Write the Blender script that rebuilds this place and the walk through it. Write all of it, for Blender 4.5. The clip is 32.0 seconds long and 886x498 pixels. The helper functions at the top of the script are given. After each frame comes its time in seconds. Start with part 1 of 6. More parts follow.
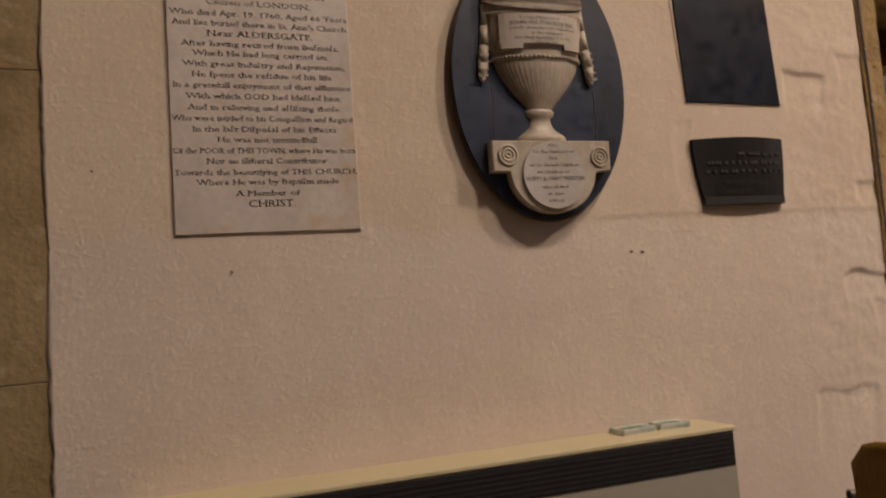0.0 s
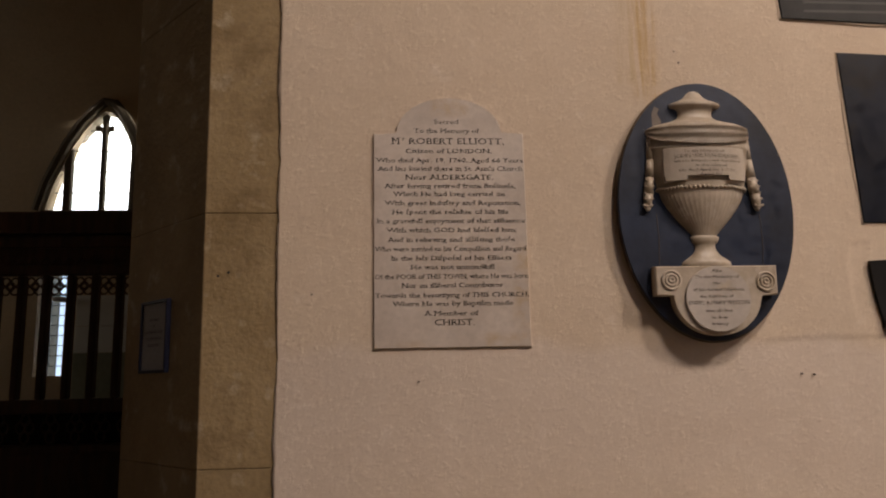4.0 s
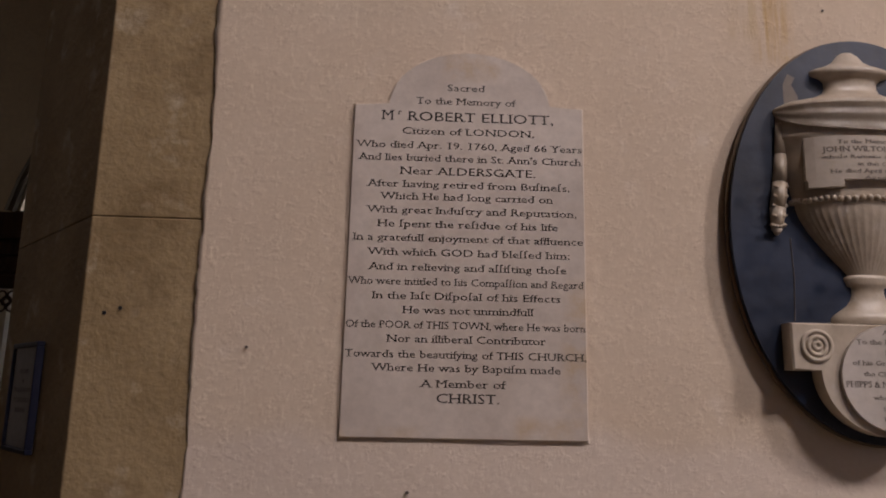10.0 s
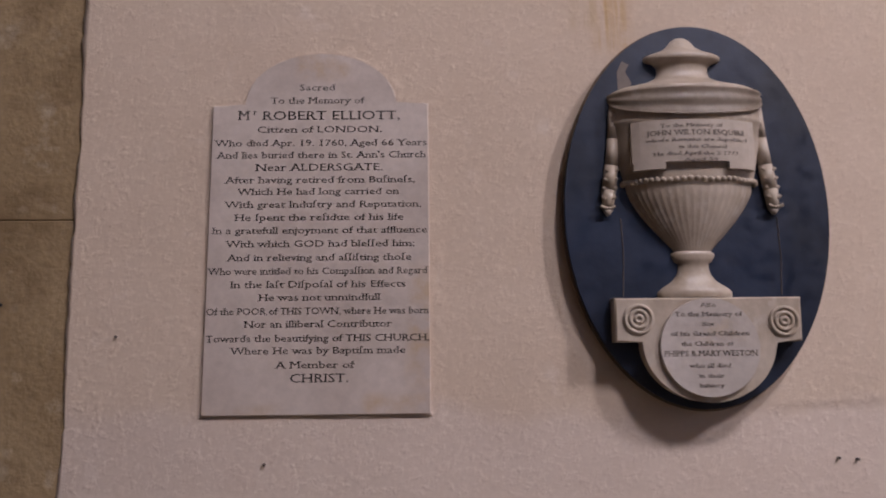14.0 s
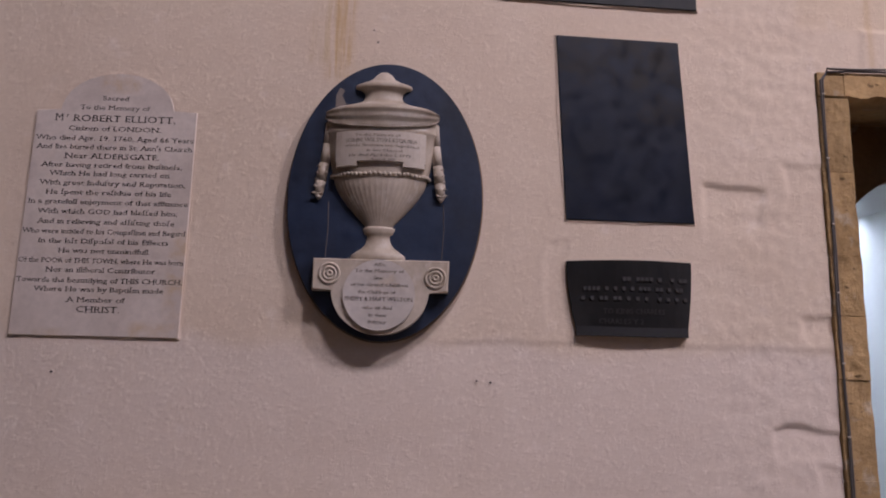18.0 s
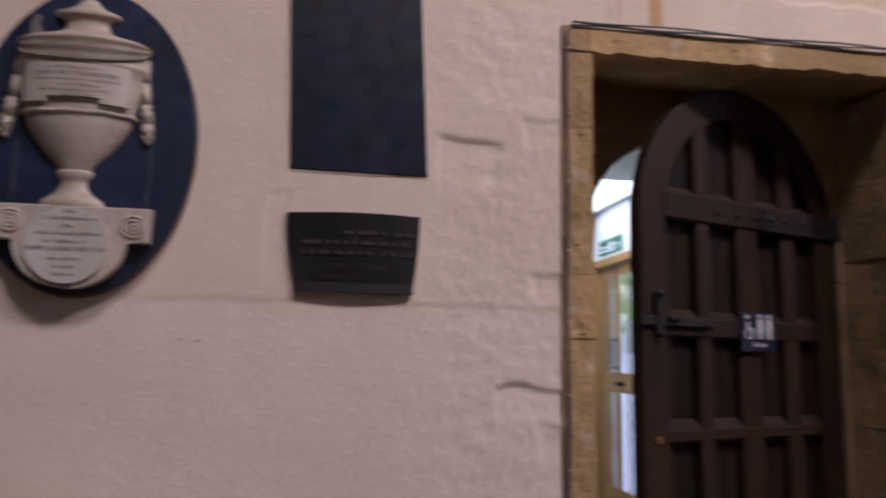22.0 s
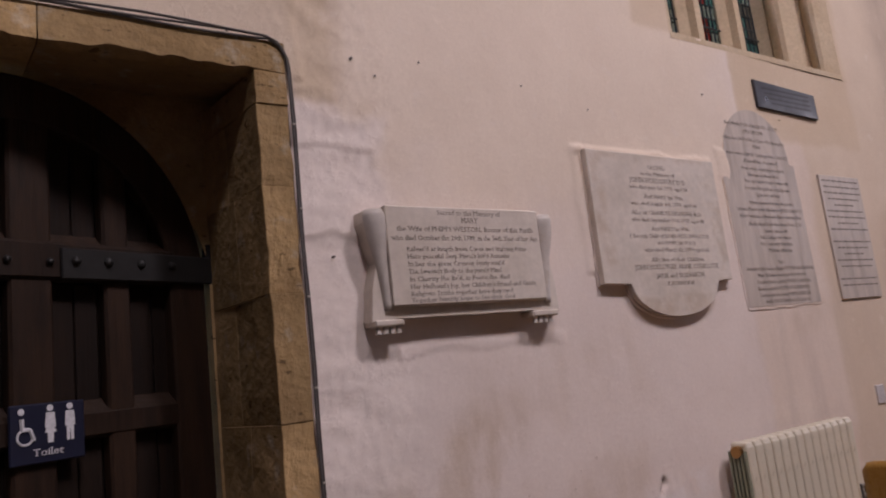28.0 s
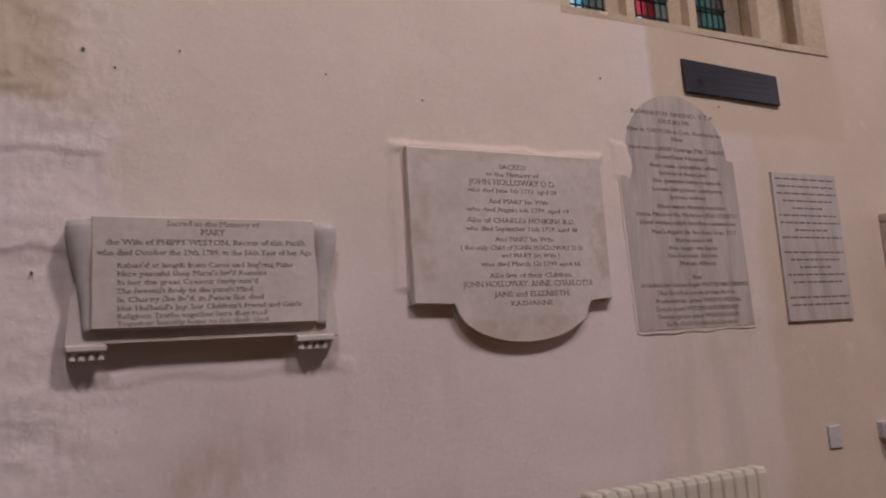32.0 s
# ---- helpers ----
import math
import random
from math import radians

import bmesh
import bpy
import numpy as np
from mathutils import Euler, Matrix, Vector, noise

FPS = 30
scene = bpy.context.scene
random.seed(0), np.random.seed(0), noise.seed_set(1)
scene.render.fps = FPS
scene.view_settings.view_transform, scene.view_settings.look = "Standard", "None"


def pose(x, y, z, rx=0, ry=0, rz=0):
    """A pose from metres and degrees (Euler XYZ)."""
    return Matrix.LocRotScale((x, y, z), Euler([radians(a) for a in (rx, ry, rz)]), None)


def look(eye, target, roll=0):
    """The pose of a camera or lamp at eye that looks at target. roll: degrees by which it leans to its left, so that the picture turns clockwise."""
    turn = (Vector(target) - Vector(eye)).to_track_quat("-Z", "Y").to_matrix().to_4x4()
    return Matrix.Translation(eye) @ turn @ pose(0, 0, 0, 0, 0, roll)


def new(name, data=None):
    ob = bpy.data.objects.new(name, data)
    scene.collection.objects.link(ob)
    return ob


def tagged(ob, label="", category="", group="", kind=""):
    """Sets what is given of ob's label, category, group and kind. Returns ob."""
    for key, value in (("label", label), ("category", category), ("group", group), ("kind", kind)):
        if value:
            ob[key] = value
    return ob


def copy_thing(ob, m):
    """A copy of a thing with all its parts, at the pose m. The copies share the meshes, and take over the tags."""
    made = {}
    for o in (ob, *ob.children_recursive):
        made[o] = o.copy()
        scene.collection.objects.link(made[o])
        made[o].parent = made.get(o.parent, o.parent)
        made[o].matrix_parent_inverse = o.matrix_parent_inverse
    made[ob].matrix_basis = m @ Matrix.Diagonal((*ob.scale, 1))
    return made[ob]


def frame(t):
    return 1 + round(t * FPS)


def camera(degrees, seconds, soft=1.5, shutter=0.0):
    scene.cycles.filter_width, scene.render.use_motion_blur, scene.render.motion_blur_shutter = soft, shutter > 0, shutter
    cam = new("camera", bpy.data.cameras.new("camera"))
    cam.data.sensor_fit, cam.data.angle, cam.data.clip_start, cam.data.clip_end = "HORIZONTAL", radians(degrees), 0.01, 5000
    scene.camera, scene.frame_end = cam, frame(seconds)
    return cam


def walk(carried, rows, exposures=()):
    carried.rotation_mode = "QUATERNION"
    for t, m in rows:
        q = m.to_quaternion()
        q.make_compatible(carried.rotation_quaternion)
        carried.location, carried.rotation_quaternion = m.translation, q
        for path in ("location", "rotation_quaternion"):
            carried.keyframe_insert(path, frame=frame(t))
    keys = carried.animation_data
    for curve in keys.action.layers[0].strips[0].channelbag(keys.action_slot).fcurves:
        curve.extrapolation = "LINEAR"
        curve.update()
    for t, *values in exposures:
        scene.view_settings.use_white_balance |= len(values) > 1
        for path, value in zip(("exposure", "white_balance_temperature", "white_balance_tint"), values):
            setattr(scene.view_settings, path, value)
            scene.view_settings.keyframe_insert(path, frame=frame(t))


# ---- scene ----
import collections
cam = camera(61.6, 32.0, soft=2.0, shutter=0.5)
PATH = [
    (0, (0.021, -2.978, 1.174), (0.684, -1.098, 1.337), -4.3),
    (0.5, (0.086, -3.023, 1.177), (0.613, -1.11, 1.422), -3.4),
    (1, (0.006, -3.043, 1.186), (0.435, -1.11, 1.463), -1.3),
    (1.5, (-0.034, -3.11, 1.203), (0.374, -1.176, 1.505), -1.6),
    (2, (-0.064, -3.202, 1.226), (0.333, -1.269, 1.551), -2.2),
    (2.5, (-0.091, -3.252, 1.271), (0.282, -1.316, 1.607), -3.0),
    (3, (-0.129, -3.275, 1.342), (0.162, -1.326, 1.681), -2.9),
    (3.5, (-0.068, -3.329, 1.373), (0.135, -1.369, 1.715), -1.6),
    (4, (0.049, -3.4, 1.396), (0.207, -1.435, 1.737), -1.2),
    (4.5, (0.136, -3.455, 1.443), (0.318, -1.498, 1.812), -0.4),
    (6.5, (0.348, -3.334, 1.525), (0.471, -1.375, 1.908), 2.3),
    (7, (0.277, -3.14, 1.536), (0.378, -1.18, 1.922), 1.0),
    (7.5, (0.187, -2.925, 1.549), (0.252, -0.965, 1.942), 2.3),
    (8, (0.122, -2.774, 1.554), (0.176, -0.815, 1.954), 2.2),
    (8.5, (0.056, -2.582, 1.565), (0.152, -0.627, 1.977), 1.7),
    (9, (0.027, -2.437, 1.576), (0.152, -0.487, 2.003), 1.2),
    (9.5, (0.177, -2.215, 1.647), (0.228, -0.257, 2.051), 1.3),
    (10, (0.21, -2.207, 1.658), (0.279, -0.245, 2.04), 1.2),
    (10.5, (0.226, -2.207, 1.658), (0.294, -0.243, 2.032), 1.1),
    (11, (0.263, -2.209, 1.668), (0.344, -0.246, 2.04), 0.8),
    (11.5, (0.302, -2.218, 1.682), (0.389, -0.256, 2.064), 0.7),
    (12, (0.41, -2.256, 1.697), (0.485, -0.29, 2.058), -0.4),
    (12.5, (0.563, -2.295, 1.722), (0.618, -0.322, 2.046), -0.4),
    (13, (0.643, -2.345, 1.732), (0.664, -0.369, 2.042), -0.7),
    (13.5, (0.689, -2.373, 1.719), (0.694, -0.395, 2.011), -1.2),
    (14, (0.733, -2.394, 1.697), (0.758, -0.416, 1.992), -0.6),
    (14.5, (0.831, -2.567, 1.649), (0.857, -0.589, 1.944), -0.4),
    (15, (0.99, -2.934, 1.579), (1.045, -0.958, 1.882), -0.6),
    (15.5, (1.078, -3.261, 1.503), (1.183, -1.286, 1.798), -1.7),
    (17.5, (1.633, -3.233, 1.355), (1.715, -1.269, 1.726), 2.1),
    (18, (1.768, -3.232, 1.345), (1.814, -1.267, 1.714), 1.3),
    (18.5, (1.882, -3.288, 1.349), (1.812, -1.323, 1.717), 1.5),
    (19, (2.065, -3.341, 1.358), (1.947, -1.379, 1.73), 1.0),
    (19.5, (2.303, -3.363, 1.289), (2.152, -1.411, 1.7), 0.8),
    (20, (2.439, -3.374, 1.282), (2.293, -1.416, 1.666), 0.0),
    (20.5, (2.532, -3.334, 1.281), (2.405, -1.371, 1.644), -1.0),
    (21, (2.661, -3.22, 1.248), (2.537, -1.255, 1.598), 0.9),
    (21.5, (2.7, -3.114, 1.282), (2.599, -1.143, 1.608), 2.8),
    (22, (2.577, -3.104, 1.327), (2.872, -1.147, 1.616), 1.1),
    (22.6, (2.403, -2.918, 1.424), (3.393, -1.193, 1.637), 0.5),
    (23, (2.465, -2.773, 1.475), (3.744, -1.245, 1.645), -0.7),
    (23.5, (2.666, -2.821, 1.466), (4.039, -1.375, 1.634), -2.3),
    (24, (2.859, -2.802, 1.472), (4.238, -1.366, 1.661), -2.5),
    (24.5, (3.015, -2.779, 1.469), (4.395, -1.347, 1.679), -3.8),
    (25, (3.208, -2.692, 1.464), (4.579, -1.258, 1.721), -3.9),
    (25.5, (3.391, -2.607, 1.509), (4.739, -1.161, 1.817), -4.4),
    (26, (3.583, -2.566, 1.524), (4.93, -1.125, 1.854), -5.6),
    (26.5, (3.767, -2.578, 1.497), (5.098, -1.119, 1.809), -6.5),
    (28.5, (4.512, -2.468, 1.544), (5.588, -0.817, 1.883), -6.9),
    (29, (4.673, -2.431, 1.561), (5.719, -0.762, 1.91), -7.7),
    (29.5, (4.806, -2.446, 1.559), (5.841, -0.77, 1.91), -7.7),
    (30, (4.956, -2.49, 1.545), (5.933, -0.784, 1.911), -7.7),
    (30.5, (5.132, -2.597, 1.567), (5.989, -0.829, 1.94), -5.8),
    (31, (5.315, -2.728, 1.607), (6.16, -0.948, 1.95), -4.9),
    (31.5, (5.544, -2.83, 1.626), (6.432, -1.064, 1.932), -5.3),
    (32, (5.789, -2.885, 1.632), (6.642, -1.099, 1.915), -3.6),
]
EXPOSURE = [
    (0.0, -0.70, 7900, 15), (4.5, -0.66, 7600, 16), (10.0, -0.64, 6600, 18), (15.5, -0.45, 5950, 24),
    (18.0, -0.60, 5900, 26), (22.0, -0.72, 5900, 25), (23.0, -0.88, 5900, 25), (24.0, -0.78, 5950, 24), (26.0, -1.02, 6030, 23.5), (29.0, -1.25, 6150, 23), (32.0, -1.45, 6150, 23),
]
walk(cam, [(t, look(eye, target, roll)) for t, eye, target, roll in PATH], EXPOSURE)

# ---- world and light ----
world = bpy.data.worlds.new("sky")
scene.world = world
world.use_nodes = True
wn = world.node_tree.nodes
sky = wn.new("ShaderNodeTexSky")
sky.sky_type, sky.sun_disc = "NISHITA", False
sky.sun_elevation, sky.sun_rotation = radians(45), radians(98)
world.node_tree.links.new(sky.outputs[0], wn["Background"].inputs[0])
wn["Background"].inputs[1].default_value = 0.03


def sun_lamp():
    data = bpy.data.lights.new("sun", "SUN")
    data.energy, data.angle, data.color = 0.8, radians(10), (1.0, 0.95, 0.88)
    ob = new("sun", data)
    ob.matrix_basis = look((60, -8, 60), (0, 0, 0))
    return ob


sun_lamp()


def window_light(name, eye, target, sx, sy, power, colour):
    """Light in a window opening: the sky's, and the chapel's added fill."""
    data = bpy.data.lights.new(name, "AREA")
    data.shape, data.size, data.size_y, data.energy, data.color = "RECTANGLE", sx, sy, power, colour
    ob = new(name, data)
    ob.matrix_basis = look(eye, target)
    return ob


DAY = (1.0, 0.92, 0.885)
for wx, power in ((4.4, 800), (9.6, 1230)):
    window_light("clerestory_light", (wx, -6.35, 10.3), (wx - 0.1 * (wx - 4), 0, 1.6), 1.0, 1.2, power, DAY)
window_light("rooflight_light", (4.2, 2.45, 3.05), (4.2, 2.45, 0), 0.9, 1.0, 40, (0.8, 0.92, 1.0))
window_light("end_window_light", (14.9, -2.9, 3.7), (4.5, 0.2, 1.9), 1.3, 2.4, 95, DAY)
window_light("chapel_light", (-3.15, 5.62, 4.3), (-3.15, 0, 1.6), 1.2, 1.2, 15, (0.95, 0.95, 0.9))

# added fill from an unseen side opening, to brighten the chapel's back wall
window_light("chapel_side_light", (-8.95, 4.6, 3.2), (-3.2, 5.2, 1.8), 1.0, 2.0, 42, (1.0, 0.96, 0.86))


# ---- materials ----
def node_mat(name):
    m = bpy.data.materials.new(name)
    m.use_nodes = True
    nt = m.node_tree
    return m, nt, nt.nodes["Principled BSDF"]


def mix(nt, fac, a, b, mode="MIX"):
    n = nt.nodes.new("ShaderNodeMix")
    n.data_type, n.blend_type = "RGBA", mode
    for sock, v in ((n.inputs[0], fac), (n.inputs[6], a), (n.inputs[7], b)):
        if isinstance(v, bpy.types.NodeSocket):
            nt.links.new(v, sock)
        elif isinstance(v, tuple):
            sock.default_value = (*v, 1.0)
        else:
            sock.default_value = v
    return n.outputs[2]


def noise_fac(nt, scale, lo, hi, detail=6.0, rough=0.6, stretch=(1, 1, 1), where="Object"):
    tc, mp = nt.nodes.new("ShaderNodeTexCoord"), nt.nodes.new("ShaderNodeMapping")
    mp.inputs["Scale"].default_value = stretch
    nt.links.new(tc.outputs[where], mp.inputs[0])
    n = nt.nodes.new("ShaderNodeTexNoise")
    n.inputs["Scale"].default_value, n.inputs["Detail"].default_value, n.inputs["Roughness"].default_value = scale, detail, rough
    nt.links.new(mp.outputs[0], n.inputs["Vector"])
    r = nt.nodes.new("ShaderNodeMapRange")
    r.inputs[1].default_value, r.inputs[2].default_value = lo, hi
    nt.links.new(n.outputs["Fac"], r.inputs[0])
    return r.outputs[0]


def bump(nt, bsdf, layers):
    """layers: (height socket, strength, distance)."""
    last = None
    for h, strength, dist in layers:
        b = nt.nodes.new("ShaderNodeBump")
        b.inputs["Strength"].default_value, b.inputs["Distance"].default_value = strength, dist
        nt.links.new(h, b.inputs["Height"])
        if last:
            nt.links.new(last, b.inputs["Normal"])
        last = b.outputs[0]
    nt.links.new(last, bsdf.inputs["Normal"])


def surface(name, base, rough=0.6, second=None, patch=(1.5, 0.45, 0.7), grain=(60, 0.25), relief=0.0015,
            metal=0.0, spec=0.5, stretch=(1, 1, 1), third=None, vary=0.0, coat=0.0):
    """A mottled surface: base and second colours in patches, fine grain in colour, gloss and relief."""
    m, nt, b = node_mat(name)
    second = second or tuple(c * 0.8 for c in base)
    col = mix(nt, noise_fac(nt, patch[0], patch[1], patch[2], stretch=stretch), base, second)
    if third:
        col = mix(nt, noise_fac(nt, patch[0] * 3.1, 0.58, 0.75, stretch=stretch), col, third)
    fine = noise_fac(nt, grain[0], 0.3, 0.7, stretch=stretch)
    dark = mix(nt, fine, (1 - grain[1],) * 3, (1.0, 1.0, 1.0))
    col = mix(nt, 1.0, col, dark, "MULTIPLY")
    if vary:
        info = nt.nodes.new("ShaderNodeObjectInfo")
        r = nt.nodes.new("ShaderNodeMapRange")
        r.inputs[3].default_value, r.inputs[4].default_value = 1 - vary, 1 + vary
        nt.links.new(info.outputs["Random"], r.inputs[0])
        hsv = nt.nodes.new("ShaderNodeHueSaturation")
        nt.links.new(r.outputs[0], hsv.inputs["Value"])
        nt.links.new(col, hsv.inputs["Color"])
        col = hsv.outputs[0]
    nt.links.new(col, b.inputs["Base Color"])
    rr = nt.nodes.new("ShaderNodeMapRange")
    rr.inputs[3].default_value, rr.inputs[4].default_value = max(0.03, rough - 0.12), min(1.0, rough + 0.12)
    nt.links.new(fine, rr.inputs[0])
    nt.links.new(rr.outputs[0], b.inputs["Roughness"])
    b.inputs["Metallic"].default_value, b.inputs["Specular IOR Level"].default_value = metal, spec
    b.inputs["Coat Weight"].default_value = coat
    if relief:
        bump(nt, b, [(noise_fac(nt, grain[0] * 0.35, 0.2, 0.8, stretch=stretch), 0.6, relief * 2),
                     (fine, 0.5, relief)])
    return m


def box_mask(nt, x0, x1, z0, z1, soft=0.12, wobble=0.25):
    """1 inside a patch of the wall with an uneven edge."""
    tc = nt.nodes.new("ShaderNodeTexCoord")
    n = nt.nodes.new("ShaderNodeTexNoise")
    n.inputs["Scale"].default_value, n.inputs["Detail"].default_value = 2.2, 5
    nt.links.new(tc.outputs["Object"], n.inputs["Vector"])
    sub = nt.nodes.new("ShaderNodeVectorMath")
    sub.operation = "SUBTRACT"
    nt.links.new(n.outputs["Color"], sub.inputs[0])
    sub.inputs[1].default_value = (0.5, 0.5, 0.5)
    mad = nt.nodes.new("ShaderNodeVectorMath")
    mad.operation = "MULTIPLY_ADD"
    nt.links.new(sub.outputs[0], mad.inputs[0])
    mad.inputs[1].default_value = (wobble * 2,) * 3
    nt.links.new(tc.outputs["Object"], mad.inputs[2])
    sep = nt.nodes.new("ShaderNodeSeparateXYZ")
    nt.links.new(mad.outputs[0], sep.inputs[0])
    out = None
    for s, lo, hi in ((0, x0 - soft, x0 + soft), (0, x1 + soft, x1 - soft), (2, z0 - soft, z0 + soft), (2, z1 + soft, z1 - soft)):
        r = nt.nodes.new("ShaderNodeMapRange")
        r.interpolation_type = "SMOOTHSTEP"
        flip = lo > hi
        r.inputs[1].default_value, r.inputs[2].default_value = min(lo, hi), max(lo, hi)
        r.inputs[3].default_value, r.inputs[4].default_value = (1, 0) if flip else (0, 1)
        nt.links.new(sep.outputs[s], r.inputs[0])
        if out is None:
            out = r.outputs[0]
        else:
            k = nt.nodes.new("ShaderNodeMath")
            k.operation = "MULTIPLY"
            nt.links.new(out, k.inputs[0])
            nt.links.new(r.outputs[0], k.inputs[1])
            out = k.outputs[0]
    return out


def times(nt, a, b):
    k = nt.nodes.new("ShaderNodeMath")
    k.operation = "MULTIPLY"
    for sock, v in ((k.inputs[0], a), (k.inputs[1], b)):
        if isinstance(v, bpy.types.NodeSocket):
            nt.links.new(v, sock)
        else:
            sock.default_value = v
    return k.outputs[0]


def plaster_material():
    """Old limewash: cream and whiter repair patches, rusty water runs, soot streaks, damp low down, brushed relief."""
    m, nt, b = node_mat("limewashed_plaster")
    col = mix(nt, noise_fac(nt, 0.9, 0.4, 0.65), (0.70, 0.575, 0.455), (0.655, 0.53, 0.41))
    # pinker wash low on the wall, and whiter limewash past the door with brushed edges
    col = mix(nt, box_mask(nt, -1.0, 3.7, -1.0, 1.53, 0.05, 0.10), col, (0.70, 0.59, 0.50))
    white = (0.76, 0.655, 0.595)
    col = mix(nt, box_mask(nt, 5.66, 7.6, -1.0, 9.0, 0.025, 0.07), col, white)
    col = mix(nt, box_mask(nt, 5.3, 5.75, -1.0, 2.62, 0.025, 0.08), col, white)
    col = mix(nt, box_mask(nt, 7.5, 8.43, -1.0, 3.33, 0.02, 0.05), col, white)
    col = mix(nt, times(nt, box_mask(nt, 5.3, 8.4, 2.15, 9.0, 0.35, 0.5), box_mask(nt, 5.68, 8.42, -1.0, 9.0, 0.03, 0.06)), col, (0.775, 0.65, 0.535))
    col = mix(nt, box_mask(nt, 5.28, 5.88, 0.9, 2.55, 0.06, 0.30), col, (0.815, 0.71, 0.645))
    col = mix(nt, box_mask(nt, 8.25, 9.1, -1.0, 2.82, 0.05, 0.14), col, (0.73, 0.61, 0.52))
    col = mix(nt, box_mask(nt, 11.0, 14.5, -1.0, 2.8, 0.3, 0.4), col, (0.70, 0.60, 0.53))
    # bare tan plaster above the door and round the window
    tan = (0.63, 0.495, 0.355)
    col = mix(nt, times(nt, box_mask(nt, 3.5, 5.66, 3.06, 9.0, 0.03, 0.06), 0.6), col, tan)
    col = mix(nt, times(nt, box_mask(nt, 5.49, 5.70, 2.62, 9.0, 0.03, 0.07), 0.55), col, tan)
    col = mix(nt, times(nt, box_mask(nt, 8.45, 9.9, 2.75, 9.0, 0.03, 0.07), 0.7), col, tan)
    col = mix(nt, times(nt, box_mask(nt, 7.58, 8.48, 3.33, 9.0, 0.02, 0.05), 0.7), col, tan)
    # stains: water runs, yellowed wash, damp
    run = noise_fac(nt, 3.0, 0.42, 0.62, stretch=(9, 1, 0.5))
    stain = lambda c, amount, *box: mix(nt, times(nt, times(nt, box_mask(nt, *box), run), amount), col, c)  # noqa: E731
    col = stain((0.52, 0.33, 0.13), 0.75, 1.30, 1.40, 2.72, 5.0, 0.03, 0.05)
    col = stain((0.50, 0.36, 0.18), 0.5, 1.22, 1.30, 2.8, 5.0, 0.03, 0.05)
    col = mix(nt, times(nt, box_mask(nt, 3.995, 4.06, 2.875, 3.9, 0.018, 0.02), 0.75), col, (0.46, 0.23, 0.06))
    col = mix(nt, times(nt, box_mask(nt, 3.83, 3.86, 2.875, 3.9, 0.015, 0.02), 0.35), col, (0.50, 0.33, 0.15))
    smear = noise_fac(nt, 5.0, 0.40, 0.62)
    col = mix(nt, times(nt, times(nt, box_mask(nt, 5.55, 5.85, 2.56, 2.76, 0.05, 0.12), smear), 0.4), col, (0.52, 0.40, 0.28))
    col = mix(nt, times(nt, times(nt, box_mask(nt, 5.40, 5.68, 2.6, 8.0, 0.04, 0.12), smear), 0.22), col, (0.60, 0.47, 0.32))
    soot = noise_fac(nt, 1.6, 0.44, 0.66, stretch=(3.5, 1, 0.35))
    col = mix(nt, times(nt, times(nt, box_mask(nt, 8.2, 9.5, 0.9, 1.75, 0.25, 0.25), soot), 0.2), col, (0.38, 0.31, 0.27))
    cloud = noise_fac(nt, 1.1, 0.25, 0.62, detail=3, stretch=(1.4, 1, 0.4))
    for x0, x1, z0, z1, soft, amount in ((10.55, 11.05, 2.75, 6.2, 0.35, 0.75), (10.75, 11.15, 2.65, 3.5, 0.2, 0.6), (12.2, 12.9, 2.9, 6.0, 0.5, 0.4), (10.2, 11.2, 1.0, 1.75, 0.3, 0.55), (9.9, 10.4, 4.2, 7.0, 0.3, 0.3)):
        col = mix(nt, times(nt, times(nt, box_mask(nt, x0, x1, z0, z1, soft, 0.25), cloud), amount), col, (0.33, 0.255, 0.205))
    # damp: brown clouds, and whitened flaking patches
    low = noise_fac(nt, 3.0, 0.44, 0.58)
    drip = noise_fac(nt, 2.2, 0.42, 0.6, stretch=(2.2, 1, 0.8))
    for x0, x1, z0, z1, amount in ((5.75, 6.05, 0.35, 1.2, 0.5), (6.0, 6.45, 0.75, 1.3, 0.75), (6.1, 7.3, 1.25, 1.65, 0.24), (6.55, 7.1, 0.3, 1.0, 0.4), (8.6, 9.2, 1.55, 1.72, 0.5)):
        col = mix(nt, times(nt, times(nt, box_mask(nt, x0, x1, z0, z1, 0.1, 0.3), drip), amount), col, (0.58, 0.46, 0.355))
    for x0, x1, z0, z1 in ((6.12, 6.45, 0.2, 0.84), (7.05, 7.6, 0.3, 0.86)):
        col = mix(nt, times(nt, times(nt, box_mask(nt, x0, x1, z0, z1, 0.04, 0.2), low), 0.8), col, (0.80, 0.73, 0.70))
    speck = noise_fac(nt, 26, 0.66, 0.72, detail=3)
    col = mix(nt, times(nt, times(nt, box_mask(nt, 5.9, 7.6, 0.2, 1.1, 0.2, 0.3), speck), 0.5), col, (0.45, 0.34, 0.27))
    # brushed, patchy coats
    col = mix(nt, 1.0, col, mix(nt, noise_fac(nt, 1.9, 0.3, 0.7, detail=8, rough=0.68), (0.945, 0.935, 0.925), (1.03, 1.035, 1.04)), "MULTIPLY")
    col = mix(nt, times(nt, noise_fac(nt, 7.5, 0.60, 0.72, detail=6), 0.35), col, (0.80, 0.71, 0.64))
    grain = noise_fac(nt, 55, 0.25, 0.75)
    col = mix(nt, 1.0, col, mix(nt, grain, (0.93, 0.92, 0.91), (1.0, 1.0, 1.0)), "MULTIPLY")
    nt.links.new(col, b.inputs["Base Color"])
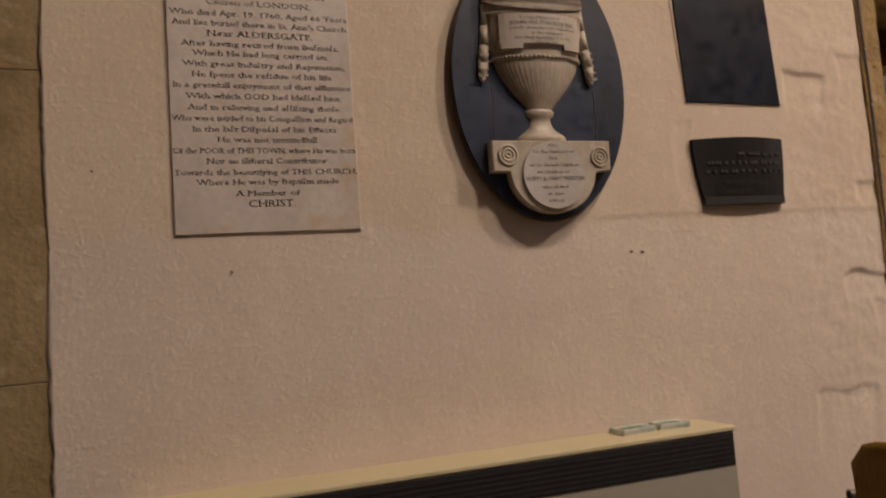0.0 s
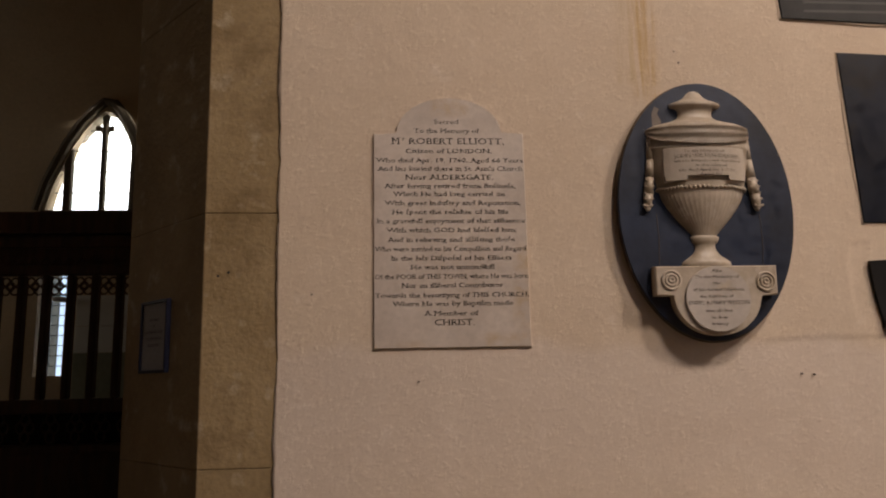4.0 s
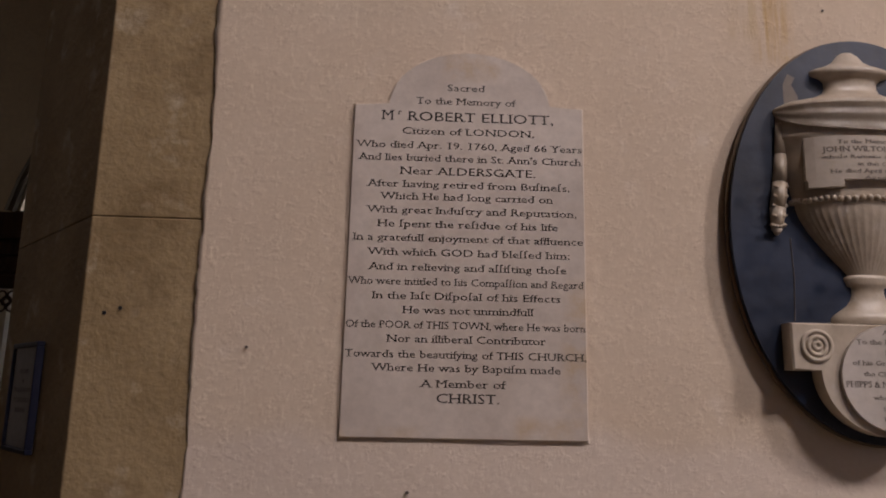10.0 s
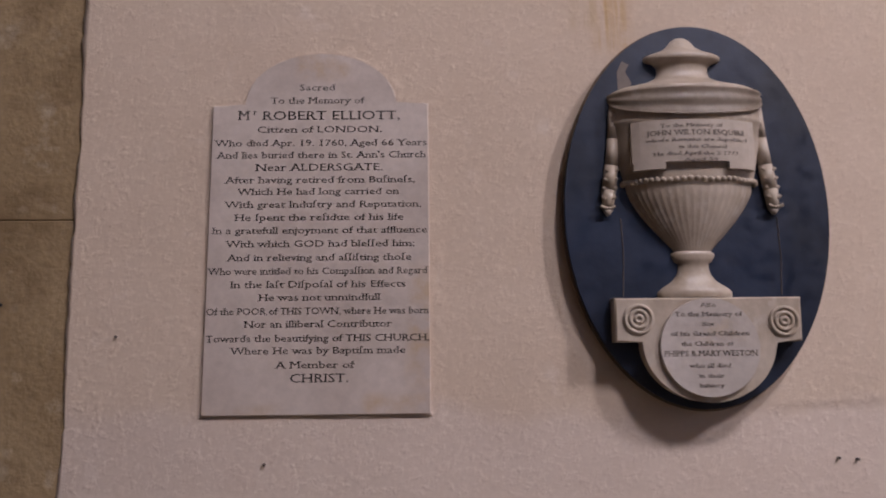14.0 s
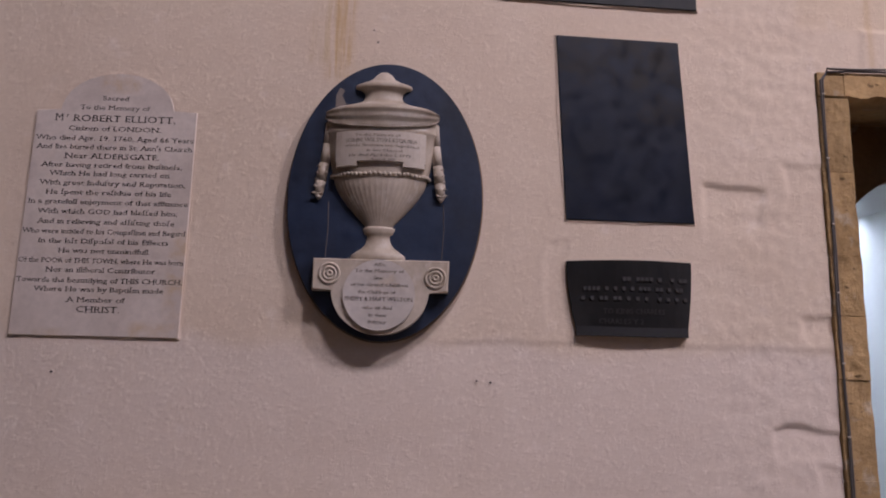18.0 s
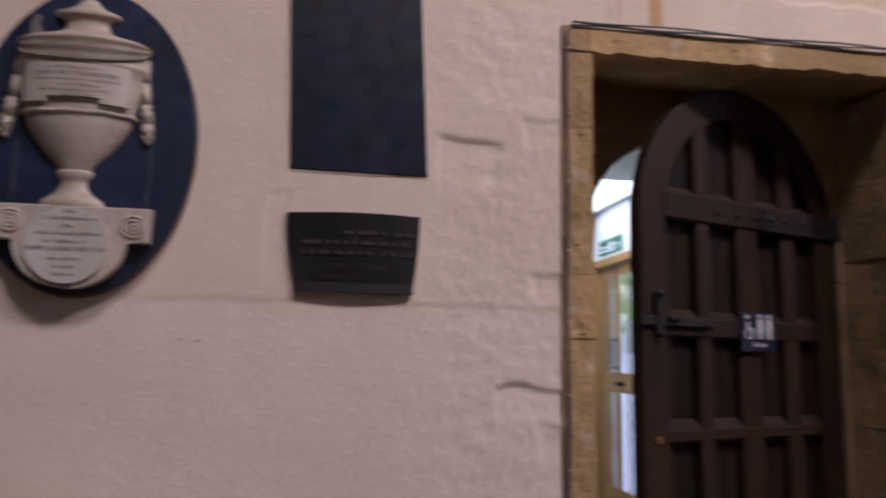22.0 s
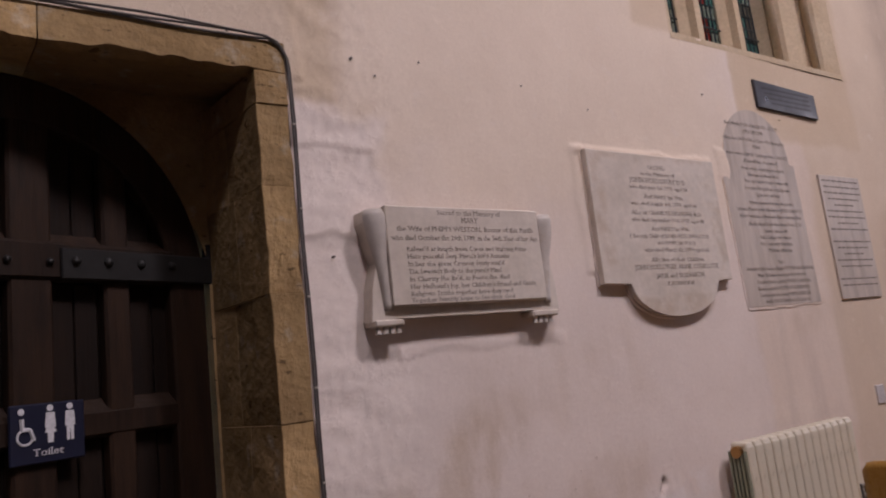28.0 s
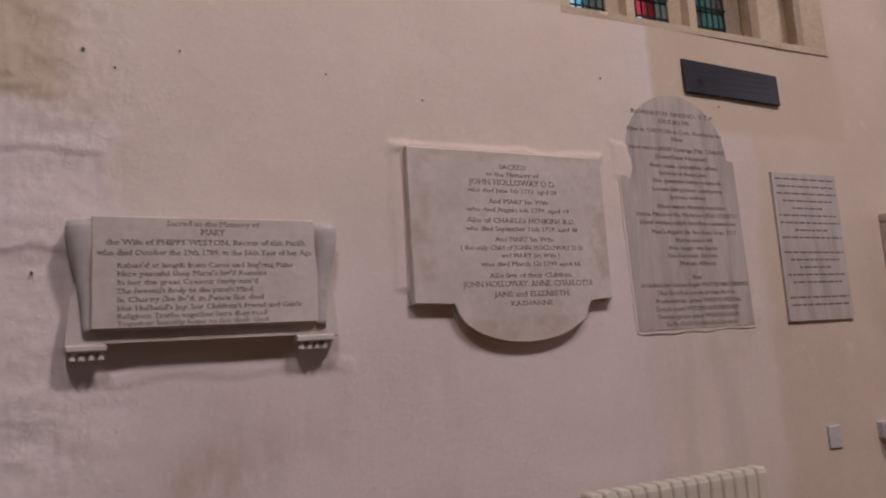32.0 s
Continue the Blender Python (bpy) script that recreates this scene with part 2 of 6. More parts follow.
    b.inputs["Roughness"].default_value, b.inputs["Specular IOR Level"].default_value = 0.9, 0.25
    # the older coat before the door is crumbly, the limewash past it brushed smooth
    inv = nt.nodes.new("ShaderNodeMath")
    inv.operation = "MULTIPLY_ADD"
    nt.links.new(box_mask(nt, 5.90, 16.0, -1.0, 12.0, 0.06, 0.15), inv.inputs[0])
    inv.inputs[1].default_value, inv.inputs[2].default_value = -0.45, 1.0
    crumb = inv.outputs[0]
    bump(nt, b, [(noise_fac(nt, 4, 0.2, 0.8, detail=7, rough=0.58), 0.35, 0.006),
                 (times(nt, noise_fac(nt, 26, 0.50, 0.82, detail=8, rough=0.7), crumb), 0.58, 0.0034),
                 (times(nt, noise_fac(nt, 60, 0.60, 0.74, detail=4), crumb), 0.42, 0.0016),
                 (noise_fac(nt, 11, 0.68, 0.80, detail=4), 0.35, 0.003),
                 (times(nt, grain, crumb), 0.25, 0.0010)])
    return m


def stain_or_sheen_over(m, colour, patches, amount):
    """Ragged patches over a material's own colour: rust, yellowing, and the limits of the slate's painted sheen."""
    nt = m.node_tree
    sock = nt.nodes["Principled BSDF"].inputs["Base Color"]
    col = sock.links[0].from_socket
    ragged = noise_fac(nt, 9.0, 0.42, 0.6)
    for p in patches:
        col = mix(nt, times(nt, times(nt, box_mask(nt, *p, 0.02, 0.06), ragged), amount), col, colour)
    nt.links.new(col, sock)
    return m


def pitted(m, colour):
    """Dark specks that stand for the shade in small pits, and darker soiling over worn stone."""
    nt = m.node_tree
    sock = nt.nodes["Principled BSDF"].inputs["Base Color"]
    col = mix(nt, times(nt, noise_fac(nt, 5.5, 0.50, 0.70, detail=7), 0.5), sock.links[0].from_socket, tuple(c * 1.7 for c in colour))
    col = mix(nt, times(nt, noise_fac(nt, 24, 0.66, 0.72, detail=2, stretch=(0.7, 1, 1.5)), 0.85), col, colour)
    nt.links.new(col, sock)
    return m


M_PLASTER = plaster_material()
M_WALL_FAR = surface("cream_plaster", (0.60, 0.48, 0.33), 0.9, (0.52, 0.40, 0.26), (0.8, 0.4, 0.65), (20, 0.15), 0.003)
M_ROOM = surface("white_emulsion", (0.72, 0.74, 0.72), 0.7, (0.69, 0.71, 0.69), (0.7, 0.4, 0.6), (30, 0.04), 0.0006)
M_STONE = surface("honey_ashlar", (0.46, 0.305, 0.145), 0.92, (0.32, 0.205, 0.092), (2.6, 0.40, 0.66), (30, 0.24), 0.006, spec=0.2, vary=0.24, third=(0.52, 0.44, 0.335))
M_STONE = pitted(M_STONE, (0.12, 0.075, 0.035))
M_STONE_PALE = stain_or_sheen_over(surface("pale_limestone", (0.38, 0.275, 0.15), 0.9, (0.27, 0.185, 0.09), (2.0, 0.38, 0.66), (40, 0.2), 0.003, vary=0.06, third=(0.56, 0.46, 0.33)), (0.17, 0.11, 0.05),
                          ((-0.76, -0.42, 2.55, 3.1), (-0.70, -0.50, 1.85, 2.3), (-0.76, -0.55, 1.0, 1.4), (-0.6, -0.42, 3.3, 4.2)), 0.55)
M_TRACERY = surface("painted_window_stone", (0.62, 0.49, 0.34), 0.85, (0.54, 0.41, 0.27), (3, 0.4, 0.65), (40, 0.2), 0.002)
M_MARBLE = surface("veined_white_marble", (0.60, 0.54, 0.49), 0.45, (0.49, 0.435, 0.385), (3, 0.42, 0.64), (35, 0.12), 0.0006, third=(0.50, 0.41, 0.31))
M_TABLET = stain_or_sheen_over(surface("stained_white_marble", (0.635, 0.55, 0.485), 0.45, (0.525, 0.445, 0.385), (3, 0.42, 0.64), (35, 0.12), 0.0006), (0.50, 0.35, 0.19),
                      ((0.28, 0.46, 2.63, 2.72), (0.52, 0.74, 1.52, 1.575), (0.0, 0.25, 1.52, 1.56), (0.66, 0.73, 1.6, 2.0)), 0.6)
M_MARBLE_WARM = stain_or_sheen_over(surface("warm_grey_marble", (0.68, 0.595, 0.515), 0.5, (0.585, 0.505, 0.425), (3, 0.42, 0.65), (30, 0.12), 0.0005), (0.40, 0.28, 0.17),
                           ((7.84, 7.98, 2.36, 2.44), (7.02, 7.10, 1.95, 2.5), (7.9, 8.02, 1.9, 2.3), (7.0, 8.0, 2.50, 2.53), (5.8, 6.6, 1.72, 1.76), (7.2, 7.8, 1.68, 1.78)), 0.4)
M_MARBLE_STREAK = surface("streaked_grey_marble", (0.54, 0.46, 0.395), 0.5, (0.40, 0.335, 0.28), (5, 0.44, 0.68), (30, 0.12), 0.0005, stretch=(2.2, 1, 0.35))
M_URN = surface("cream_carved_stone", (0.54, 0.46, 0.37), 0.42, (0.38, 0.305, 0.225), (5, 0.40, 0.66), (50, 0.15), 0.0008, stretch=(1, 1, 0.7), third=(0.60, 0.54, 0.47))
M_BLUE = surface("blue_painted_board", (0.012, 0.023, 0.054), 0.45, (0.006, 0.011, 0.025), (2.2, 0.4, 0.62), (25, 0.3), 0.0008)
# bluish base carries the window's sheen; browner patches mark where it stops
M_SLATE = stain_or_sheen_over(surface("dark_slate", (0.013, 0.0175, 0.032), 0.4, (0.009, 0.011, 0.018), (3.0, 0.38, 0.66), (14, 0.25), 0.0004, spec=0.22), (0.016, 0.0145, 0.0145),
                     ((2.2, 3.1, 2.72, 3.2), (2.7, 3.1, 2.55, 3.0), (2.2, 2.42, 2.0, 2.9)), 0.85)
M_SLATE_BROWN = surface("worn_dark_slate", (0.017, 0.016, 0.0155), 0.55, (0.009, 0.0085, 0.009), (4, 0.40, 0.64), (30, 0.3), 0.0006, spec=0.25, stretch=(1.6, 1, 0.6))
M_BLACK = surface("black_lettering", (0.026, 0.022, 0.022), 0.7, relief=0)
M_LETTER_FADED = surface("faded_lettering", (0.21, 0.172, 0.145), 0.7, relief=0)
M_LETTER_GREY = surface("grey_cut_lettering", (0.125, 0.10, 0.085), 0.7, relief=0)
M_LETTER_SLATE = surface("dull_cut_lettering", (0.036, 0.032, 0.030), 0.6, relief=0)
M_OAK_DARK = surface("dark_old_oak", (0.036, 0.018, 0.0095), 0.6, (0.018, 0.009, 0.005), (3, 0.4, 0.65), (26, 0.5), 0.0022, spec=0.22, stretch=(6, 6, 0.7), vary=0.2)
# darker oak for set-back boards: the recess shade is put into the colour
M_OAK_PANEL = surface("recess_shaded_oak_boards", (0.020, 0.011, 0.007), 0.6, (0.011, 0.0065, 0.0045), (3, 0.4, 0.65), (30, 0.5), 0.0018, spec=0.18, stretch=(7, 7, 0.6), vary=0.2)
M_OAK_SCREEN = surface("chapel_screen_oak", (0.085, 0.034, 0.016), 0.5, (0.045, 0.019, 0.009), (3, 0.4, 0.65), (26, 0.4), 0.001, stretch=(6, 6, 0.7))
M_PLY = surface("orange_beech_ply", (0.46, 0.25, 0.055), 0.32, (0.39, 0.20, 0.04), (2.0, 0.4, 0.65), (22, 0.16), 0.0003, stretch=(9, 9, 0.8), vary=0.08, coat=0.3)
M_STEEL = surface("chromed_tube", (0.62, 0.62, 0.63), 0.22, metal=1.0, relief=0)
M_IRON = surface("black_wrought_iron", (0.022, 0.020, 0.019), 0.55, metal=0.4, grain=(40, 0.4), relief=0.001)
M_BRASS = surface("dull_brass", (0.45, 0.26, 0.10), 0.45, metal=1.0, relief=0)
M_GILT = surface("tarnished_gilt_edge", (0.16, 0.10, 0.055), 0.6, (0.10, 0.07, 0.045), relief=0.0003)
M_PLATE = surface("brownish_marble_plate", (0.49, 0.42, 0.345), 0.45, (0.40, 0.335, 0.27), (6, 0.42, 0.64), (40, 0.12), 0.0004)
M_ENAMEL = surface("cream_radiator_enamel", (0.66, 0.60, 0.48), 0.35, (0.60, 0.54, 0.42), (3, 0.4, 0.65), (20, 0.06), 0.0002)
M_ENAMEL_DULL = surface("dull_olive_paint", (0.30, 0.31, 0.22), 0.6, grain=(20, 0.2), relief=0.0005)
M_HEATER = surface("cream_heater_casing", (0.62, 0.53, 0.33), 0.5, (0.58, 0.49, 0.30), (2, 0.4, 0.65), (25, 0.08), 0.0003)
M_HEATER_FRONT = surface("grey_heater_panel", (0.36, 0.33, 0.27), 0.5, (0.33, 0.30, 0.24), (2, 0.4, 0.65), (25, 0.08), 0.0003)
M_GRILLE = surface("black_grille", (0.012, 0.011, 0.012), 0.6, relief=0.0004)
M_CABLE = surface("grey_lead_cable", (0.10, 0.085, 0.078), 0.6, relief=0.0003)
M_CLIP = surface("pale_cable_clip", (0.45, 0.40, 0.34), 0.6, relief=0)
M_WHITE = surface("white_plastic", (0.62, 0.58, 0.58), 0.4, relief=0)
M_GREY_PLASTIC = surface("dark_grey_plastic", (0.07, 0.07, 0.075), 0.45, relief=0)
M_NAVY = surface("navy_sign_board", (0.012, 0.014, 0.035), 0.4, relief=0)
M_SIGN_WHITE = surface("white_print", (0.72, 0.70, 0.72), 0.5, relief=0)
M_SIGN_GREEN = surface("green_sign", (0.01, 0.16, 0.07), 0.4, relief=0)
M_PAPER = surface("printed_paper", (0.66, 0.64, 0.56), 0.8, (0.45, 0.52, 0.46), (22, 0.48, 0.58), (60, 0.1), 0)
M_PAPER_GREY = surface("grey_card", (0.46, 0.46, 0.47), 0.8, relief=0)
M_PINE = surface("varnished_pine", (0.42, 0.24, 0.085), 0.4, (0.36, 0.19, 0.06), (3, 0.4, 0.65), (24, 0.2), 0.0003, stretch=(5, 5, 0.6))
M_BRONZE = surface("dark_bronze_plaque", (0.040, 0.038, 0.045), 0.38, (0.028, 0.027, 0.034), (5, 0.42, 0.64), (14, 0.15), 0.0003)
M_LEAD = surface("lead_came", (0.03, 0.035, 0.04), 0.5, metal=0.3, relief=0)
# flags of the unseen floor, toned dark to cut bounce light
M_FLAG = surface("low_bounce_flags", (0.105, 0.085, 0.066), 0.7, (0.08, 0.065, 0.05), (1.5, 0.4, 0.65), (20, 0.2), 0.002, vary=0.1)
M_CARPET = surface("grey_vinyl_floor", (0.36, 0.35, 0.33), 0.5, grain=(60, 0.1), relief=0)
M_RED = surface("red_enamel", (0.42, 0.015, 0.012), 0.3, relief=0)
M_PURPLE = surface("plum_cloth", (0.13, 0.02, 0.06), 0.9, grain=(90, 0.2))
# stone of the unseen nave walls, darkened to hold fill light down
M_STONE_WALL = surface("low_bounce_grey_stone", (0.15, 0.12, 0.086), 0.9, (0.12, 0.094, 0.068), (0.8, 0.4, 0.65), (20, 0.2), 0.003)
M_TIMBER = surface("roof_timber", (0.09, 0.055, 0.03), 0.8, grain=(20, 0.3), stretch=(1, 6, 6))
M_CHROME = M_STEEL


def glass_material(name, colour, rough=0.05):
    m, nt, b = node_mat(name)
    b.inputs["Base Color"].default_value = (*colour, 1)
    b.inputs["Transmission Weight"].default_value, b.inputs["Roughness"].default_value, b.inputs["IOR"].default_value = 1.0, rough, 1.45
    return m


def glow_material(name, colour, strength):
    """Sky or daylit garden, far outside a window."""
    m, nt, b = node_mat(name)
    col = mix(nt, noise_fac(nt, 3.0, 0.4, 0.6), colour, tuple(c * 0.8 for c in colour))
    nt.links.new(col, b.inputs["Emission Color"])
    b.inputs["Emission Strength"].default_value = strength
    b.inputs["Base Color"].default_value = (0, 0, 0, 1)
    return m


def garden_material():
    """A sunlit garden far outside the doors: leaves above, pale paving below."""
    m, nt, b = node_mat("leafy_garden")
    col = mix(nt, noise_fac(nt, 6.0, 0.46, 0.56, detail=8), (0.10, 0.26, 0.08), (0.55, 0.72, 0.62))
    col = mix(nt, box_mask(nt, 0.0, 12.0, -2.0, 1.55, 0.25, 0.2), col, (0.62, 0.70, 0.92))
    nt.links.new(col, b.inputs["Emission Color"])
    b.inputs["Emission Strength"].default_value = 2.4
    b.inputs["Base Color"].default_value = (0, 0, 0, 1)
    return m


M_GLASS = glass_material("clear_glass", (0.9, 0.95, 0.97), 0.02)
# tinted so the bright sky shows dimmer through the narrow chapel window
M_GLASS_BLUE = glass_material("sky_dimming_blue_glass", (0.22, 0.30, 0.42), 0.1)
M_SKY = glow_material("bright_overcast_sky", (0.85, 0.93, 1.0), 6.5)
M_GARDEN = glow_material("daylit_garden", (0.70, 0.86, 0.95), 2.6)
M_GARDEN_GREEN = garden_material()
M_DUSK = glow_material("blue_daylight", (0.50, 0.64, 1.0), 1.6)
STAINED = [glass_material("stained_glass_" + n, c, 0.2) for n, c in (
    ("pale", (0.62, 0.84, 0.88)), ("teal", (0.18, 0.58, 0.66)), ("ruby", (0.62, 0.06, 0.07)), ("amber", (0.75, 0.48, 0.12)), ("smoke", (0.30, 0.33, 0.36)))]


# ---- mesh helpers ----
def mesh_object(name, bm, material, smooth=False):
    me = bpy.data.meshes.new(name)
    bmesh.ops.recalc_face_normals(bm, faces=bm.faces)
    bm.to_mesh(me)
    bm.free()
    if smooth:
        me.polygons.foreach_set("use_smooth", [True] * len(me.polygons))
    if material:
        me.materials.append(material)
    return new(name, me)


def part(name, bm, material, parent, label="", smooth=False):
    ob = mesh_object(name, bm, material, smooth)
    ob.parent = parent
    if label:
        tagged(ob, label)
    return ob


def thing(name, at, label, category, group="", kind="", rz=0.0, rx=0.0):
    ob = new(name)
    ob.empty_display_size = 0.1
    ob.matrix_basis = pose(*at, rx, 0, rz)
    return tagged(ob, label, category, group, kind)


def share(name, me, parent, m=None, label=""):
    """One more object on a mesh that exists already."""
    ob = new(name, me)
    ob.parent = parent
    if m is not None:
        ob.matrix_basis = m
    if label:
        tagged(ob, label)
    return ob


def box(bm, x0, y0, z0, x1, y1, z1, bevel=0.0, seg=1):
    made = bmesh.ops.create_cube(bm, size=1.0)["verts"]
    for v in made:
        v.co = Vector(((x0 + x1) / 2 + v.co.x * (x1 - x0), (y0 + y1) / 2 + v.co.y * (y1 - y0), (z0 + z1) / 2 + v.co.z * (z1 - z0)))
    if bevel:
        edges = list({e for v in made for e in v.link_edges})
        bmesh.ops.bevel(bm, geom=edges, offset=bevel, segments=seg, affect="EDGES", profile=0.5)
    return bm


def boxes(*specs, bevel=0.0, seg=1):
    bm = bmesh.new()
    for s in specs:
        box(bm, *s, bevel=bevel, seg=seg)
    return bm


def plate(outline, y0, y1, bevel=0.0, seg=1):
    """An upright plate: an outline in x and z, from its front y0 to its back y1."""
    bm = bmesh.new()
    front = [bm.verts.new((x, y0, z)) for x, z in outline]
    back = [bm.verts.new((x, y1, z)) for x, z in outline]
    f = bm.faces.new(front)
    bm.faces.new(list(reversed(back)))
    n = len(outline)
    for i in range(n):
        bm.faces.new((front[i], back[i], back[(i + 1) % n], front[(i + 1) % n]))
    if bevel:
        bmesh.ops.bevel(bm, geom=list(f.edges), offset=bevel, segments=seg, affect="EDGES", profile=0.5)
    return bm


def rod(bm, a, b, r, sides=8, r2=None):
    a, b = Vector(a), Vector(b)
    turn = (b - a).to_track_quat("Z", "Y").to_matrix().to_4x4()
    m = Matrix.Translation((a + b) / 2) @ turn
    bmesh.ops.create_cone(bm, cap_ends=True, segments=sides, radius1=r, radius2=r if r2 is None else r2, depth=(b - a).length, matrix=m)
    return bm


def tube(points, r, sides=6):
    """One continuous round strip along the points."""
    bm = bmesh.new()
    pts = [Vector(p) for p in points]
    closed = (pts[0] - pts[-1]).length < 1e-4
    rings, side = [], None
    for i, p in enumerate(pts):
        a = pts[i - 1] if i else (pts[-2] if closed else pts[0])
        b = pts[i + 1] if i + 1 < len(pts) else (pts[1] if closed else pts[-1])
        way = (b - a).normalized()
        ref = side if side is not None else (Vector((0, 1, 0)) if abs(way.y) < 0.9 else Vector((1, 0, 0)))
        side = (ref - way * ref.dot(way)).normalized()
        up = way.cross(side)
        rings.append([bm.verts.new(p + (side * math.cos(2 * math.pi * k / sides) + up * math.sin(2 * math.pi * k / sides)) * r) for k in range(sides)])
    for p, q in zip(rings, rings[1:]):
        for k in range(sides):
            bm.faces.new((p[k], p[(k + 1) % sides], q[(k + 1) % sides], q[k]))
    if not closed:
        bm.faces.new(rings[0])
        bm.faces.new(rings[-1])
    return bm


def ball(bm, c, r, u=10, v=6, squash=(1, 1, 1)):
    bmesh.ops.create_uvsphere(bm, u_segments=u, v_segments=v, radius=r, matrix=Matrix.Translation(c) @ Matrix.Diagonal((*squash, 1)))
    return bm


def arc(cx, cz, rx, rz, a0, a1, n):
    return [(cx + rx * math.cos(radians(a0 + (a1 - a0) * i / n)), cz + rz * math.sin(radians(a0 + (a1 - a0) * i / n))) for i in range(n + 1)]


def with_serifs(co, faces, reach=0.10, rise=0.085):
    """Bracketed serifs at the flat ends of upright strokes, for old cut lettering."""
    edges = collections.defaultdict(list)
    for f in faces:
        for i in range(len(f)):
            edges[frozenset((f[i], f[i - 1]))].append(f)
    pts, out = [tuple(p) for p in co], list(faces)
    for e, of in edges.items():
        a, b = sorted(e, key=lambda v: pts[v][0])
        (xa, ya, _), (xb, yb, _) = pts[a], pts[b]
        if len(of) > 1 or abs(ya - yb) > 0.004 or not 0.04 < xb - xa < 0.17:
            continue
        up = sum(pts[v][1] for v in of[0]) / len(of[0]) > ya
        if up and not (abs(ya) < 0.02 or ya < -0.12) or not up and ya < 0.4:
            continue
        s = rise if up else -rise
        for v, x, d in ((a, xa, -reach), (b, xb, reach)):
            n = len(pts)
            pts += [(x + d, ya, 0.0), (x + d, ya + s * 0.35, 0.0), (x, ya + s, 0.0)]
            out.append((v, n, n + 1, n + 2) if (d > 0) == up else (v, n + 2, n + 1, n))
    return np.array(pts), out


def lettering(lines, y, parent, material):
    """Lines of (words, x from, x to, baseline z, letter height); each becomes a mesh of its own, 0.6 mm proud."""
    for words, x0, x1, z, h in lines:
        cu = bpy.data.curves.new("inscription_line", "FONT")
        cu.body, cu.resolution_u, cu.size = words, 2, 1.0
        tmp = bpy.data.objects.new("inscription_line", cu)
        scene.collection.objects.link(tmp)
        me = bpy.data.meshes.new_from_object(tmp.evaluated_get(bpy.context.evaluated_depsgraph_get()))
        bpy.data.objects.remove(tmp)
        bpy.data.curves.remove(cu)
        if not me.vertices:
            continue
        co = np.empty(len(me.vertices) * 3)
        me.vertices.foreach_get("co", co)
        co = co.reshape(-1, 3)
        faces = [tuple(p.vertices) for p in me.polygons]
        co, faces = with_serifs(co, faces)
        lo, hi = co[:, 0].min(), co[:, 0].max()
        out = np.zeros_like(co)
        out[:, 0] = x0 + (co[:, 0] - lo) * (x1 - x0) / (hi - lo)
        out[:, 1] = y
        out[:, 2] = z + co[:, 1] * h / 0.69
        bpy.data.meshes.remove(me)
        spans = sorted((min(out[v, 0] for v in f), max(out[v, 0] for v in f), k) for k, f in enumerate(faces))
        words_of, reach = [], -1e9
        for a, b, k in spans:
            if a > reach + h * 0.13:
                words_of.append([])
            words_of[-1].append(faces[k])
            reach = max(reach, b)
        for group in words_of:
            used = sorted({v for f in group for v in f})
            at = {v: i for i, v in enumerate(used)}
            word = bpy.data.meshes.new("inscription_word")
            word.from_pydata([tuple(out[v]) for v in used], [], [tuple(at[v] for v in f) for f in group])
            word.materials.append(material)
            share("inscription_word", word, parent)


def mortar(outline, parent, y, centre, grow, seed):
    """A rough bead of plaster round a tablet."""
    bed = []
    for p, q in zip(outline, list(outline[1:]) + [outline[0]]):
        n = max(1, int(math.hypot(q[0] - p[0], q[1] - p[1]) / 0.025))
        for k in range(n):
            x, z = p[0] + (q[0] - p[0]) * k / n, p[1] + (q[1] - p[1]) * k / n
            away = Vector((x - centre[0], z - centre[1])).normalized()
            g = grow * (1 + 0.9 * noise.noise((x * 7, z * 7, seed)) + 0.5 * noise.noise((x * 31, z * 31, seed)))
            bed.append((x + away.x * g, z + away.y * g))
    return part("mortar_bed", plate(bed, y, 0.012, bevel=0.003), M_PLASTER, parent, "rough cream mortar edge")


def bars(rows, y, parent, material, thick=0.012, name="worn_line"):
    """Lines too worn to read: one plain bar each, of (x from, x to, z)."""
    for x0, x1, z in rows:
        part(name, boxes((x0, y - 0.0006, z, x1, y + 0.002, z + thick)), material, parent)


# ---- large structure ----
DOOR = (3.57, 5.465, 2.84)
WIN = (7.9, 9.85, 3.33, 6.3)
WALL_X0, WALL_X1, WALL_TOP = -0.44, 15.0, 11.8


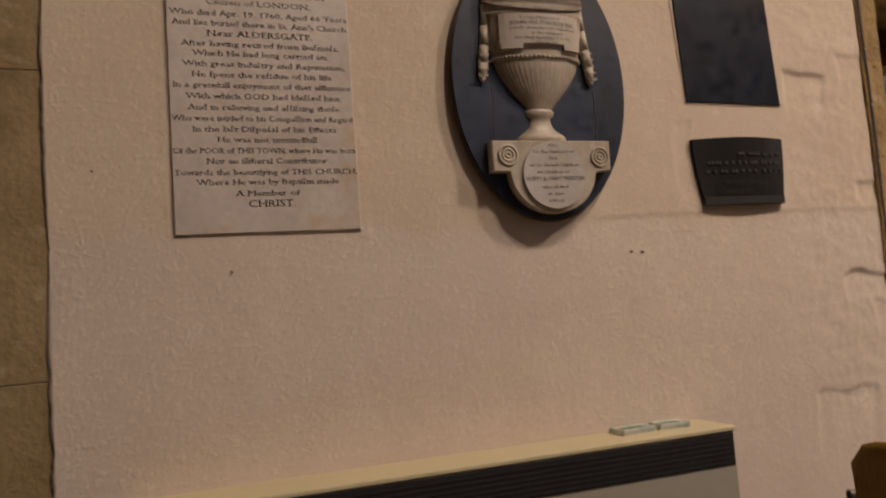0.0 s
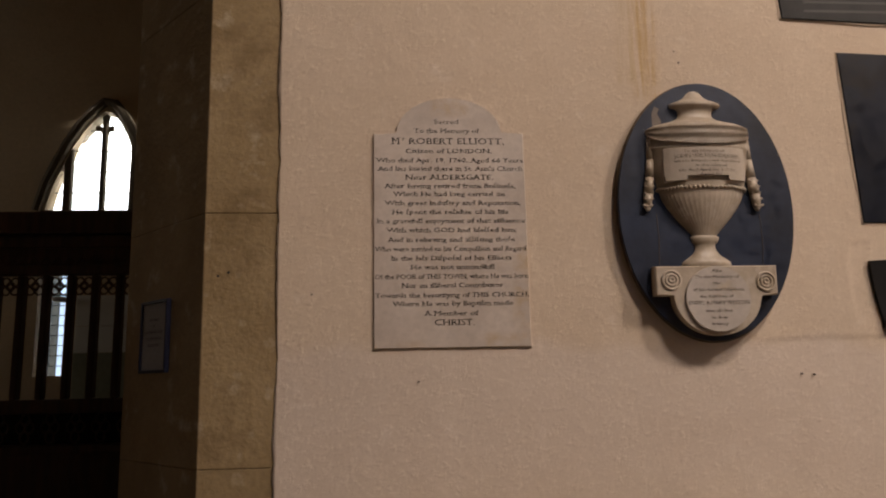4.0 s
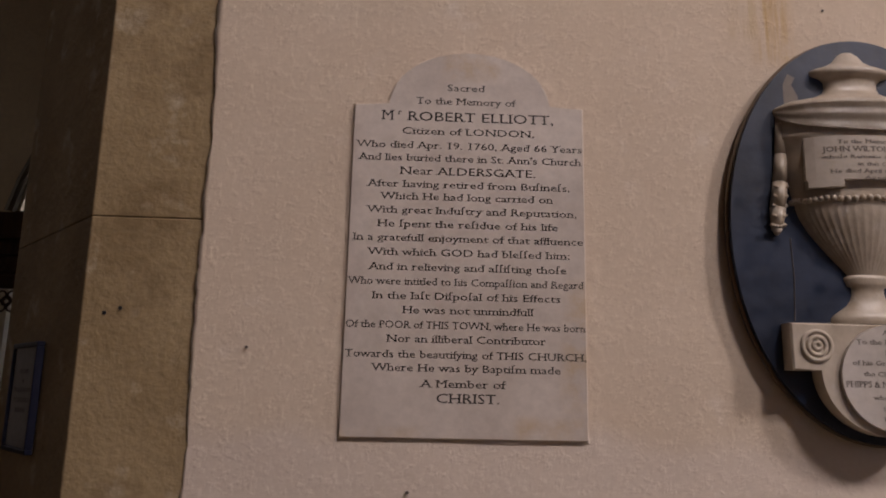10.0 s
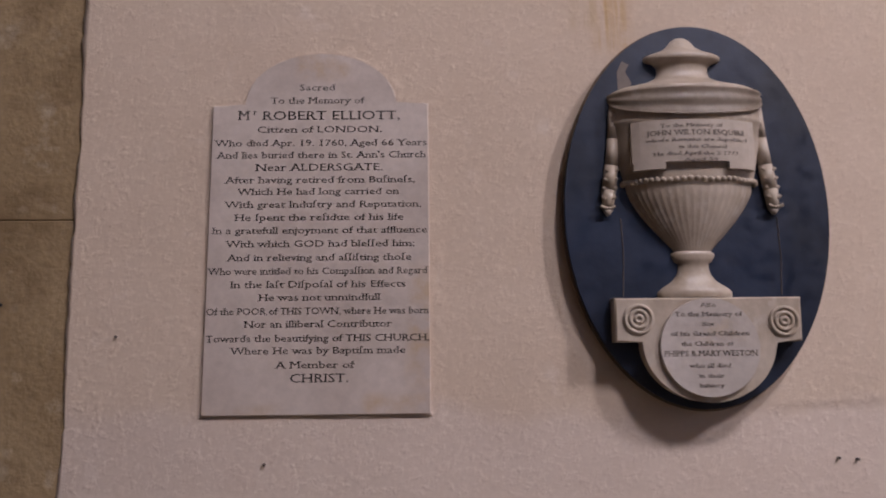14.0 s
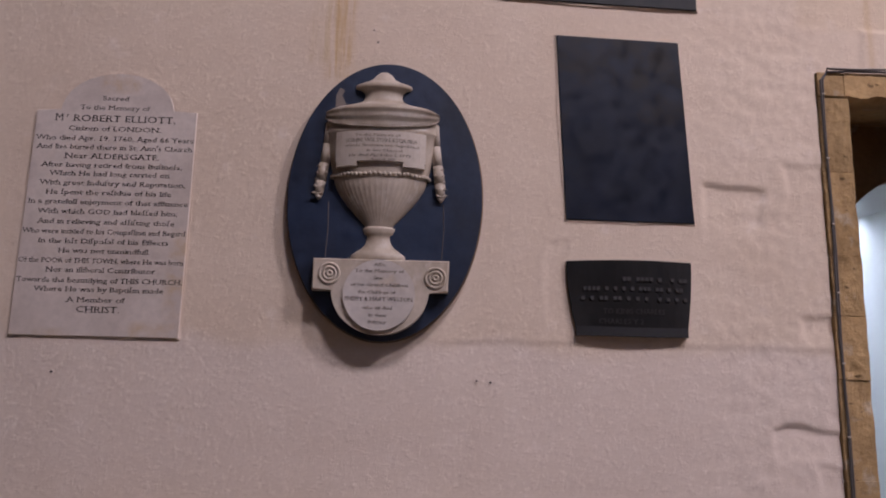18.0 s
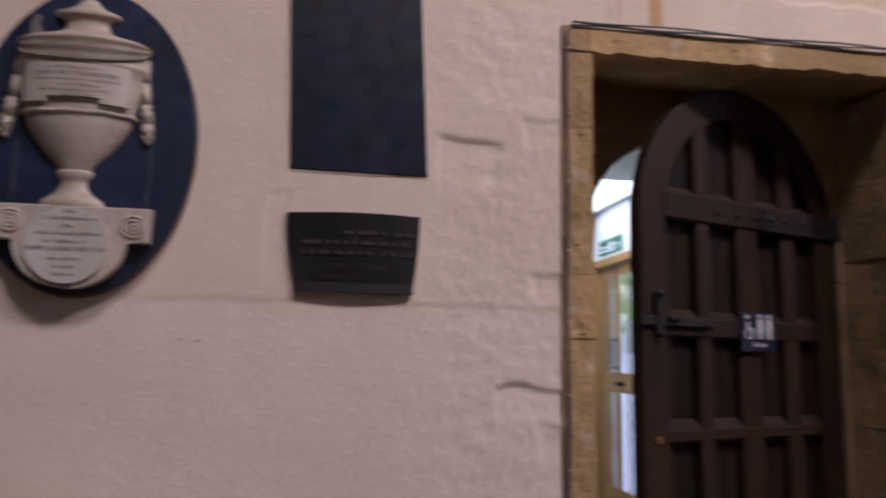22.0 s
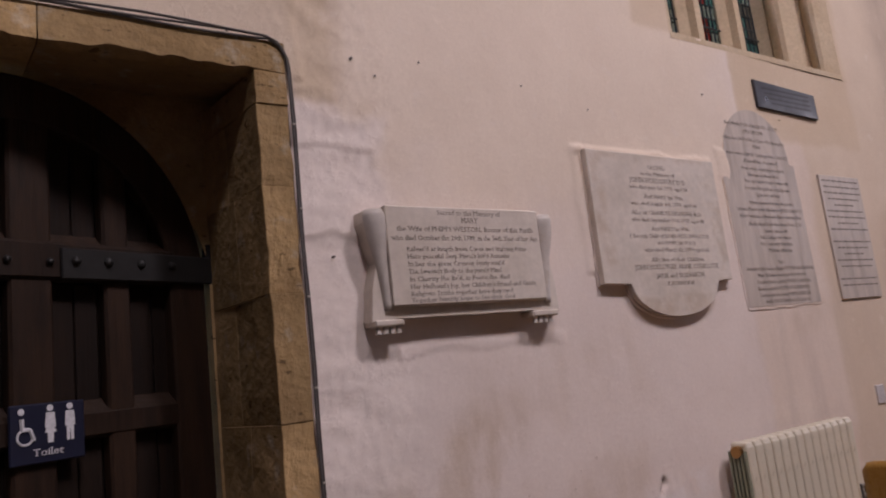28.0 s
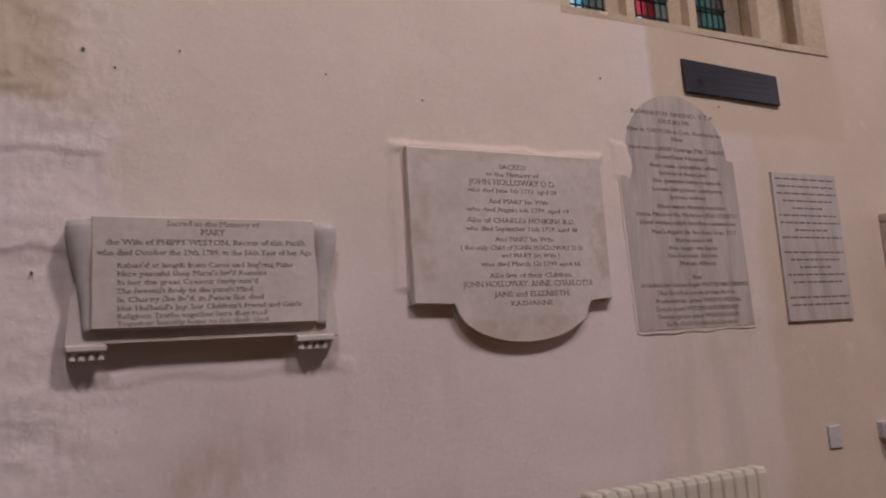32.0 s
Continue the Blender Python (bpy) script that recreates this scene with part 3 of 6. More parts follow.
def lump(x, z):
    """Unevenness of the plaster, and old stones that show through it beside the door. Positive is towards the nave."""
    h = 0.006 * noise.noise((x * 0.9, z * 0.9, 3.0)) + 0.003 * noise.noise((x * 2.7, z * 2.7, 7.0)) + 0.0012 * noise.noise((x * 9, z * 9, 1.0))
    for x0, x1, z0, z1, d in BLOCKS:
        wx, wz = 0.03 * noise.noise((z * 6, x * 2, 4.0)) + 0.006 * noise.noise((z * 25, x * 9, 4.0)), 0.03 * noise.noise((x * 6, z * 2, 9.0)) + 0.006 * noise.noise((x * 25, z * 9, 2.0))
        a = min((x + wx - x0) * 0.6, (x1 - x - wx) * 0.6, z + wz - z0, (z1 - z - wz) * 1.6)
        if a > -0.03:
            k = min(1.0, max(0.0, (a + 0.006) / 0.02))
            h += d * k * k * (3 - 2 * k) * (min(1.0, max(0.0, 1.25 * (z - z0) / (z1 - z0))) if d < 0 else 1.0)
    if 5.4 < x < 5.98 or 2.9 < x < 3.6:
        e = 1.5 * min(1.0, (5.98 - x) / 0.25) if x > 5 else min(1.0, (x - 2.9) / 0.3)
        h += e * (0.0035 * noise.noise((x * 8, z * 13, 12.0)) + 0.002 * noise.noise((x * 27, z * 22, 12.0)))
    # a ragged crack below the slates, where one coat laps another
    if 1.7 < x < 3.57:
        zc = 1.552 + 0.012 * noise.noise((x * 3, 0, 5.0)) + 0.005 * noise.noise((x * 17, 0, 5.0))
        if z < zc:
            h -= 0.0035 * min(1.0, (zc - z) / 0.012) * min(1.0, max(0.0, (z - zc + 0.35) / 0.3)) * min(1.0, (x - 1.7) / 0.2)
    # trowelled ridges round the rounded tablet
    if -0.1 < x < 0.82 and 1.5 < z < 2.82:
        out = max(-x, x - 0.72) if z < 2.54 else math.hypot((x - 0.36) / 0.25, max(0.0, z - 2.54) / 0.175) * 0.2 - 0.2
        h += max(0.0, 1 - abs(out - 0.012) / 0.035) * 0.006 * max(0.0, noise.noise((x * 19, z * 19, 3.0)))
    # blistered, flaking limewash near the floor
    for cx, cz, rx, rz, d in ((6.30, 0.62, 0.20, 0.30, 0.0045), (7.30, 0.70, 0.22, 0.24, 0.003), (6.8, 0.5, 0.2, 0.3, 0.0025)):
        e = 1 - math.hypot((x - cx) / rx, (z - cz) / rz)
        if e > 0:
            n = noise.noise((x * 13, z * 10, 6.0)) + 0.5 * noise.noise((x * 31, z * 27, 6.0))
            h += d * min(1.0, e * 3) * max(-1.0, min(1.0, n * 5))
    for cx, cz, rx, rz in ((6.335, 0.835, 0.022, 0.014), (6.41, 0.765, 0.016, 0.016), (7.255, 0.875, 0.012, 0.035), (7.235, 0.83, 0.012, 0.03)):
        e = 1 - math.hypot((x - cx) / rx, (z - cz) / rz)
        if e > 0:
            h -= 0.03 * min(1.0, e * 3)
    return h


BLOCKS = ((3.01, 3.29, 2.0, 2.285, -0.012), (3.385, 3.6, 2.0, 2.39, -0.007), (3.43, 3.6, 1.55, 1.675, -0.009), (3.27, 3.6, 1.065, 1.214, -0.012), (3.52, 3.6, 1.215, 1.295, -0.008),
          (3.46, 3.6, 0.75, 1.062, -0.006), (3.0, 3.4, 0.3, 0.62, -0.006), (2.3, 2.40, 1.5, 2.0, -0.004),
          (5.46, 5.76, 1.8, 2.08, -0.008), (5.46, 5.82, 2.17, 2.44, -0.008), (5.46, 5.70, 1.2, 1.5, -0.005), (5.46, 5.62, 2.5, 2.66, -0.005),
          (6.93, 7.02, 1.9, 2.57, 0.008), (6.95, 8.06, 2.52, 2.56, 0.010), (8.12, 8.24, 2.45, 2.63, 0.008), (8.93, 9.02, 1.7, 2.6, 0.004), (5.70, 6.75, 1.60, 1.66, 0.004), (3.8, 5.535, 2.70, 3.07, 0.008))


def wall_face():
    """The plastered north wall's face, uneven, with the door's and the window's openings left out."""
    def steps(cuts, fine):
        out = []
        for (a, b, near) in cuts:
            n = max(1, round((b - a) / (fine if near else 0.12)))
            out += [a + (b - a) * i / n for i in range(n)]
        return out + [cuts[-1][1]]
    xs = steps(((WALL_X0, DOOR[0], True), (DOOR[0], DOOR[1], True), (DOOR[1], WIN[0], True), (WIN[0], WIN[1], True), (WIN[1], WALL_X1, False)), 0.0125)
    zs = steps(((-0.05, 0.5, False), (0.5, DOOR[2], True), (DOOR[2], WIN[2], True), (WIN[2], WIN[3], False), (WIN[3], WALL_TOP, False)), 0.0125)
    verts = [(x + (0.018 * noise.noise((z * 2.3, 0, 2)) + 0.011 * noise.noise((z * 11, 0, 2)) + 0.006 * noise.noise((z * 37, 0, 2)) if i == 0 else 0.0), -lump(x, z), z) for z in zs for i, x in enumerate(xs)]
    nx, faces = len(xs), []
    for j in range(len(zs) - 1):
        zc = (zs[j] + zs[j + 1]) / 2
        for i in range(nx - 1):
            xc = (xs[i] + xs[i + 1]) / 2
            if DOOR[0] < xc < DOOR[1] and zc < DOOR[2]:
                continue
            if WIN[0] < xc < WIN[1] and WIN[2] < zc < WIN[3]:
                continue
            a = j * nx + i
            faces.append((a, a + 1, a + nx + 1, a + nx))
    base = len(verts)
    verts += [(verts[j * nx][0] + 0.004, 0.03, verts[j * nx][2]) for j in range(len(zs))]
    faces += [(base + j, j * nx, (j + 1) * nx, base + j + 1) for j in range(len(zs) - 1)]
    me = bpy.data.meshes.new("wall_north")
    me.from_pydata(verts, [], faces)
    me.polygons.foreach_set("use_smooth", [True] * len(me.polygons))
    me.materials.append(M_PLASTER)
    return me


wall = thing("wall_north", (0, 0, 0), "uneven cream limewashed church wall with stained plaster", "wall", kind="structure")
share("plaster_face", wall_face(), wall)
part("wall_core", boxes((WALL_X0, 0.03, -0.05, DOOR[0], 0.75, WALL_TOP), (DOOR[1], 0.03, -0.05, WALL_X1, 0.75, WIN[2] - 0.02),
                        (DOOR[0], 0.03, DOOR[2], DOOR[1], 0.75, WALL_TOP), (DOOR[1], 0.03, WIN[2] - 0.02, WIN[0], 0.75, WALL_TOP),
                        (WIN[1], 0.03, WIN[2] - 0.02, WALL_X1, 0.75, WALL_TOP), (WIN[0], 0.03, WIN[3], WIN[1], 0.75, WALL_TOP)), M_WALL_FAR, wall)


def plain(name, label, category, material, *specs):
    return tagged(mesh_object(name, boxes(*specs), material), label, category, kind="structure")


# unseen floor and outer walls; their dark tone keeps ambient bounce low
plain("floor", "unseen nave floor, toned dark to cut bounce light", "floor", M_FLAG, (-9, -7, -0.2, 15.0, 0.0, 0.0))
plain("floor_chapel", "unseen chapel floor, toned dark to cut bounce light", "floor", M_FLAG, (-9, 0.0, -0.2, -0.44, 6.6, 0.0))
plain("wall_east", "unseen end wall in low-bounce stone, with a tall window", "wall", M_STONE_WALL, (15.0, -7, -0.2, 15.5, -4.1, 11.8), (15.0, -1.7, -0.2, 15.5, 0.75, 11.8), (15.0, -4.1, -0.2, 15.5, -1.7, 2.4), (15.0, -4.1, 6.4, 15.5, -1.7, 11.8))
# the chapel-side opening is added to house the fill light
plain("wall_west", "unseen end wall in low-bounce stone, with an opening added for chapel fill", "wall", M_STONE_WALL, (-9.5, -7, -0.2, -9, 4.0, 11.8), (-9.5, 5.2, -0.2, -9, 6.6, 11.8), (-9.5, 4.0, -0.2, -9, 5.2, 2.0), (-9.5, 4.0, 4.4, -9, 5.2, 11.8))
south = thing("wall_south", (0, 0, 0), "unseen south wall in low-bounce stone, with tall clerestory windows", "wall", kind="structure")
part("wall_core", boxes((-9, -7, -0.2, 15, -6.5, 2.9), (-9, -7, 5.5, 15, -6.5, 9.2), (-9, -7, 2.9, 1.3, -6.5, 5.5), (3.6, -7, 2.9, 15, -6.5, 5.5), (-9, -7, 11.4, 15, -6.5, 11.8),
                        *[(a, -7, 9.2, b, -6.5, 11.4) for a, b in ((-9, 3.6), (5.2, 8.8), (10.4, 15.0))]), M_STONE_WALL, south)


tagged(mesh_object("chancel_arch", plate([(15.0, 0.0), (15.0, 11.0), (11.6, 11.0), (12.1, 8.0), (12.75, 6.4), (13.3, 5.45), (13.75, 4.66), (14.15, 3.6), (14.3, 2.6), (14.3, 0.0)], -0.42, -0.02), M_WALL_FAR), "plastered springing of a wide arch at the nave's end", "arch", kind="structure")


def glazed_opening(name, label, x0, y0, x1, y1, z0, z1, n):
    """A plain leaded window that fills an opening in a wall, along x or along y."""
    w = thing(name, (0, 0, 0), label, "window", kind="structure")
    pane = part("pane", boxes((x0, y0, z0, x1, y1, z1)), M_GLASS, w)
    pane.visible_shadow = False
    along = x1 - x0 > y1 - y0
    for k in range(n + 1):
        f = k / n
        px, py = (x0 + (x1 - x0) * f, (y0 + y1) / 2) if along else ((x0 + x1) / 2, y0 + (y1 - y0) * f)
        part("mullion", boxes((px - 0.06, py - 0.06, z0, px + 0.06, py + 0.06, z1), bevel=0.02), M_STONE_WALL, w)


glazed_opening("window_south", "tall aisle window with stone mullions and pale blue daylight", 1.3, -6.8, 3.6, -6.79, 2.9, 5.5, 3)
glazed_opening("window_end", "tall end window with stone mullions and pale blue daylight", 15.25, -4.1, 15.26, -1.7, 2.4, 6.4, 3)
plain("backdrop_south", "pale blue daylight beyond the aisle window", "backdrop", M_DUSK, (0.0, -8.05, 1.5, 5.0, -8.0, 7.0))
plain("backdrop_end", "pale blue daylight beyond the end window", "backdrop", M_DUSK, (16.5, -6.0, 1.5, 16.55, 0.5, 8.5))
tagged(mesh_object("ceiling", boxes((-9.5, -7, 11.8, 15.5, 0.75, 12.0), *[(-9 + 2.4 * i, -6.5, 11.5, -8.75 + 2.4 * i, 0.0, 11.8) for i in range(11)],
                                    (-9.5, 0.75, 7.0, -0.3, 6.6, 7.2), (3.0, 0.75, 2.66, 3.56, 4.4, 2.8), (4.89, 0.75, 2.66, 5.1, 4.4, 2.8), (3.56, 0.75, 2.66, 4.89, 1.86, 2.8),
                                    (3.56, 3.09, 2.66, 4.89, 4.4, 2.8)), M_TIMBER), "dark boarded timber roof", "ceiling", kind="structure")


# the stone respond at the wall's end, and the chapel behind it
def respond():
    r = thing("stone_respond", (0, 0, 0), "worn honey-coloured stone pier at the end of the wall", "pier", kind="structure")
    rnd = random.Random(5)
    z = -0.02
    while z < 8.0:
        h = rnd.uniform(0.7, 1.25)
        cut = -0.405
        for x0, x1 in ((-0.77, cut),):
            if x1 - x0 < 0.03:
                continue
            out = [(x0 + 0.004, 0.003 - rnd.uniform(0, 0.004)), (x1 - 0.002, 0.008), (x1 - 0.002, 0.95), (x0 + 0.004, 0.95)]
            if x0 < -0.7:
                out = [out[0], out[1], out[2], (-1.30, 0.95), (-1.30, 0.62)]
            bm = bmesh.new()
            lo = [bm.verts.new((x, y, z + 0.0008)) for x, y in out]
            hi = [bm.verts.new((x, y, z + h - 0.0008)) for x, y in out]
            bm.faces.new(lo)
            bm.faces.new(hi)
            for i in range(len(out)):
                bm.faces.new((lo[i], lo[(i + 1) % len(out)], hi[(i + 1) % len(out)], hi[i]))
            bmesh.ops.bevel(bm, geom=list(bm.edges), offset=0.003, segments=1, affect="EDGES")
            part("stone", bm, M_STONE_PALE, r)
        z += h
    for x, zz in ((-0.70, 1.87), (-0.655, 1.885)):
        part("plug_hole", rod(bmesh.new(), (x, 0.012, zz), (x, -0.003, zz), 0.006, 8), M_GRILLE, r)
    return r


respond()
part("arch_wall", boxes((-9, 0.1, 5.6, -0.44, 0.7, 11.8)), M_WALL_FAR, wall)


def chapel():
    back = thing("wall_chapel", (0, 0, 0), "dim yellow plastered chapel wall with a pointed window", "wall", kind="structure")
    cx, sill = -3.315, 3.43
    left = [(-3.95, sill), (-3.87, 3.74), (-3.77, 3.99), (-3.67, 4.21), (-3.55, 4.41), (-3.43, 4.56), (cx, 4.67)]
    right = [(-2.99, sill), (-2.985, 4.22), (-3.04, 4.37), (-3.12, 4.52), (-3.22, 4.65), (cx, 4.67)]
    bm = bmesh.new()
    for side, wall_edge in ((right, 0.6), (left, -9.0)):
        outline = [(cx, 4.67), (cx, 7.0), (wall_edge, 7.0), (wall_edge, sill), *side[:-1]]
        vs = [bm.verts.new((x, 5.5, z)) for x, z in outline]
        f = bm.faces.new(vs)
        ext = bmesh.ops.extrude_face_region(bm, geom=[f])["geom"]
        for v in ext:
            if isinstance(v, bmesh.types.BMVert):
                v.co.y = 5.70
    for spec in ((-9, -0.1, -3.95, sill), (-3.57, -0.1, 0.6, sill), (-3.95, -0.1, -3.57, 1.5), (-3.95, 2.95, -3.57, sill)):
        box(bm, spec[0], 5.5, spec[1], spec[2], 6.1, spec[3])
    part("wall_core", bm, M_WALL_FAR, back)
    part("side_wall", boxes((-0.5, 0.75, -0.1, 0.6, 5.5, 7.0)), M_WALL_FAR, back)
    win = thing("window_chapel", (0, 0, 0), "bright pointed chapel window with slim stone mullions", "window", kind="structure")
    part("sill", boxes((-4.0, 5.47, sill - 0.07, -2.9, 5.66, sill + 0.005), bevel=0.01), M_STONE_WALL, win)
    for x0, x1, top in ((-3.76, -3.67, 4.24), (-3.345, -3.29, 4.62)):
        part("mullion", boxes((x0, 5.51, sill, x1, 5.60, top), bevel=0.012), M_STONE_WALL, win)
    for x, z, r in ((-3.318, 4.44, 0.055), (-3.25, 4.47, 0.035), (-3.40, 4.47, 0.04), (-3.318, 4.60, 0.05)):
        part("cusp", ball(bmesh.new(), (x, 5.56, z), r, 12, 8, (1, 0.6, 1)), M_STONE_WALL, win, smooth=True)
    part("hood_mould", tube([(x, 5.48, z) for x, z in [*[(cx + (x - cx) * 1.13, z + 0.09 * (z - sill)) for x, z in left], *[(cx + (x - cx) * 1.2, z + 0.09 * (z - sill)) for x, z in reversed(right[:-1])]]], 0.06, 8), M_STONE_WALL, win)
    part("pane", plate([*right[:-1], *reversed(left)], 5.62, 5.63), M_GLASS, win).visible_shadow = False
    bars_bm = bmesh.new()
    for k in range(4):
        box(bars_bm, -3.95 + 0.07 * k, 5.605, sill + 0.24 + 0.26 * k, -2.99, 5.615, sill + 0.252 + 0.26 * k)
    part("glazing_bars", bars_bm, M_LEAD, win)
    low = thing("window_lancet", (0, 0, 0), "narrow leaded chapel window seen through the screen", "window", kind="structure")
    part("pane", boxes((-3.95, 5.86, 1.5, -3.57, 5.865, 2.95)), M_GLASS_BLUE, low).visible_shadow = False
    part("leading", boxes(*[(-3.95, 5.85, 1.5 + 0.12 * k, -3.57, 5.858, 1.51 + 0.12 * k) for k in range(12)], *[(-3.95 + 0.095 * k, 5.85, 1.5, -3.94 + 0.095 * k, 5.858, 2.95) for k in range(5)]), M_LEAD, low)
    return cx


chapel()


def screen():
    """A carved oak screen across the chapel: cornice, pierced heads, posts, and a panelled base."""
    s = thing("chapel_screen", (0, 3.4, 0), "dark carved oak screen with pierced tracery, across the chapel", "screen")
    part("cornice", boxes((-8.8, -0.12, 2.72, -0.52, 0.14, 2.92), bevel=0.012), M_OAK_SCREEN, s)
    part("bressumer", boxes((-8.8, -0.06, 2.6, -0.52, 0.10, 2.72), bevel=0.012), M_OAK_SCREEN, s)
    part("head_rail", boxes((-8.8, -0.04, 2.36, -0.52, 0.06, 2.46), bevel=0.012), M_OAK_SCREEN, s)
    part("frieze", boxes((-8.8, -0.02, 2.46, -0.52, 0.04, 2.6)), M_OAK_SCREEN, s)
    cres = bmesh.new()
    for i in range(80):
        rod(cres, (-8.7 + 0.1 * i, -0.03, 2.46), (-8.65 + 0.1 * i, -0.03, 2.52), 0.008, 5)
        rod(cres, (-8.65 + 0.1 * i, -0.03, 2.52), (-8.6 + 0.1 * i, -0.03, 2.46), 0.008, 5)
    part("carved_band", cres, M_OAK_SCREEN, s)
    part("middle_rail", boxes((-8.8, -0.06, 1.16, -0.52, 0.08, 1.28), bevel=0.01), M_OAK_SCREEN, s)
    part("lower_rail", boxes((-8.8, -0.05, 0.82, -0.52, 0.07, 0.9), bevel=0.01), M_OAK_SCREEN, s)
    part("base_panel", boxes((-8.8, -0.02, 0.0, -0.52, 0.04, 0.82)), M_OAK_SCREEN, s)
    # added board that keeps the pierced panels' gaps dark
    part("backing_board", boxes((-8.8, 0.03, 0.90, -2.0, 0.05, 1.16)), M_OAK_PANEL, s)
    post = None
    for i in range(38):
        x = -8.60 + 0.21 * i
        if post is None:
            post = part("post", boxes((-0.03, -0.05, 1.28, 0.03, 0.05, 2.36), bevel=0.012), M_OAK_SCREEN, s)
            post.location.x = x
        else:
            share("post", post.data, s, pose(x, 0, 0))

    def ring(bm, cx, cz, rx, rz, r):
        pts = arc(cx, cz, rx, rz, 0, 360, 10)
        for p, q in zip(pts, pts[1:]):
            rod(bm, (p[0], 0, p[1]), (q[0], 0, q[1]), r, 5)

    head, low = bmesh.new(), bmesh.new()
    for cx, cz in ((0.068, 2.225), (0.142, 2.225), (0.068, 2.305), (0.142, 2.305), (0.105, 2.265)):
        ring(head, cx, cz, 0.034, 0.037, 0.008)
    for cx, cz in ((0.068, 1.045), (0.142, 1.045), (0.105, 1.11), (0.105, 0.96)):
        ring(low, cx, cz, 0.036, 0.05, 0.009)
    bay = None
    for i in range(37):
        x = -8.60 + 0.21 * i
        if bay is None:
            bay = (part("tracery_head", head, M_OAK_SCREEN, s), part("pierced_panel", low, M_OAK_SCREEN, s))
            bay[0].location.x = bay[1].location.x = x
        else:
            share("tracery_head", bay[0].data, s, pose(x, 0, 0))
            share("pierced_panel", bay[1].data, s, pose(x, 0, 0))
    return s


screen()


def altar():
    """A low table with a dark hanging cloth behind the screen."""
    a = thing("altar_table", (-3.3, 4.6, 0), "low altar table under a dark hanging cloth, behind the screen", "altar")
    part("tabletop", boxes((0, 0, 0.96, 1.15, 0.55, 1.0), bevel=0.006), M_OAK_SCREEN, a)
    for x in (0.05, 1.05):
        part("leg", boxes((x, 0.06, 0, x + 0.06, 0.12, 0.96)), M_OAK_SCREEN, a)
        part("leg", boxes((x, 0.42, 0, x + 0.06, 0.48, 0.96)), M_OAK_SCREEN, a)
    bm = bmesh.new()
    n = 40
    rows = [[bm.verts.new((-0.01 + 1.17 * i / n, -0.012 - (0.012 + 0.012 * math.sin(i * 1.3)) * (1 - v), 0.12 + 0.885 * v)) for i in range(n + 1)] for v in (0, 0.5, 1)]
    rows.append([bm.verts.new((-0.01 + 1.17 * i / n, 0.56, 1.006)) for i in range(n + 1)])
    for p, q in zip(rows, rows[1:]):
        for i in range(n):
            bm.faces.new((p[i], p[i + 1], q[i + 1], q[i]))
    bmesh.ops.solidify(bm, geom=bm.faces[:], thickness=0.004)
    part("hanging_cloth", bm, M_NAVY, a, "dark hanging cloth", smooth=True)


altar()


def wall_panelling():
    """Pale boards on the chapel wall behind the screen, with a darker dado."""
    w = thing("wall_panel", (0, 5.5, 0), "pale painted boards with a drab dado on the chapel wall", "panel", kind="structure")
    for k in range(5):
        x = -3.50 + 0.26 * k
        part("board", boxes((x, -0.03, 1.76, x + 0.255, -0.002, 2.06), (x, -0.03, 2.066, x + 0.255, -0.002, 2.42), bevel=0.003), M_ROOM, w)
        part("dado_board", boxes((x, -0.035, 0.9, x + 0.255, -0.002, 1.755), bevel=0.003), M_ENAMEL_DULL, w)
    n = thing("notice", (-2.88, 5.462, 1.27), "small white notice on the chapel wall", "notice")
    part("sheet", boxes((0, -0.004, 0, 0.19, 0.0, 0.13)), M_SIGN_WHITE, n)
    part("symbol", boxes((0.09, -0.006, 0.03, 0.15, -0.004, 0.09)), M_LETTER_GREY, n)
    for x, z in ((-3.65, 2.37), (-2.62, 2.43)):
        l = thing("wall_lamp", (x, 5.40, z), "shallow white glass lamp on the chapel wall", "lamp", group="chapel wall lamps")
        part("shade", ball(bmesh.new(), (0, 0, 0), 0.12, 16, 8, (1, 0.6, 0.28)), M_WHITE, l, smooth=True)
        part("bracket", rod(bmesh.new(), (0, 0.0, 0.0), (0, 0.10, -0.02), 0.012, 8), M_IRON, l)


wall_panelling()


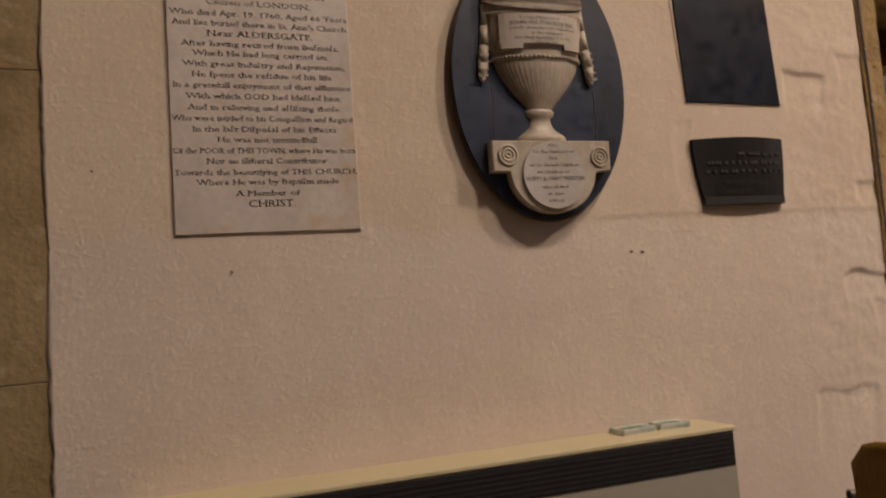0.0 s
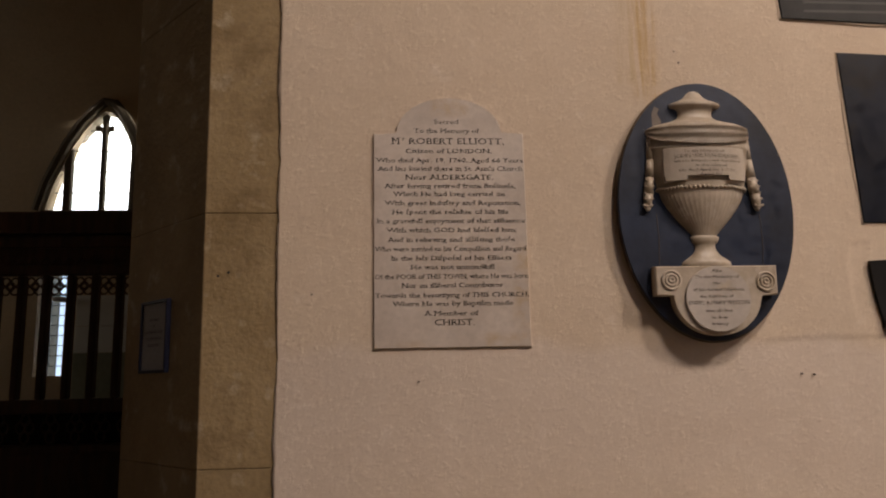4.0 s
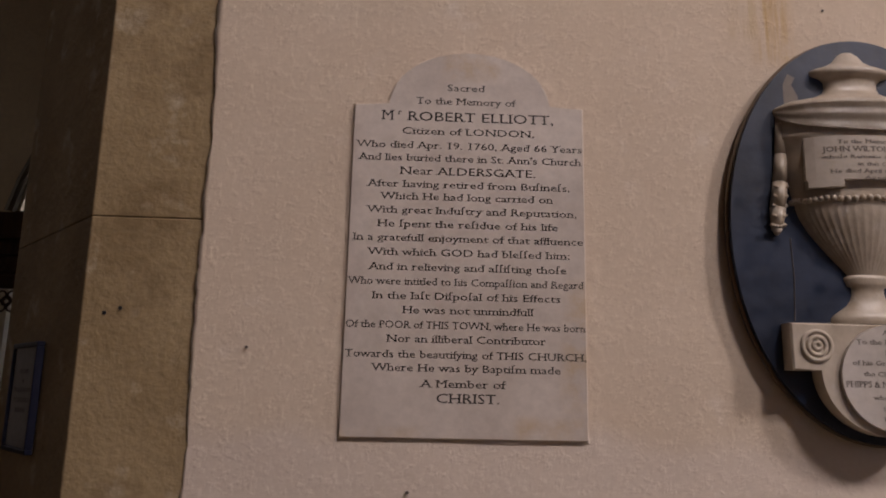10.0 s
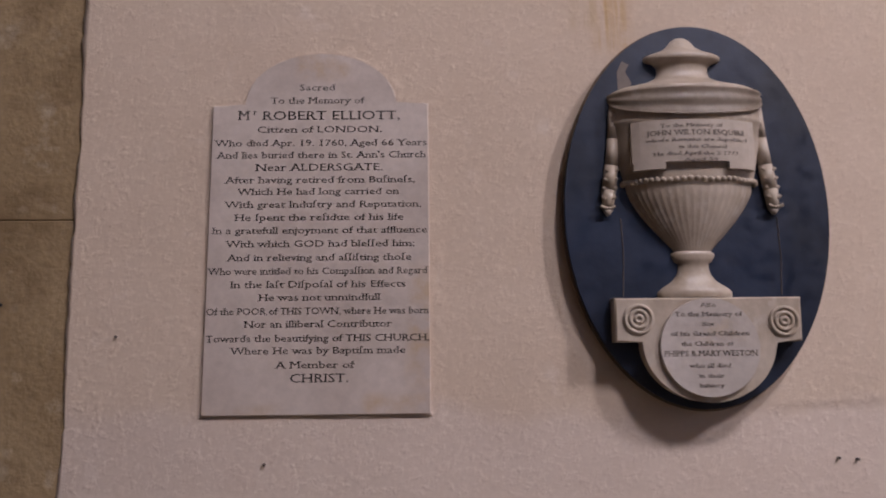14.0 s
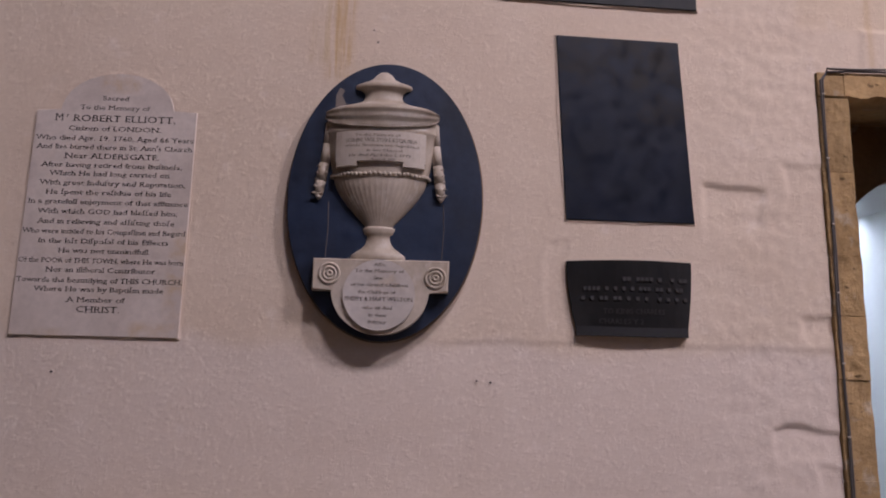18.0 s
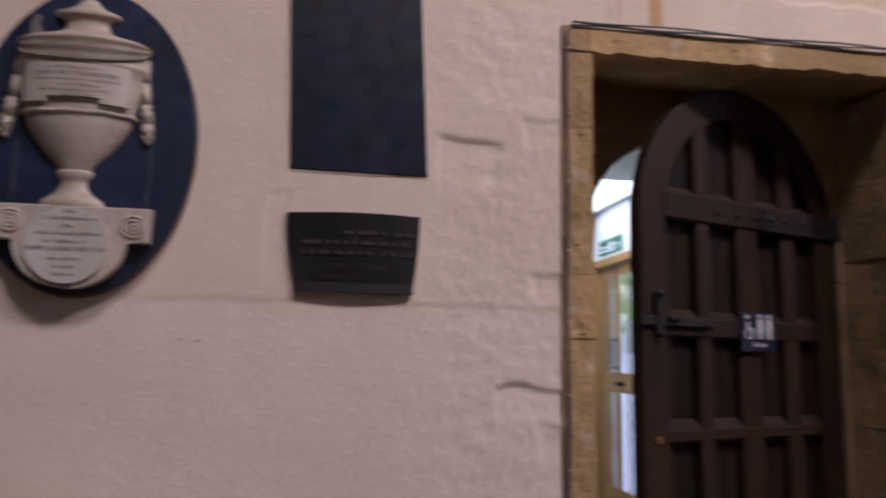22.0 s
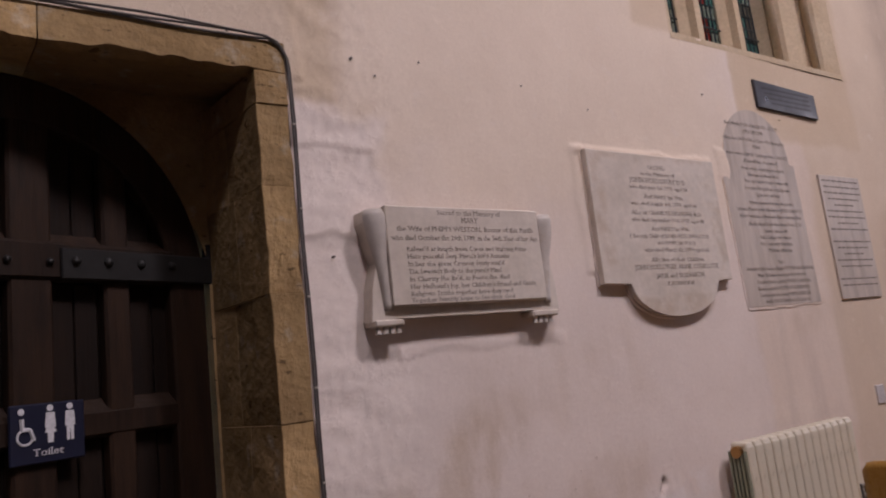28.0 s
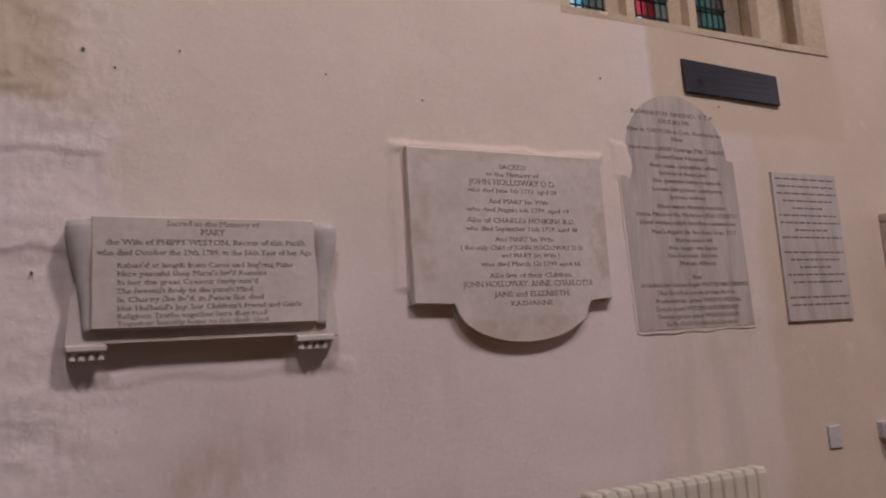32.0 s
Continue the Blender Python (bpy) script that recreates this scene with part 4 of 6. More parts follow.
# the doorway's stone surround, reveal and inner arch
def doorway():
    d = thing("door_surround", (0, 0, 0), "square-headed doorway of honey-coloured ashlar with worn edges", "doorway", kind="structure")
    rnd = random.Random(11)
    x0, x1, top = DOOR
    i0, i1, soffit = 3.715, 5.335, 2.715

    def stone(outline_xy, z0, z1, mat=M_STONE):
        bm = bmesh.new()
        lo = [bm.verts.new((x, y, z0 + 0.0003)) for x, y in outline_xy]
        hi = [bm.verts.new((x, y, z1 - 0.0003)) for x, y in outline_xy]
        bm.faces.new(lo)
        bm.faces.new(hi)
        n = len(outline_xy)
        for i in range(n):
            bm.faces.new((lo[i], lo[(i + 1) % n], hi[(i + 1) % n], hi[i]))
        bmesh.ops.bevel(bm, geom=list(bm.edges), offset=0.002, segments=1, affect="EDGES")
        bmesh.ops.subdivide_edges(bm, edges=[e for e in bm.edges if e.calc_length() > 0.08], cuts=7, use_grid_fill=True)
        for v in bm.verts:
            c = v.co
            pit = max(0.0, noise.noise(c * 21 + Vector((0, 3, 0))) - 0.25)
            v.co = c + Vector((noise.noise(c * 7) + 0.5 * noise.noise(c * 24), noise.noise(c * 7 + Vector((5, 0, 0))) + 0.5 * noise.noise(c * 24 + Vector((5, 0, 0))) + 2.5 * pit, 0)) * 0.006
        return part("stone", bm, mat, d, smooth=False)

    for side in (0, 1):
        z = 0.0
        while z < soffit - 0.02:
            h = min(rnd.uniform(0.26, 0.46), soffit - z)
            if soffit - z - h < 0.12:
                h = soffit - z
            j = rnd.uniform(0, 0.007)
            split = rnd.uniform(0.2, 0.32)
            if side == 0:
                stone([(x0 + 0.004, -0.006 - j), (i0, -0.006 - j), (i0 + 0.02, split), (x0 + 0.004, split)], z, z + h)
                stone([(x0 + 0.004, split), (i0 + 0.02, split), (i0 + 0.05, 0.5), (x0 + 0.004, 0.5)], z, z + h)
            else:
                stone([(i1, -0.006 - j), (x1 - 0.004, -0.006 - j), (x1 - 0.004, split), (i1 - 0.022, split)], z, z + h)
                stone([(i1 - 0.022, split), (x1 - 0.004, split), (x1 - 0.004, 0.5), (i1 - 0.045, 0.5)], z, z + h)
            z += h
    cuts = (x0 + 0.004, 3.70, 4.62, x1 - 0.004)
    for a, b in zip(cuts, cuts[1:]):
        bm = bmesh.new()
        n = max(2, int((b - a) / 0.018))
        rows = []
        for k in range(n + 1):
            x = a + 0.002 + (b - a - 0.004) * k / n
            chip = 0.022 * max(0, noise.noise((x * 9, 2.0, 0))) + 0.03 * max(0, noise.noise((x * 4, 8.0, 0))) + 0.01 * abs(noise.noise((x * 31, 3.0, 0)))
            rows.append([bm.verts.new((x, y, zz)) for y, zz in ((-0.012, top), (-0.012, soffit + chip), (0.03 + chip, soffit - 0.004), (0.5, soffit + 0.06), (0.5, top))])
        for r, s in zip(rows, rows[1:]):
            for k in range(5):
                bm.faces.new((r[k], r[(k + 1) % 5], s[(k + 1) % 5], s[k]))
        bm.faces.new(rows[0])
        bm.faces.new(rows[-1])
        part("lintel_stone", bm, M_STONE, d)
    # inner wall with the pointed arch
    cx, half, spring = 4.58, 0.70, 2.02
    rise = [(cx + half * math.cos(radians(a)), spring + 0.545 * math.sin(radians(a))) for a in range(0, 90, 5)]
    apex = spring + 0.545
    right = [(cx + half, 0.0)] + [p for p in rise if p[0] > cx] + [(cx, apex)]
    for sgn, edge in ((1, 5.46), (-1, 3.575)):
        edge_pts = [(cx + sgn * (x - cx), z) for x, z in right]
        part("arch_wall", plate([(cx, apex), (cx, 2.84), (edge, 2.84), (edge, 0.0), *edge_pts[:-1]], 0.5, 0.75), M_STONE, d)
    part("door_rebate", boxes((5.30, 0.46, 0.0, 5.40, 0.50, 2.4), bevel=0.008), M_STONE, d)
    part("threshold", boxes((i0 - 0.1, 0.02, 0.0, i1 + 0.1, 0.75, 0.09), bevel=0.01), M_STONE_PALE, d)
    return d


doorway()


def vestibule():
    """The white lobby behind the door, with a rooflight, glazed side doors and exit signs."""
    plain("floor_lobby", "grey vinyl floor of the lobby", "floor", M_CARPET, (3.0, 0.75, -0.1, 5.2, 4.3, 0.17))
    w = thing("wall_lobby", (0, 0, 0), "white painted lobby walls", "wall", kind="structure")
    part("back_wall", boxes((3.0, 4.2, 0, 5.1, 4.4, 2.8)), M_ROOM, w)
    part("side_wall", boxes((3.0, 0.75, 0, 3.2, 4.2, 2.8)), M_ROOM, w)
    part("side_wall", boxes((4.9, 0.75, 0, 5.1, 2.08, 2.8), (4.9, 2.08, 2.19, 5.1, 3.22, 2.8), (4.9, 3.22, 0, 5.1, 4.2, 2.8)), M_ROOM, w)
    part("ceiling_lining", boxes((3.2, 0.75, 2.62, 3.6, 4.2, 2.658), (4.85, 0.75, 2.62, 4.9, 4.2, 2.658), (3.6, 0.75, 2.62, 4.85, 1.9, 2.658), (3.6, 3.05, 2.62, 4.85, 4.2, 2.658)), M_ROOM, w)
    part("rooflight_upstand", boxes((3.56, 1.86, 2.66, 3.6, 3.09, 3.2), (4.85, 1.86, 2.66, 4.89, 3.09, 3.2), (3.6, 1.86, 2.66, 4.85, 1.9, 3.2), (3.6, 3.05, 2.66, 4.85, 3.09, 3.2)), M_ROOM, w)
    part("skirting", boxes((3.2, 4.17, 0.17, 4.9, 4.198, 0.29), (4.875, 3.28, 0.17, 4.898, 4.17, 0.29)), M_ROOM, w)
    lamp = thing("ceiling_light", (4.15, 1.45, 2.62), "round white lobby ceiling light, unlit", "lamp")
    part("diffuser", ball(bmesh.new(), (0, 0, -0.02), 0.17, 20, 8, (1, 1, 0.35)), M_WHITE, lamp, smooth=True)
    g = thing("door_2", (4.93, 3.22, 0.17), "varnished pine double doors with narrow glass slots", "door", kind="structure", rz=-90)
    part("frame", boxes((0.0, -0.045, 0, 0.06, 0.1, 2.02), (1.08, -0.045, 0, 1.14, 0.1, 2.02), (0.06, -0.045, 1.96, 1.08, 0.1, 2.02)), M_PINE, g)
    for k, x in enumerate((0.065, 0.455)):
        leaf = part("leaf", boxes((x, 0, 0, x + 0.045, 0.018, 1.955), (x + 0.34, 0, 0, x + 0.385, 0.018, 1.955), (x + 0.045, 0, 1.86, x + 0.34, 0.018, 1.955),
                                  (x + 0.045, 0, 0.90, x + 0.34, 0.018, 1.06), (x + 0.045, 0, 0, x + 0.34, 0.018, 0.14),
                                  (x + 0.17, 0, 0.14, x + 0.215, 0.018, 0.90), (x + 0.17, 0, 1.06, x + 0.215, 0.018, 1.86), bevel=0.003), M_PINE, g)
        for z0, z1 in ((0.14, 0.90), (1.06, 1.86)):
            for a, b in ((0.045, 0.17), (0.215, 0.34)):
                p = part("pane", boxes((x + a, 0.004, z0, x + b, 0.008, z1)), M_GLASS, leaf)
                p.visible_shadow = False
        hx = x + (0.36 if k == 0 else 0.03)
        part("handle", tube([(hx, 0.0, 1.10), (hx, -0.055, 1.10), (hx, -0.055, 1.33), (hx, 0.0, 1.33)], 0.012, 8), M_CHROME, leaf)
    part("side_panel", boxes((0.85, 0.0, 0, 1.08, 0.04, 1.955)), M_PINE, g)
    part("door_bolt", boxes((0.46, -0.03, 0.955, 0.57, 0.0, 0.99)), M_IRON, g)
    part("notice", boxes((0.61, -0.006, 1.22, 0.78, -0.001, 1.48)), M_PAPER_GREY, g)
    part("closer_arm", boxes((0.41, -0.02, 1.76, 0.43, 0.0, 1.95)), M_CHROME, g)
    for name, label, at, rz, w2, h2 in (("exit_sign", "green fire exit sign above the glazed doors", (4.892, 3.06, 2.22), -90, 0.50, 0.13),
                                        ("exit_sign", "green exit sign on the white lobby wall", (4.72, 4.192, 1.86), 0, 0.17, 0.10)):
        e = thing(name, at, label, "sign", rz=rz)
        part("board", boxes((0, 0, 0, w2, 0.008, h2)), M_SIGN_GREEN, e)
        part("arrow", plate([(w2 * 0.8, 0.02), (w2 * 0.86, 0.02), (w2 * 0.86, 0.055), (w2 * 0.92, 0.055), (w2 * 0.83, 0.09), (w2 * 0.74, 0.055), (w2 * 0.8, 0.055)], -0.002, 0.001), M_SIGN_WHITE, e)
        part("pictogram", boxes((w2 * 0.45, -0.002, 0.015, w2 * 0.66, 0.001, 0.095)), M_SIGN_WHITE, e)
        bars([(0.012, w2 * 0.36, 0.06), (0.012, w2 * 0.36, 0.025)], 0.0, e, M_SIGN_WHITE, 0.018)
    e = thing("notice_board", (4.72, 4.192, 1.62), "small black notice on the white lobby wall", "sign")
    part("board", boxes((0, 0, 0, 0.2, 0.008, 0.15)), M_GREY_PLASTIC, e)
    bars([(0.02, 0.17, 0.09), (0.02, 0.15, 0.06), (0.02, 0.16, 0.03)], 0.0, e, M_PAPER_GREY, 0.01)
    r = thing("lobby_radiator", (4.28, 4.12, 0.17), "white panel radiator low on the lobby wall", "radiator")
    part("panel", boxes((0, 0, 0.12, 0.5, 0.07, 0.66), bevel=0.012), M_WHITE, r)
    part("valve", rod(bmesh.new(), (0.46, 0.03, 0.0), (0.46, 0.03, 0.12), 0.012, 8), M_WHITE, r)
    f = thing("fire_extinguisher", (4.76, 3.42, 0.17), "red fire extinguisher on a black stand", "extinguisher")
    part("stand", boxes((-0.14, -0.1, 0, 0.14, 0.12, 0.05), bevel=0.012), M_GRILLE, f)
    b = bmesh.new()
    rod(b, (0, 0, 0.05), (0, 0, 0.46), 0.075, 20)
    ball(b, (0, 0, 0.46), 0.075, 20, 8, (1, 1, 0.7))
    part("cylinder", b, M_RED, f, smooth=True)
    part("label", boxes((-0.045, -0.078, 0.2, 0.045, -0.06, 0.36)), M_PAPER, f)
    part("valve", boxes((-0.03, -0.02, 0.5, 0.03, 0.02, 0.57), (-0.09, -0.012, 0.56, 0.05, 0.012, 0.585)), M_GRILLE, f)
    part("hose", tube([(0.03, 0, 0.55), (0.1, 0, 0.52), (0.115, 0, 0.4), (0.1, 0, 0.2)], 0.012, 8), M_GRILLE, f)
    plain("backdrop", "pale daylit garden beyond the glazed doors", "backdrop", M_GARDEN_GREEN, (6.1, 0.9, -0.5, 6.15, 8.0, 2.85))
    plain("backdrop_sky", "bright overcast sky beyond the chapel window", "backdrop", M_SKY, (-8.0, 8.0, 1.0, 0.5, 8.05, 9.0))
    plain("backdrop_rooflight", "bright overcast sky above the rooflight", "backdrop", M_SKY, (3.6, 1.9, 3.21, 4.85, 3.05, 3.24))


vestibule()


def oak_door():
    """The old door, ajar: its leaf stands out from the arch, hinged on the jamb."""
    width, spring = 1.408, 1.905
    hinge, free = Vector((5.265, 0.51)), Vector((3.945, 0.02))
    ang = math.degrees(math.atan2(free.y - hinge.y, free.x - hinge.x)) - 180
    d = thing("oak_door", (free.x, free.y, 0.09), "heavy arched door of dark old oak, standing ajar", "door", rz=ang)
    half, cx = width / 2, width / 2
    R = half
    rise = [(cx + half - R * (1 - math.cos(radians(a))), spring + R * math.sin(radians(a))) for a in range(0, 86, 5)]
    top = spring + math.sqrt(R * R - (R - half) ** 2)

    def outline(inset, z0):
        h2, r2 = half - inset, R - inset
        pts = [(cx + half - R + r2 * math.cos(radians(a)), spring + r2 * math.sin(radians(a))) for a in range(0, 86, 5)]
        pts = [p for p in pts if p[0] > cx + 0.004] + [(cx, spring + math.sqrt(max(0.0, r2 * r2 - (R - half) ** 2)))]
        return [(cx - h2, z0), (cx + h2, z0), *pts, *[(2 * cx - x, z) for x, z in reversed(pts[:-1])]]

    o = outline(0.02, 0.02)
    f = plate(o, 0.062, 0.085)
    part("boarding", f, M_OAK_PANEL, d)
    # stiles and the arched head
    outer, inner = outline(0.0, 0.0), outline(0.160, 0.0)
    bm = bmesh.new()
    n = len(outer)
    ring = []
    for (xo, zo), (xi, zi) in zip(outer, inner):
        ring.append([bm.verts.new((xo, 0, zo)), bm.verts.new((xi, 0, zi)), bm.verts.new((xi, 0.07, zi)), bm.verts.new((xo, 0.07, zo))])
    order = list(range(1, n)) + [0]
    for a, b in zip(order, order[1:]):
        for k in range(4):
            bm.faces.new((ring[a][k], ring[b][k], ring[b][(k + 1) % 4], ring[a][(k + 1) % 4]))
    bm.faces.new(ring[order[0]])
    bm.faces.new(ring[order[-1]])
    bmesh.ops.bevel(bm, geom=[e for e in bm.edges if not e.is_boundary and all(v.co.y < 0.001 for v in e.verts)], offset=0.008, segments=1, affect="EDGES")
    part("arched_frame", bm, M_OAK_DARK, d, "arched outer frame with swirling grain")
    for z0, z1, y in ((0.0, 0.2, 0.004), (0.875, 0.945, 0.004), (1.345, 1.445, 0.002), (1.89, 2.03, -0.006)):
        part("rail", boxes((0.13, y, z0, width - 0.13, 0.066, z1), bevel=0.014), M_OAK_DARK, d)
    for x, w in ((0.407, 0.044), (0.718, 0.073), (1.028, 0.051)):
        tz = spring + math.sqrt(max(0, (R - 0.13) ** 2 - (abs(x - cx) + R - half) ** 2))
        part("muntin", boxes((x - w, 0.006, 0.1, x + w, 0.064, tz), bevel=0.010), M_OAK_DARK, d)
    for a, b in ((0.165, 0.363), (0.451, 0.645), (0.791, 0.977), (1.079, 1.30)):
        for z0, z1 in ((0.2, 0.875), (0.945, 1.345), (1.445, 1.89), (2.03, 2.50 - 1.25 * abs((a + b) / 2 - cx) ** 2)):
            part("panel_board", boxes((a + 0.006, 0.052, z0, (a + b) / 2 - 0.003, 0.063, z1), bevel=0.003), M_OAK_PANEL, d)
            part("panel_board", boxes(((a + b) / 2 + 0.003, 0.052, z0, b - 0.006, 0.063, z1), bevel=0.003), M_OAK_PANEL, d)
            ledge = bmesh.new()
            pr = [(0.010, z0 - 0.004), (0.056, z0 + 0.038), (0.06, z0 - 0.004)]
            ends = [[ledge.verts.new((x, y, z)) for y, z in pr] for x in (a + 0.002, b - 0.002)]
            for k in range(3):
                ledge.faces.new((ends[0][k], ends[0][(k + 1) % 3], ends[1][(k + 1) % 3], ends[1][k]))
            ledge.faces.new(ends[0])
            ledge.faces.new(ends[1])
            part("weathered_ledge", ledge, M_OAK_DARK, d)
    strap = part("strap_hinge", boxes((0.81, -0.02, 1.895, width + 0.03, -0.006, 2.005), bevel=0.004), M_IRON, d, "black iron strap hinge")
    for x in (0.86, 0.98, 1.11, 1.24):
        part("bolt", ball(bmesh.new(), (x, -0.022, 1.96), 0.017, 10, 6, (1, 0.8, 1)), M_IRON, strap)
    for x in (0.496, 0.636, 0.775):
        part("bolt", ball(bmesh.new(), (x, -0.01, 1.955), 0.013, 10, 6), M_IRON, d)
    latch = part("latch_bar", boxes((-0.02, -0.02, 1.395, 0.41, -0.002, 1.44), bevel=0.005), M_IRON, d, "iron latch bar")
    part("latch_plate", boxes((0.065, -0.03, 1.345, 0.105, -0.004, 1.55), bevel=0.006), M_IRON, latch)
    for x, z in ((0.15, 1.43), (0.39, 1.40), (0.085, 1.36), (0.085, 1.54), (0.185, 1.43)):
        part("latch_stud", ball(bmesh.new(), (x, -0.03, z), 0.018, 10, 6), M_IRON, latch)
    part("keyhole_escutcheon", rod(bmesh.new(), (0.085, -0.008, 0.897), (0.085, 0.002, 0.897), 0.019, 16), M_BRASS, d, "small brass keyhole plate")
    s = part("toilet_sign", boxes((0.629, -0.016, 1.292, 0.873, -0.003, 1.482), bevel=0.004), M_NAVY, d, "navy toilet sign with white pictograms")
    lettering([("Toilet", 0.70, 0.80, 1.317, 0.022)], -0.0175, s, M_SIGN_WHITE)

    def figure(u, skirt):
        b = bmesh.new()
        rod(b, (u, -0.0175, 1.465), (u, -0.016, 1.465), 0.0105, 14)
        body = [(-0.014, 1.451), (0.014, 1.451), (0.018, 1.402), (0.012, 1.402)]
        body += [(0.02, 1.387), (0.010, 1.387), (0.009, 1.355), (-0.009, 1.355), (-0.010, 1.387), (-0.02, 1.387)] if skirt else [(0.012, 1.355), (0.002, 1.355), (0, 1.397), (-0.002, 1.355), (-0.012, 1.355)]
        body += [(-0.012, 1.402), (-0.018, 1.402)]
        vs = [b.verts.new((u + x, -0.0176, z)) for x, z in body]
        b.faces.new(vs)
        return part("pictogram", b, M_SIGN_WHITE, s)
    figure(0.757, True)
    figure(0.822, False)
    b = bmesh.new()
    ring_pts = arc(0.676, 1.379, 0.024, 0.024, 120, 400, 14)
    for p, q in zip(ring_pts, ring_pts[1:]):
        rod(b, (p[0], -0.0172, p[1]), (q[0], -0.0172, q[1]), 0.004, 5)
    rod(b, (0.669, -0.0172, 1.397), (0.666, -0.0172, 1.437), 0.007, 6)
    rod(b, (0.667, -0.0172, 1.404), (0.692, -0.0172, 1.402), 0.006, 6)
    rod(b, (0.692, -0.0172, 1.402), (0.704, -0.0172, 1.367), 0.006, 6)
    ball(b, (0.665, -0.0172, 1.459), 0.011, 10, 6, (1, 0.2, 1))
    part("pictogram", b, M_SIGN_WHITE, s)
    b = bmesh.new()
    part("pintle", rod(bmesh.new(), (width + 0.02, 0.0, 1.93), (width + 0.02, 0.0, 2.06), 0.022, 10), M_IRON, d)
    part("pintle", rod(bmesh.new(), (width + 0.02, 0.0, 0.40), (width + 0.02, 0.0, 0.50), 0.022, 10), M_IRON, d)
    return d


oak_door()


# ---- the nave window ----
def nave_window():
    w = thing("window_1", (0, 0, 0), "tall stained glass window in a splayed stone frame", "window", kind="structure")
    x0, x1, z0, z1 = WIN
    sill = [(x0, -0.004), (x1, -0.004), (9.5, 0.42), (8.05, 0.42)]
    bm = bmesh.new()
    a = [bm.verts.new((x, y, z0 + (0.10 if y > 0.2 else 0.0))) for x, y in sill]
    b = [bm.verts.new((x, y, z0 - 0.04)) for x, y in sill]
    bm.faces.new(a)
    bm.faces.new(b)
    for i in range(4):
        bm.faces.new((a[i], b[i], b[(i + 1) % 4], a[(i + 1) % 4]))
    part("sill", bm, M_TRACERY, w)
    # jambs: mouldings stepping back from the wall to the glass
    for sgn, xs, name in ((1, ((9.85, 0.0), (9.70, 0.03), (9.66, 0.09), (9.50, 0.17), (9.47, 0.24), (9.42, 0.24), (9.40, 0.36), (9.34, 0.42), (9.34, 0.75), (9.85, 0.75)), "jamb"),
                          (-1, ((7.9, 0.0), (8.0, 0.05), (8.02, 0.14), (8.08, 0.20), (8.09, 0.34), (8.14, 0.42), (8.14, 0.75), (7.9, 0.75)), "jamb")):
        bm = bmesh.new()
        lo = [bm.verts.new((x, y, z0)) for x, y in xs]
        hi = [bm.verts.new((x, y, z1)) for x, y in xs]
        bm.faces.new(lo)
        bm.faces.new(hi)
        for i in range(len(xs)):
            bm.faces.new((lo[i], lo[(i + 1) % len(xs)], hi[(i + 1) % len(xs)], hi[i]))
        part(name, bm, M_TRACERY, w)
    part("roll_moulding", rod(bmesh.new(), (9.42, 0.2, z0), (9.42, 0.2, z1), 0.028, 10), M_TRACERY, w, smooth=True)
    part("roll_moulding", rod(bmesh.new(), (9.64, 0.06, z0), (9.64, 0.06, z1), 0.025, 10), M_TRACERY, w, smooth=True)
    for mx in (8.525, 8.99):
        prof = [(mx - 0.03, 0.20), (mx + 0.03, 0.20), (mx + 0.042, 0.25), (mx + 0.09, 0.30), (mx + 0.09, 0.5), (mx - 0.09, 0.5), (mx - 0.09, 0.30), (mx - 0.042, 0.25)]
        bm = bmesh.new()
        lo = [bm.verts.new((x, y, z0)) for x, y in prof]
        hi = [bm.verts.new((x, y, z1)) for x, y in prof]
        bm.faces.new(lo)
        bm.faces.new(hi)
        for i in range(8):
            bm.faces.new((lo[i], lo[(i + 1) % 8], hi[(i + 1) % 8], hi[i]))
        part("mullion", bm, M_TRACERY, w)
    rnd = random.Random(3)
    for lx in (8.14, 8.615, 9.08):
        part("leading", boxes(*[(lx, 0.31, z0 + 0.10 + 0.1 * k, lx + 0.285, 0.325, z0 + 0.106 + 0.1 * k) for k in range(29)],
                                      *[(lx + 0.0475 * k, 0.31, z0 + 0.1, lx + 0.0475 * k + 0.005, 0.325, z1) for k in range(7)]), M_LEAD, w)
        for k in range(0, 7):
            part("saddle_bar", rod(bmesh.new(), (lx, 0.30, z0 + 0.32 + 0.36 * k), (lx + 0.285, 0.30, z0 + 0.32 + 0.36 * k), 0.008, 6), M_LEAD, w)
        for k in range(12):
            for j in range(3):
                c = rnd.choice(((0, 0, 1, 1, 0), (0, 1, 1, 2, 3, 0), (1, 1, 4, 0, 1, 4))[(8.14, 8.615, 9.08).index(lx)])
                p = part("pane", boxes((lx + 0.095 * j, 0.316, z0 + 0.1 + 0.1 * k, lx + 0.095 * (j + 1), 0.32, z0 + 0.2 + 0.1 * k)), STAINED[c], w)
                p.visible_shadow = False
        p = part("pane", boxes((lx, 0.316, z0 + 1.3, lx + 0.285, 0.32, z1)), STAINED[0], w)
        p.visible_shadow = False
    return w


nave_window()
plain("backdrop_north", "pale overcast daylight beyond the stained glass", "backdrop", M_GARDEN, (6.9, 3.0, 2.9, 15.0, 3.05, 8.0))


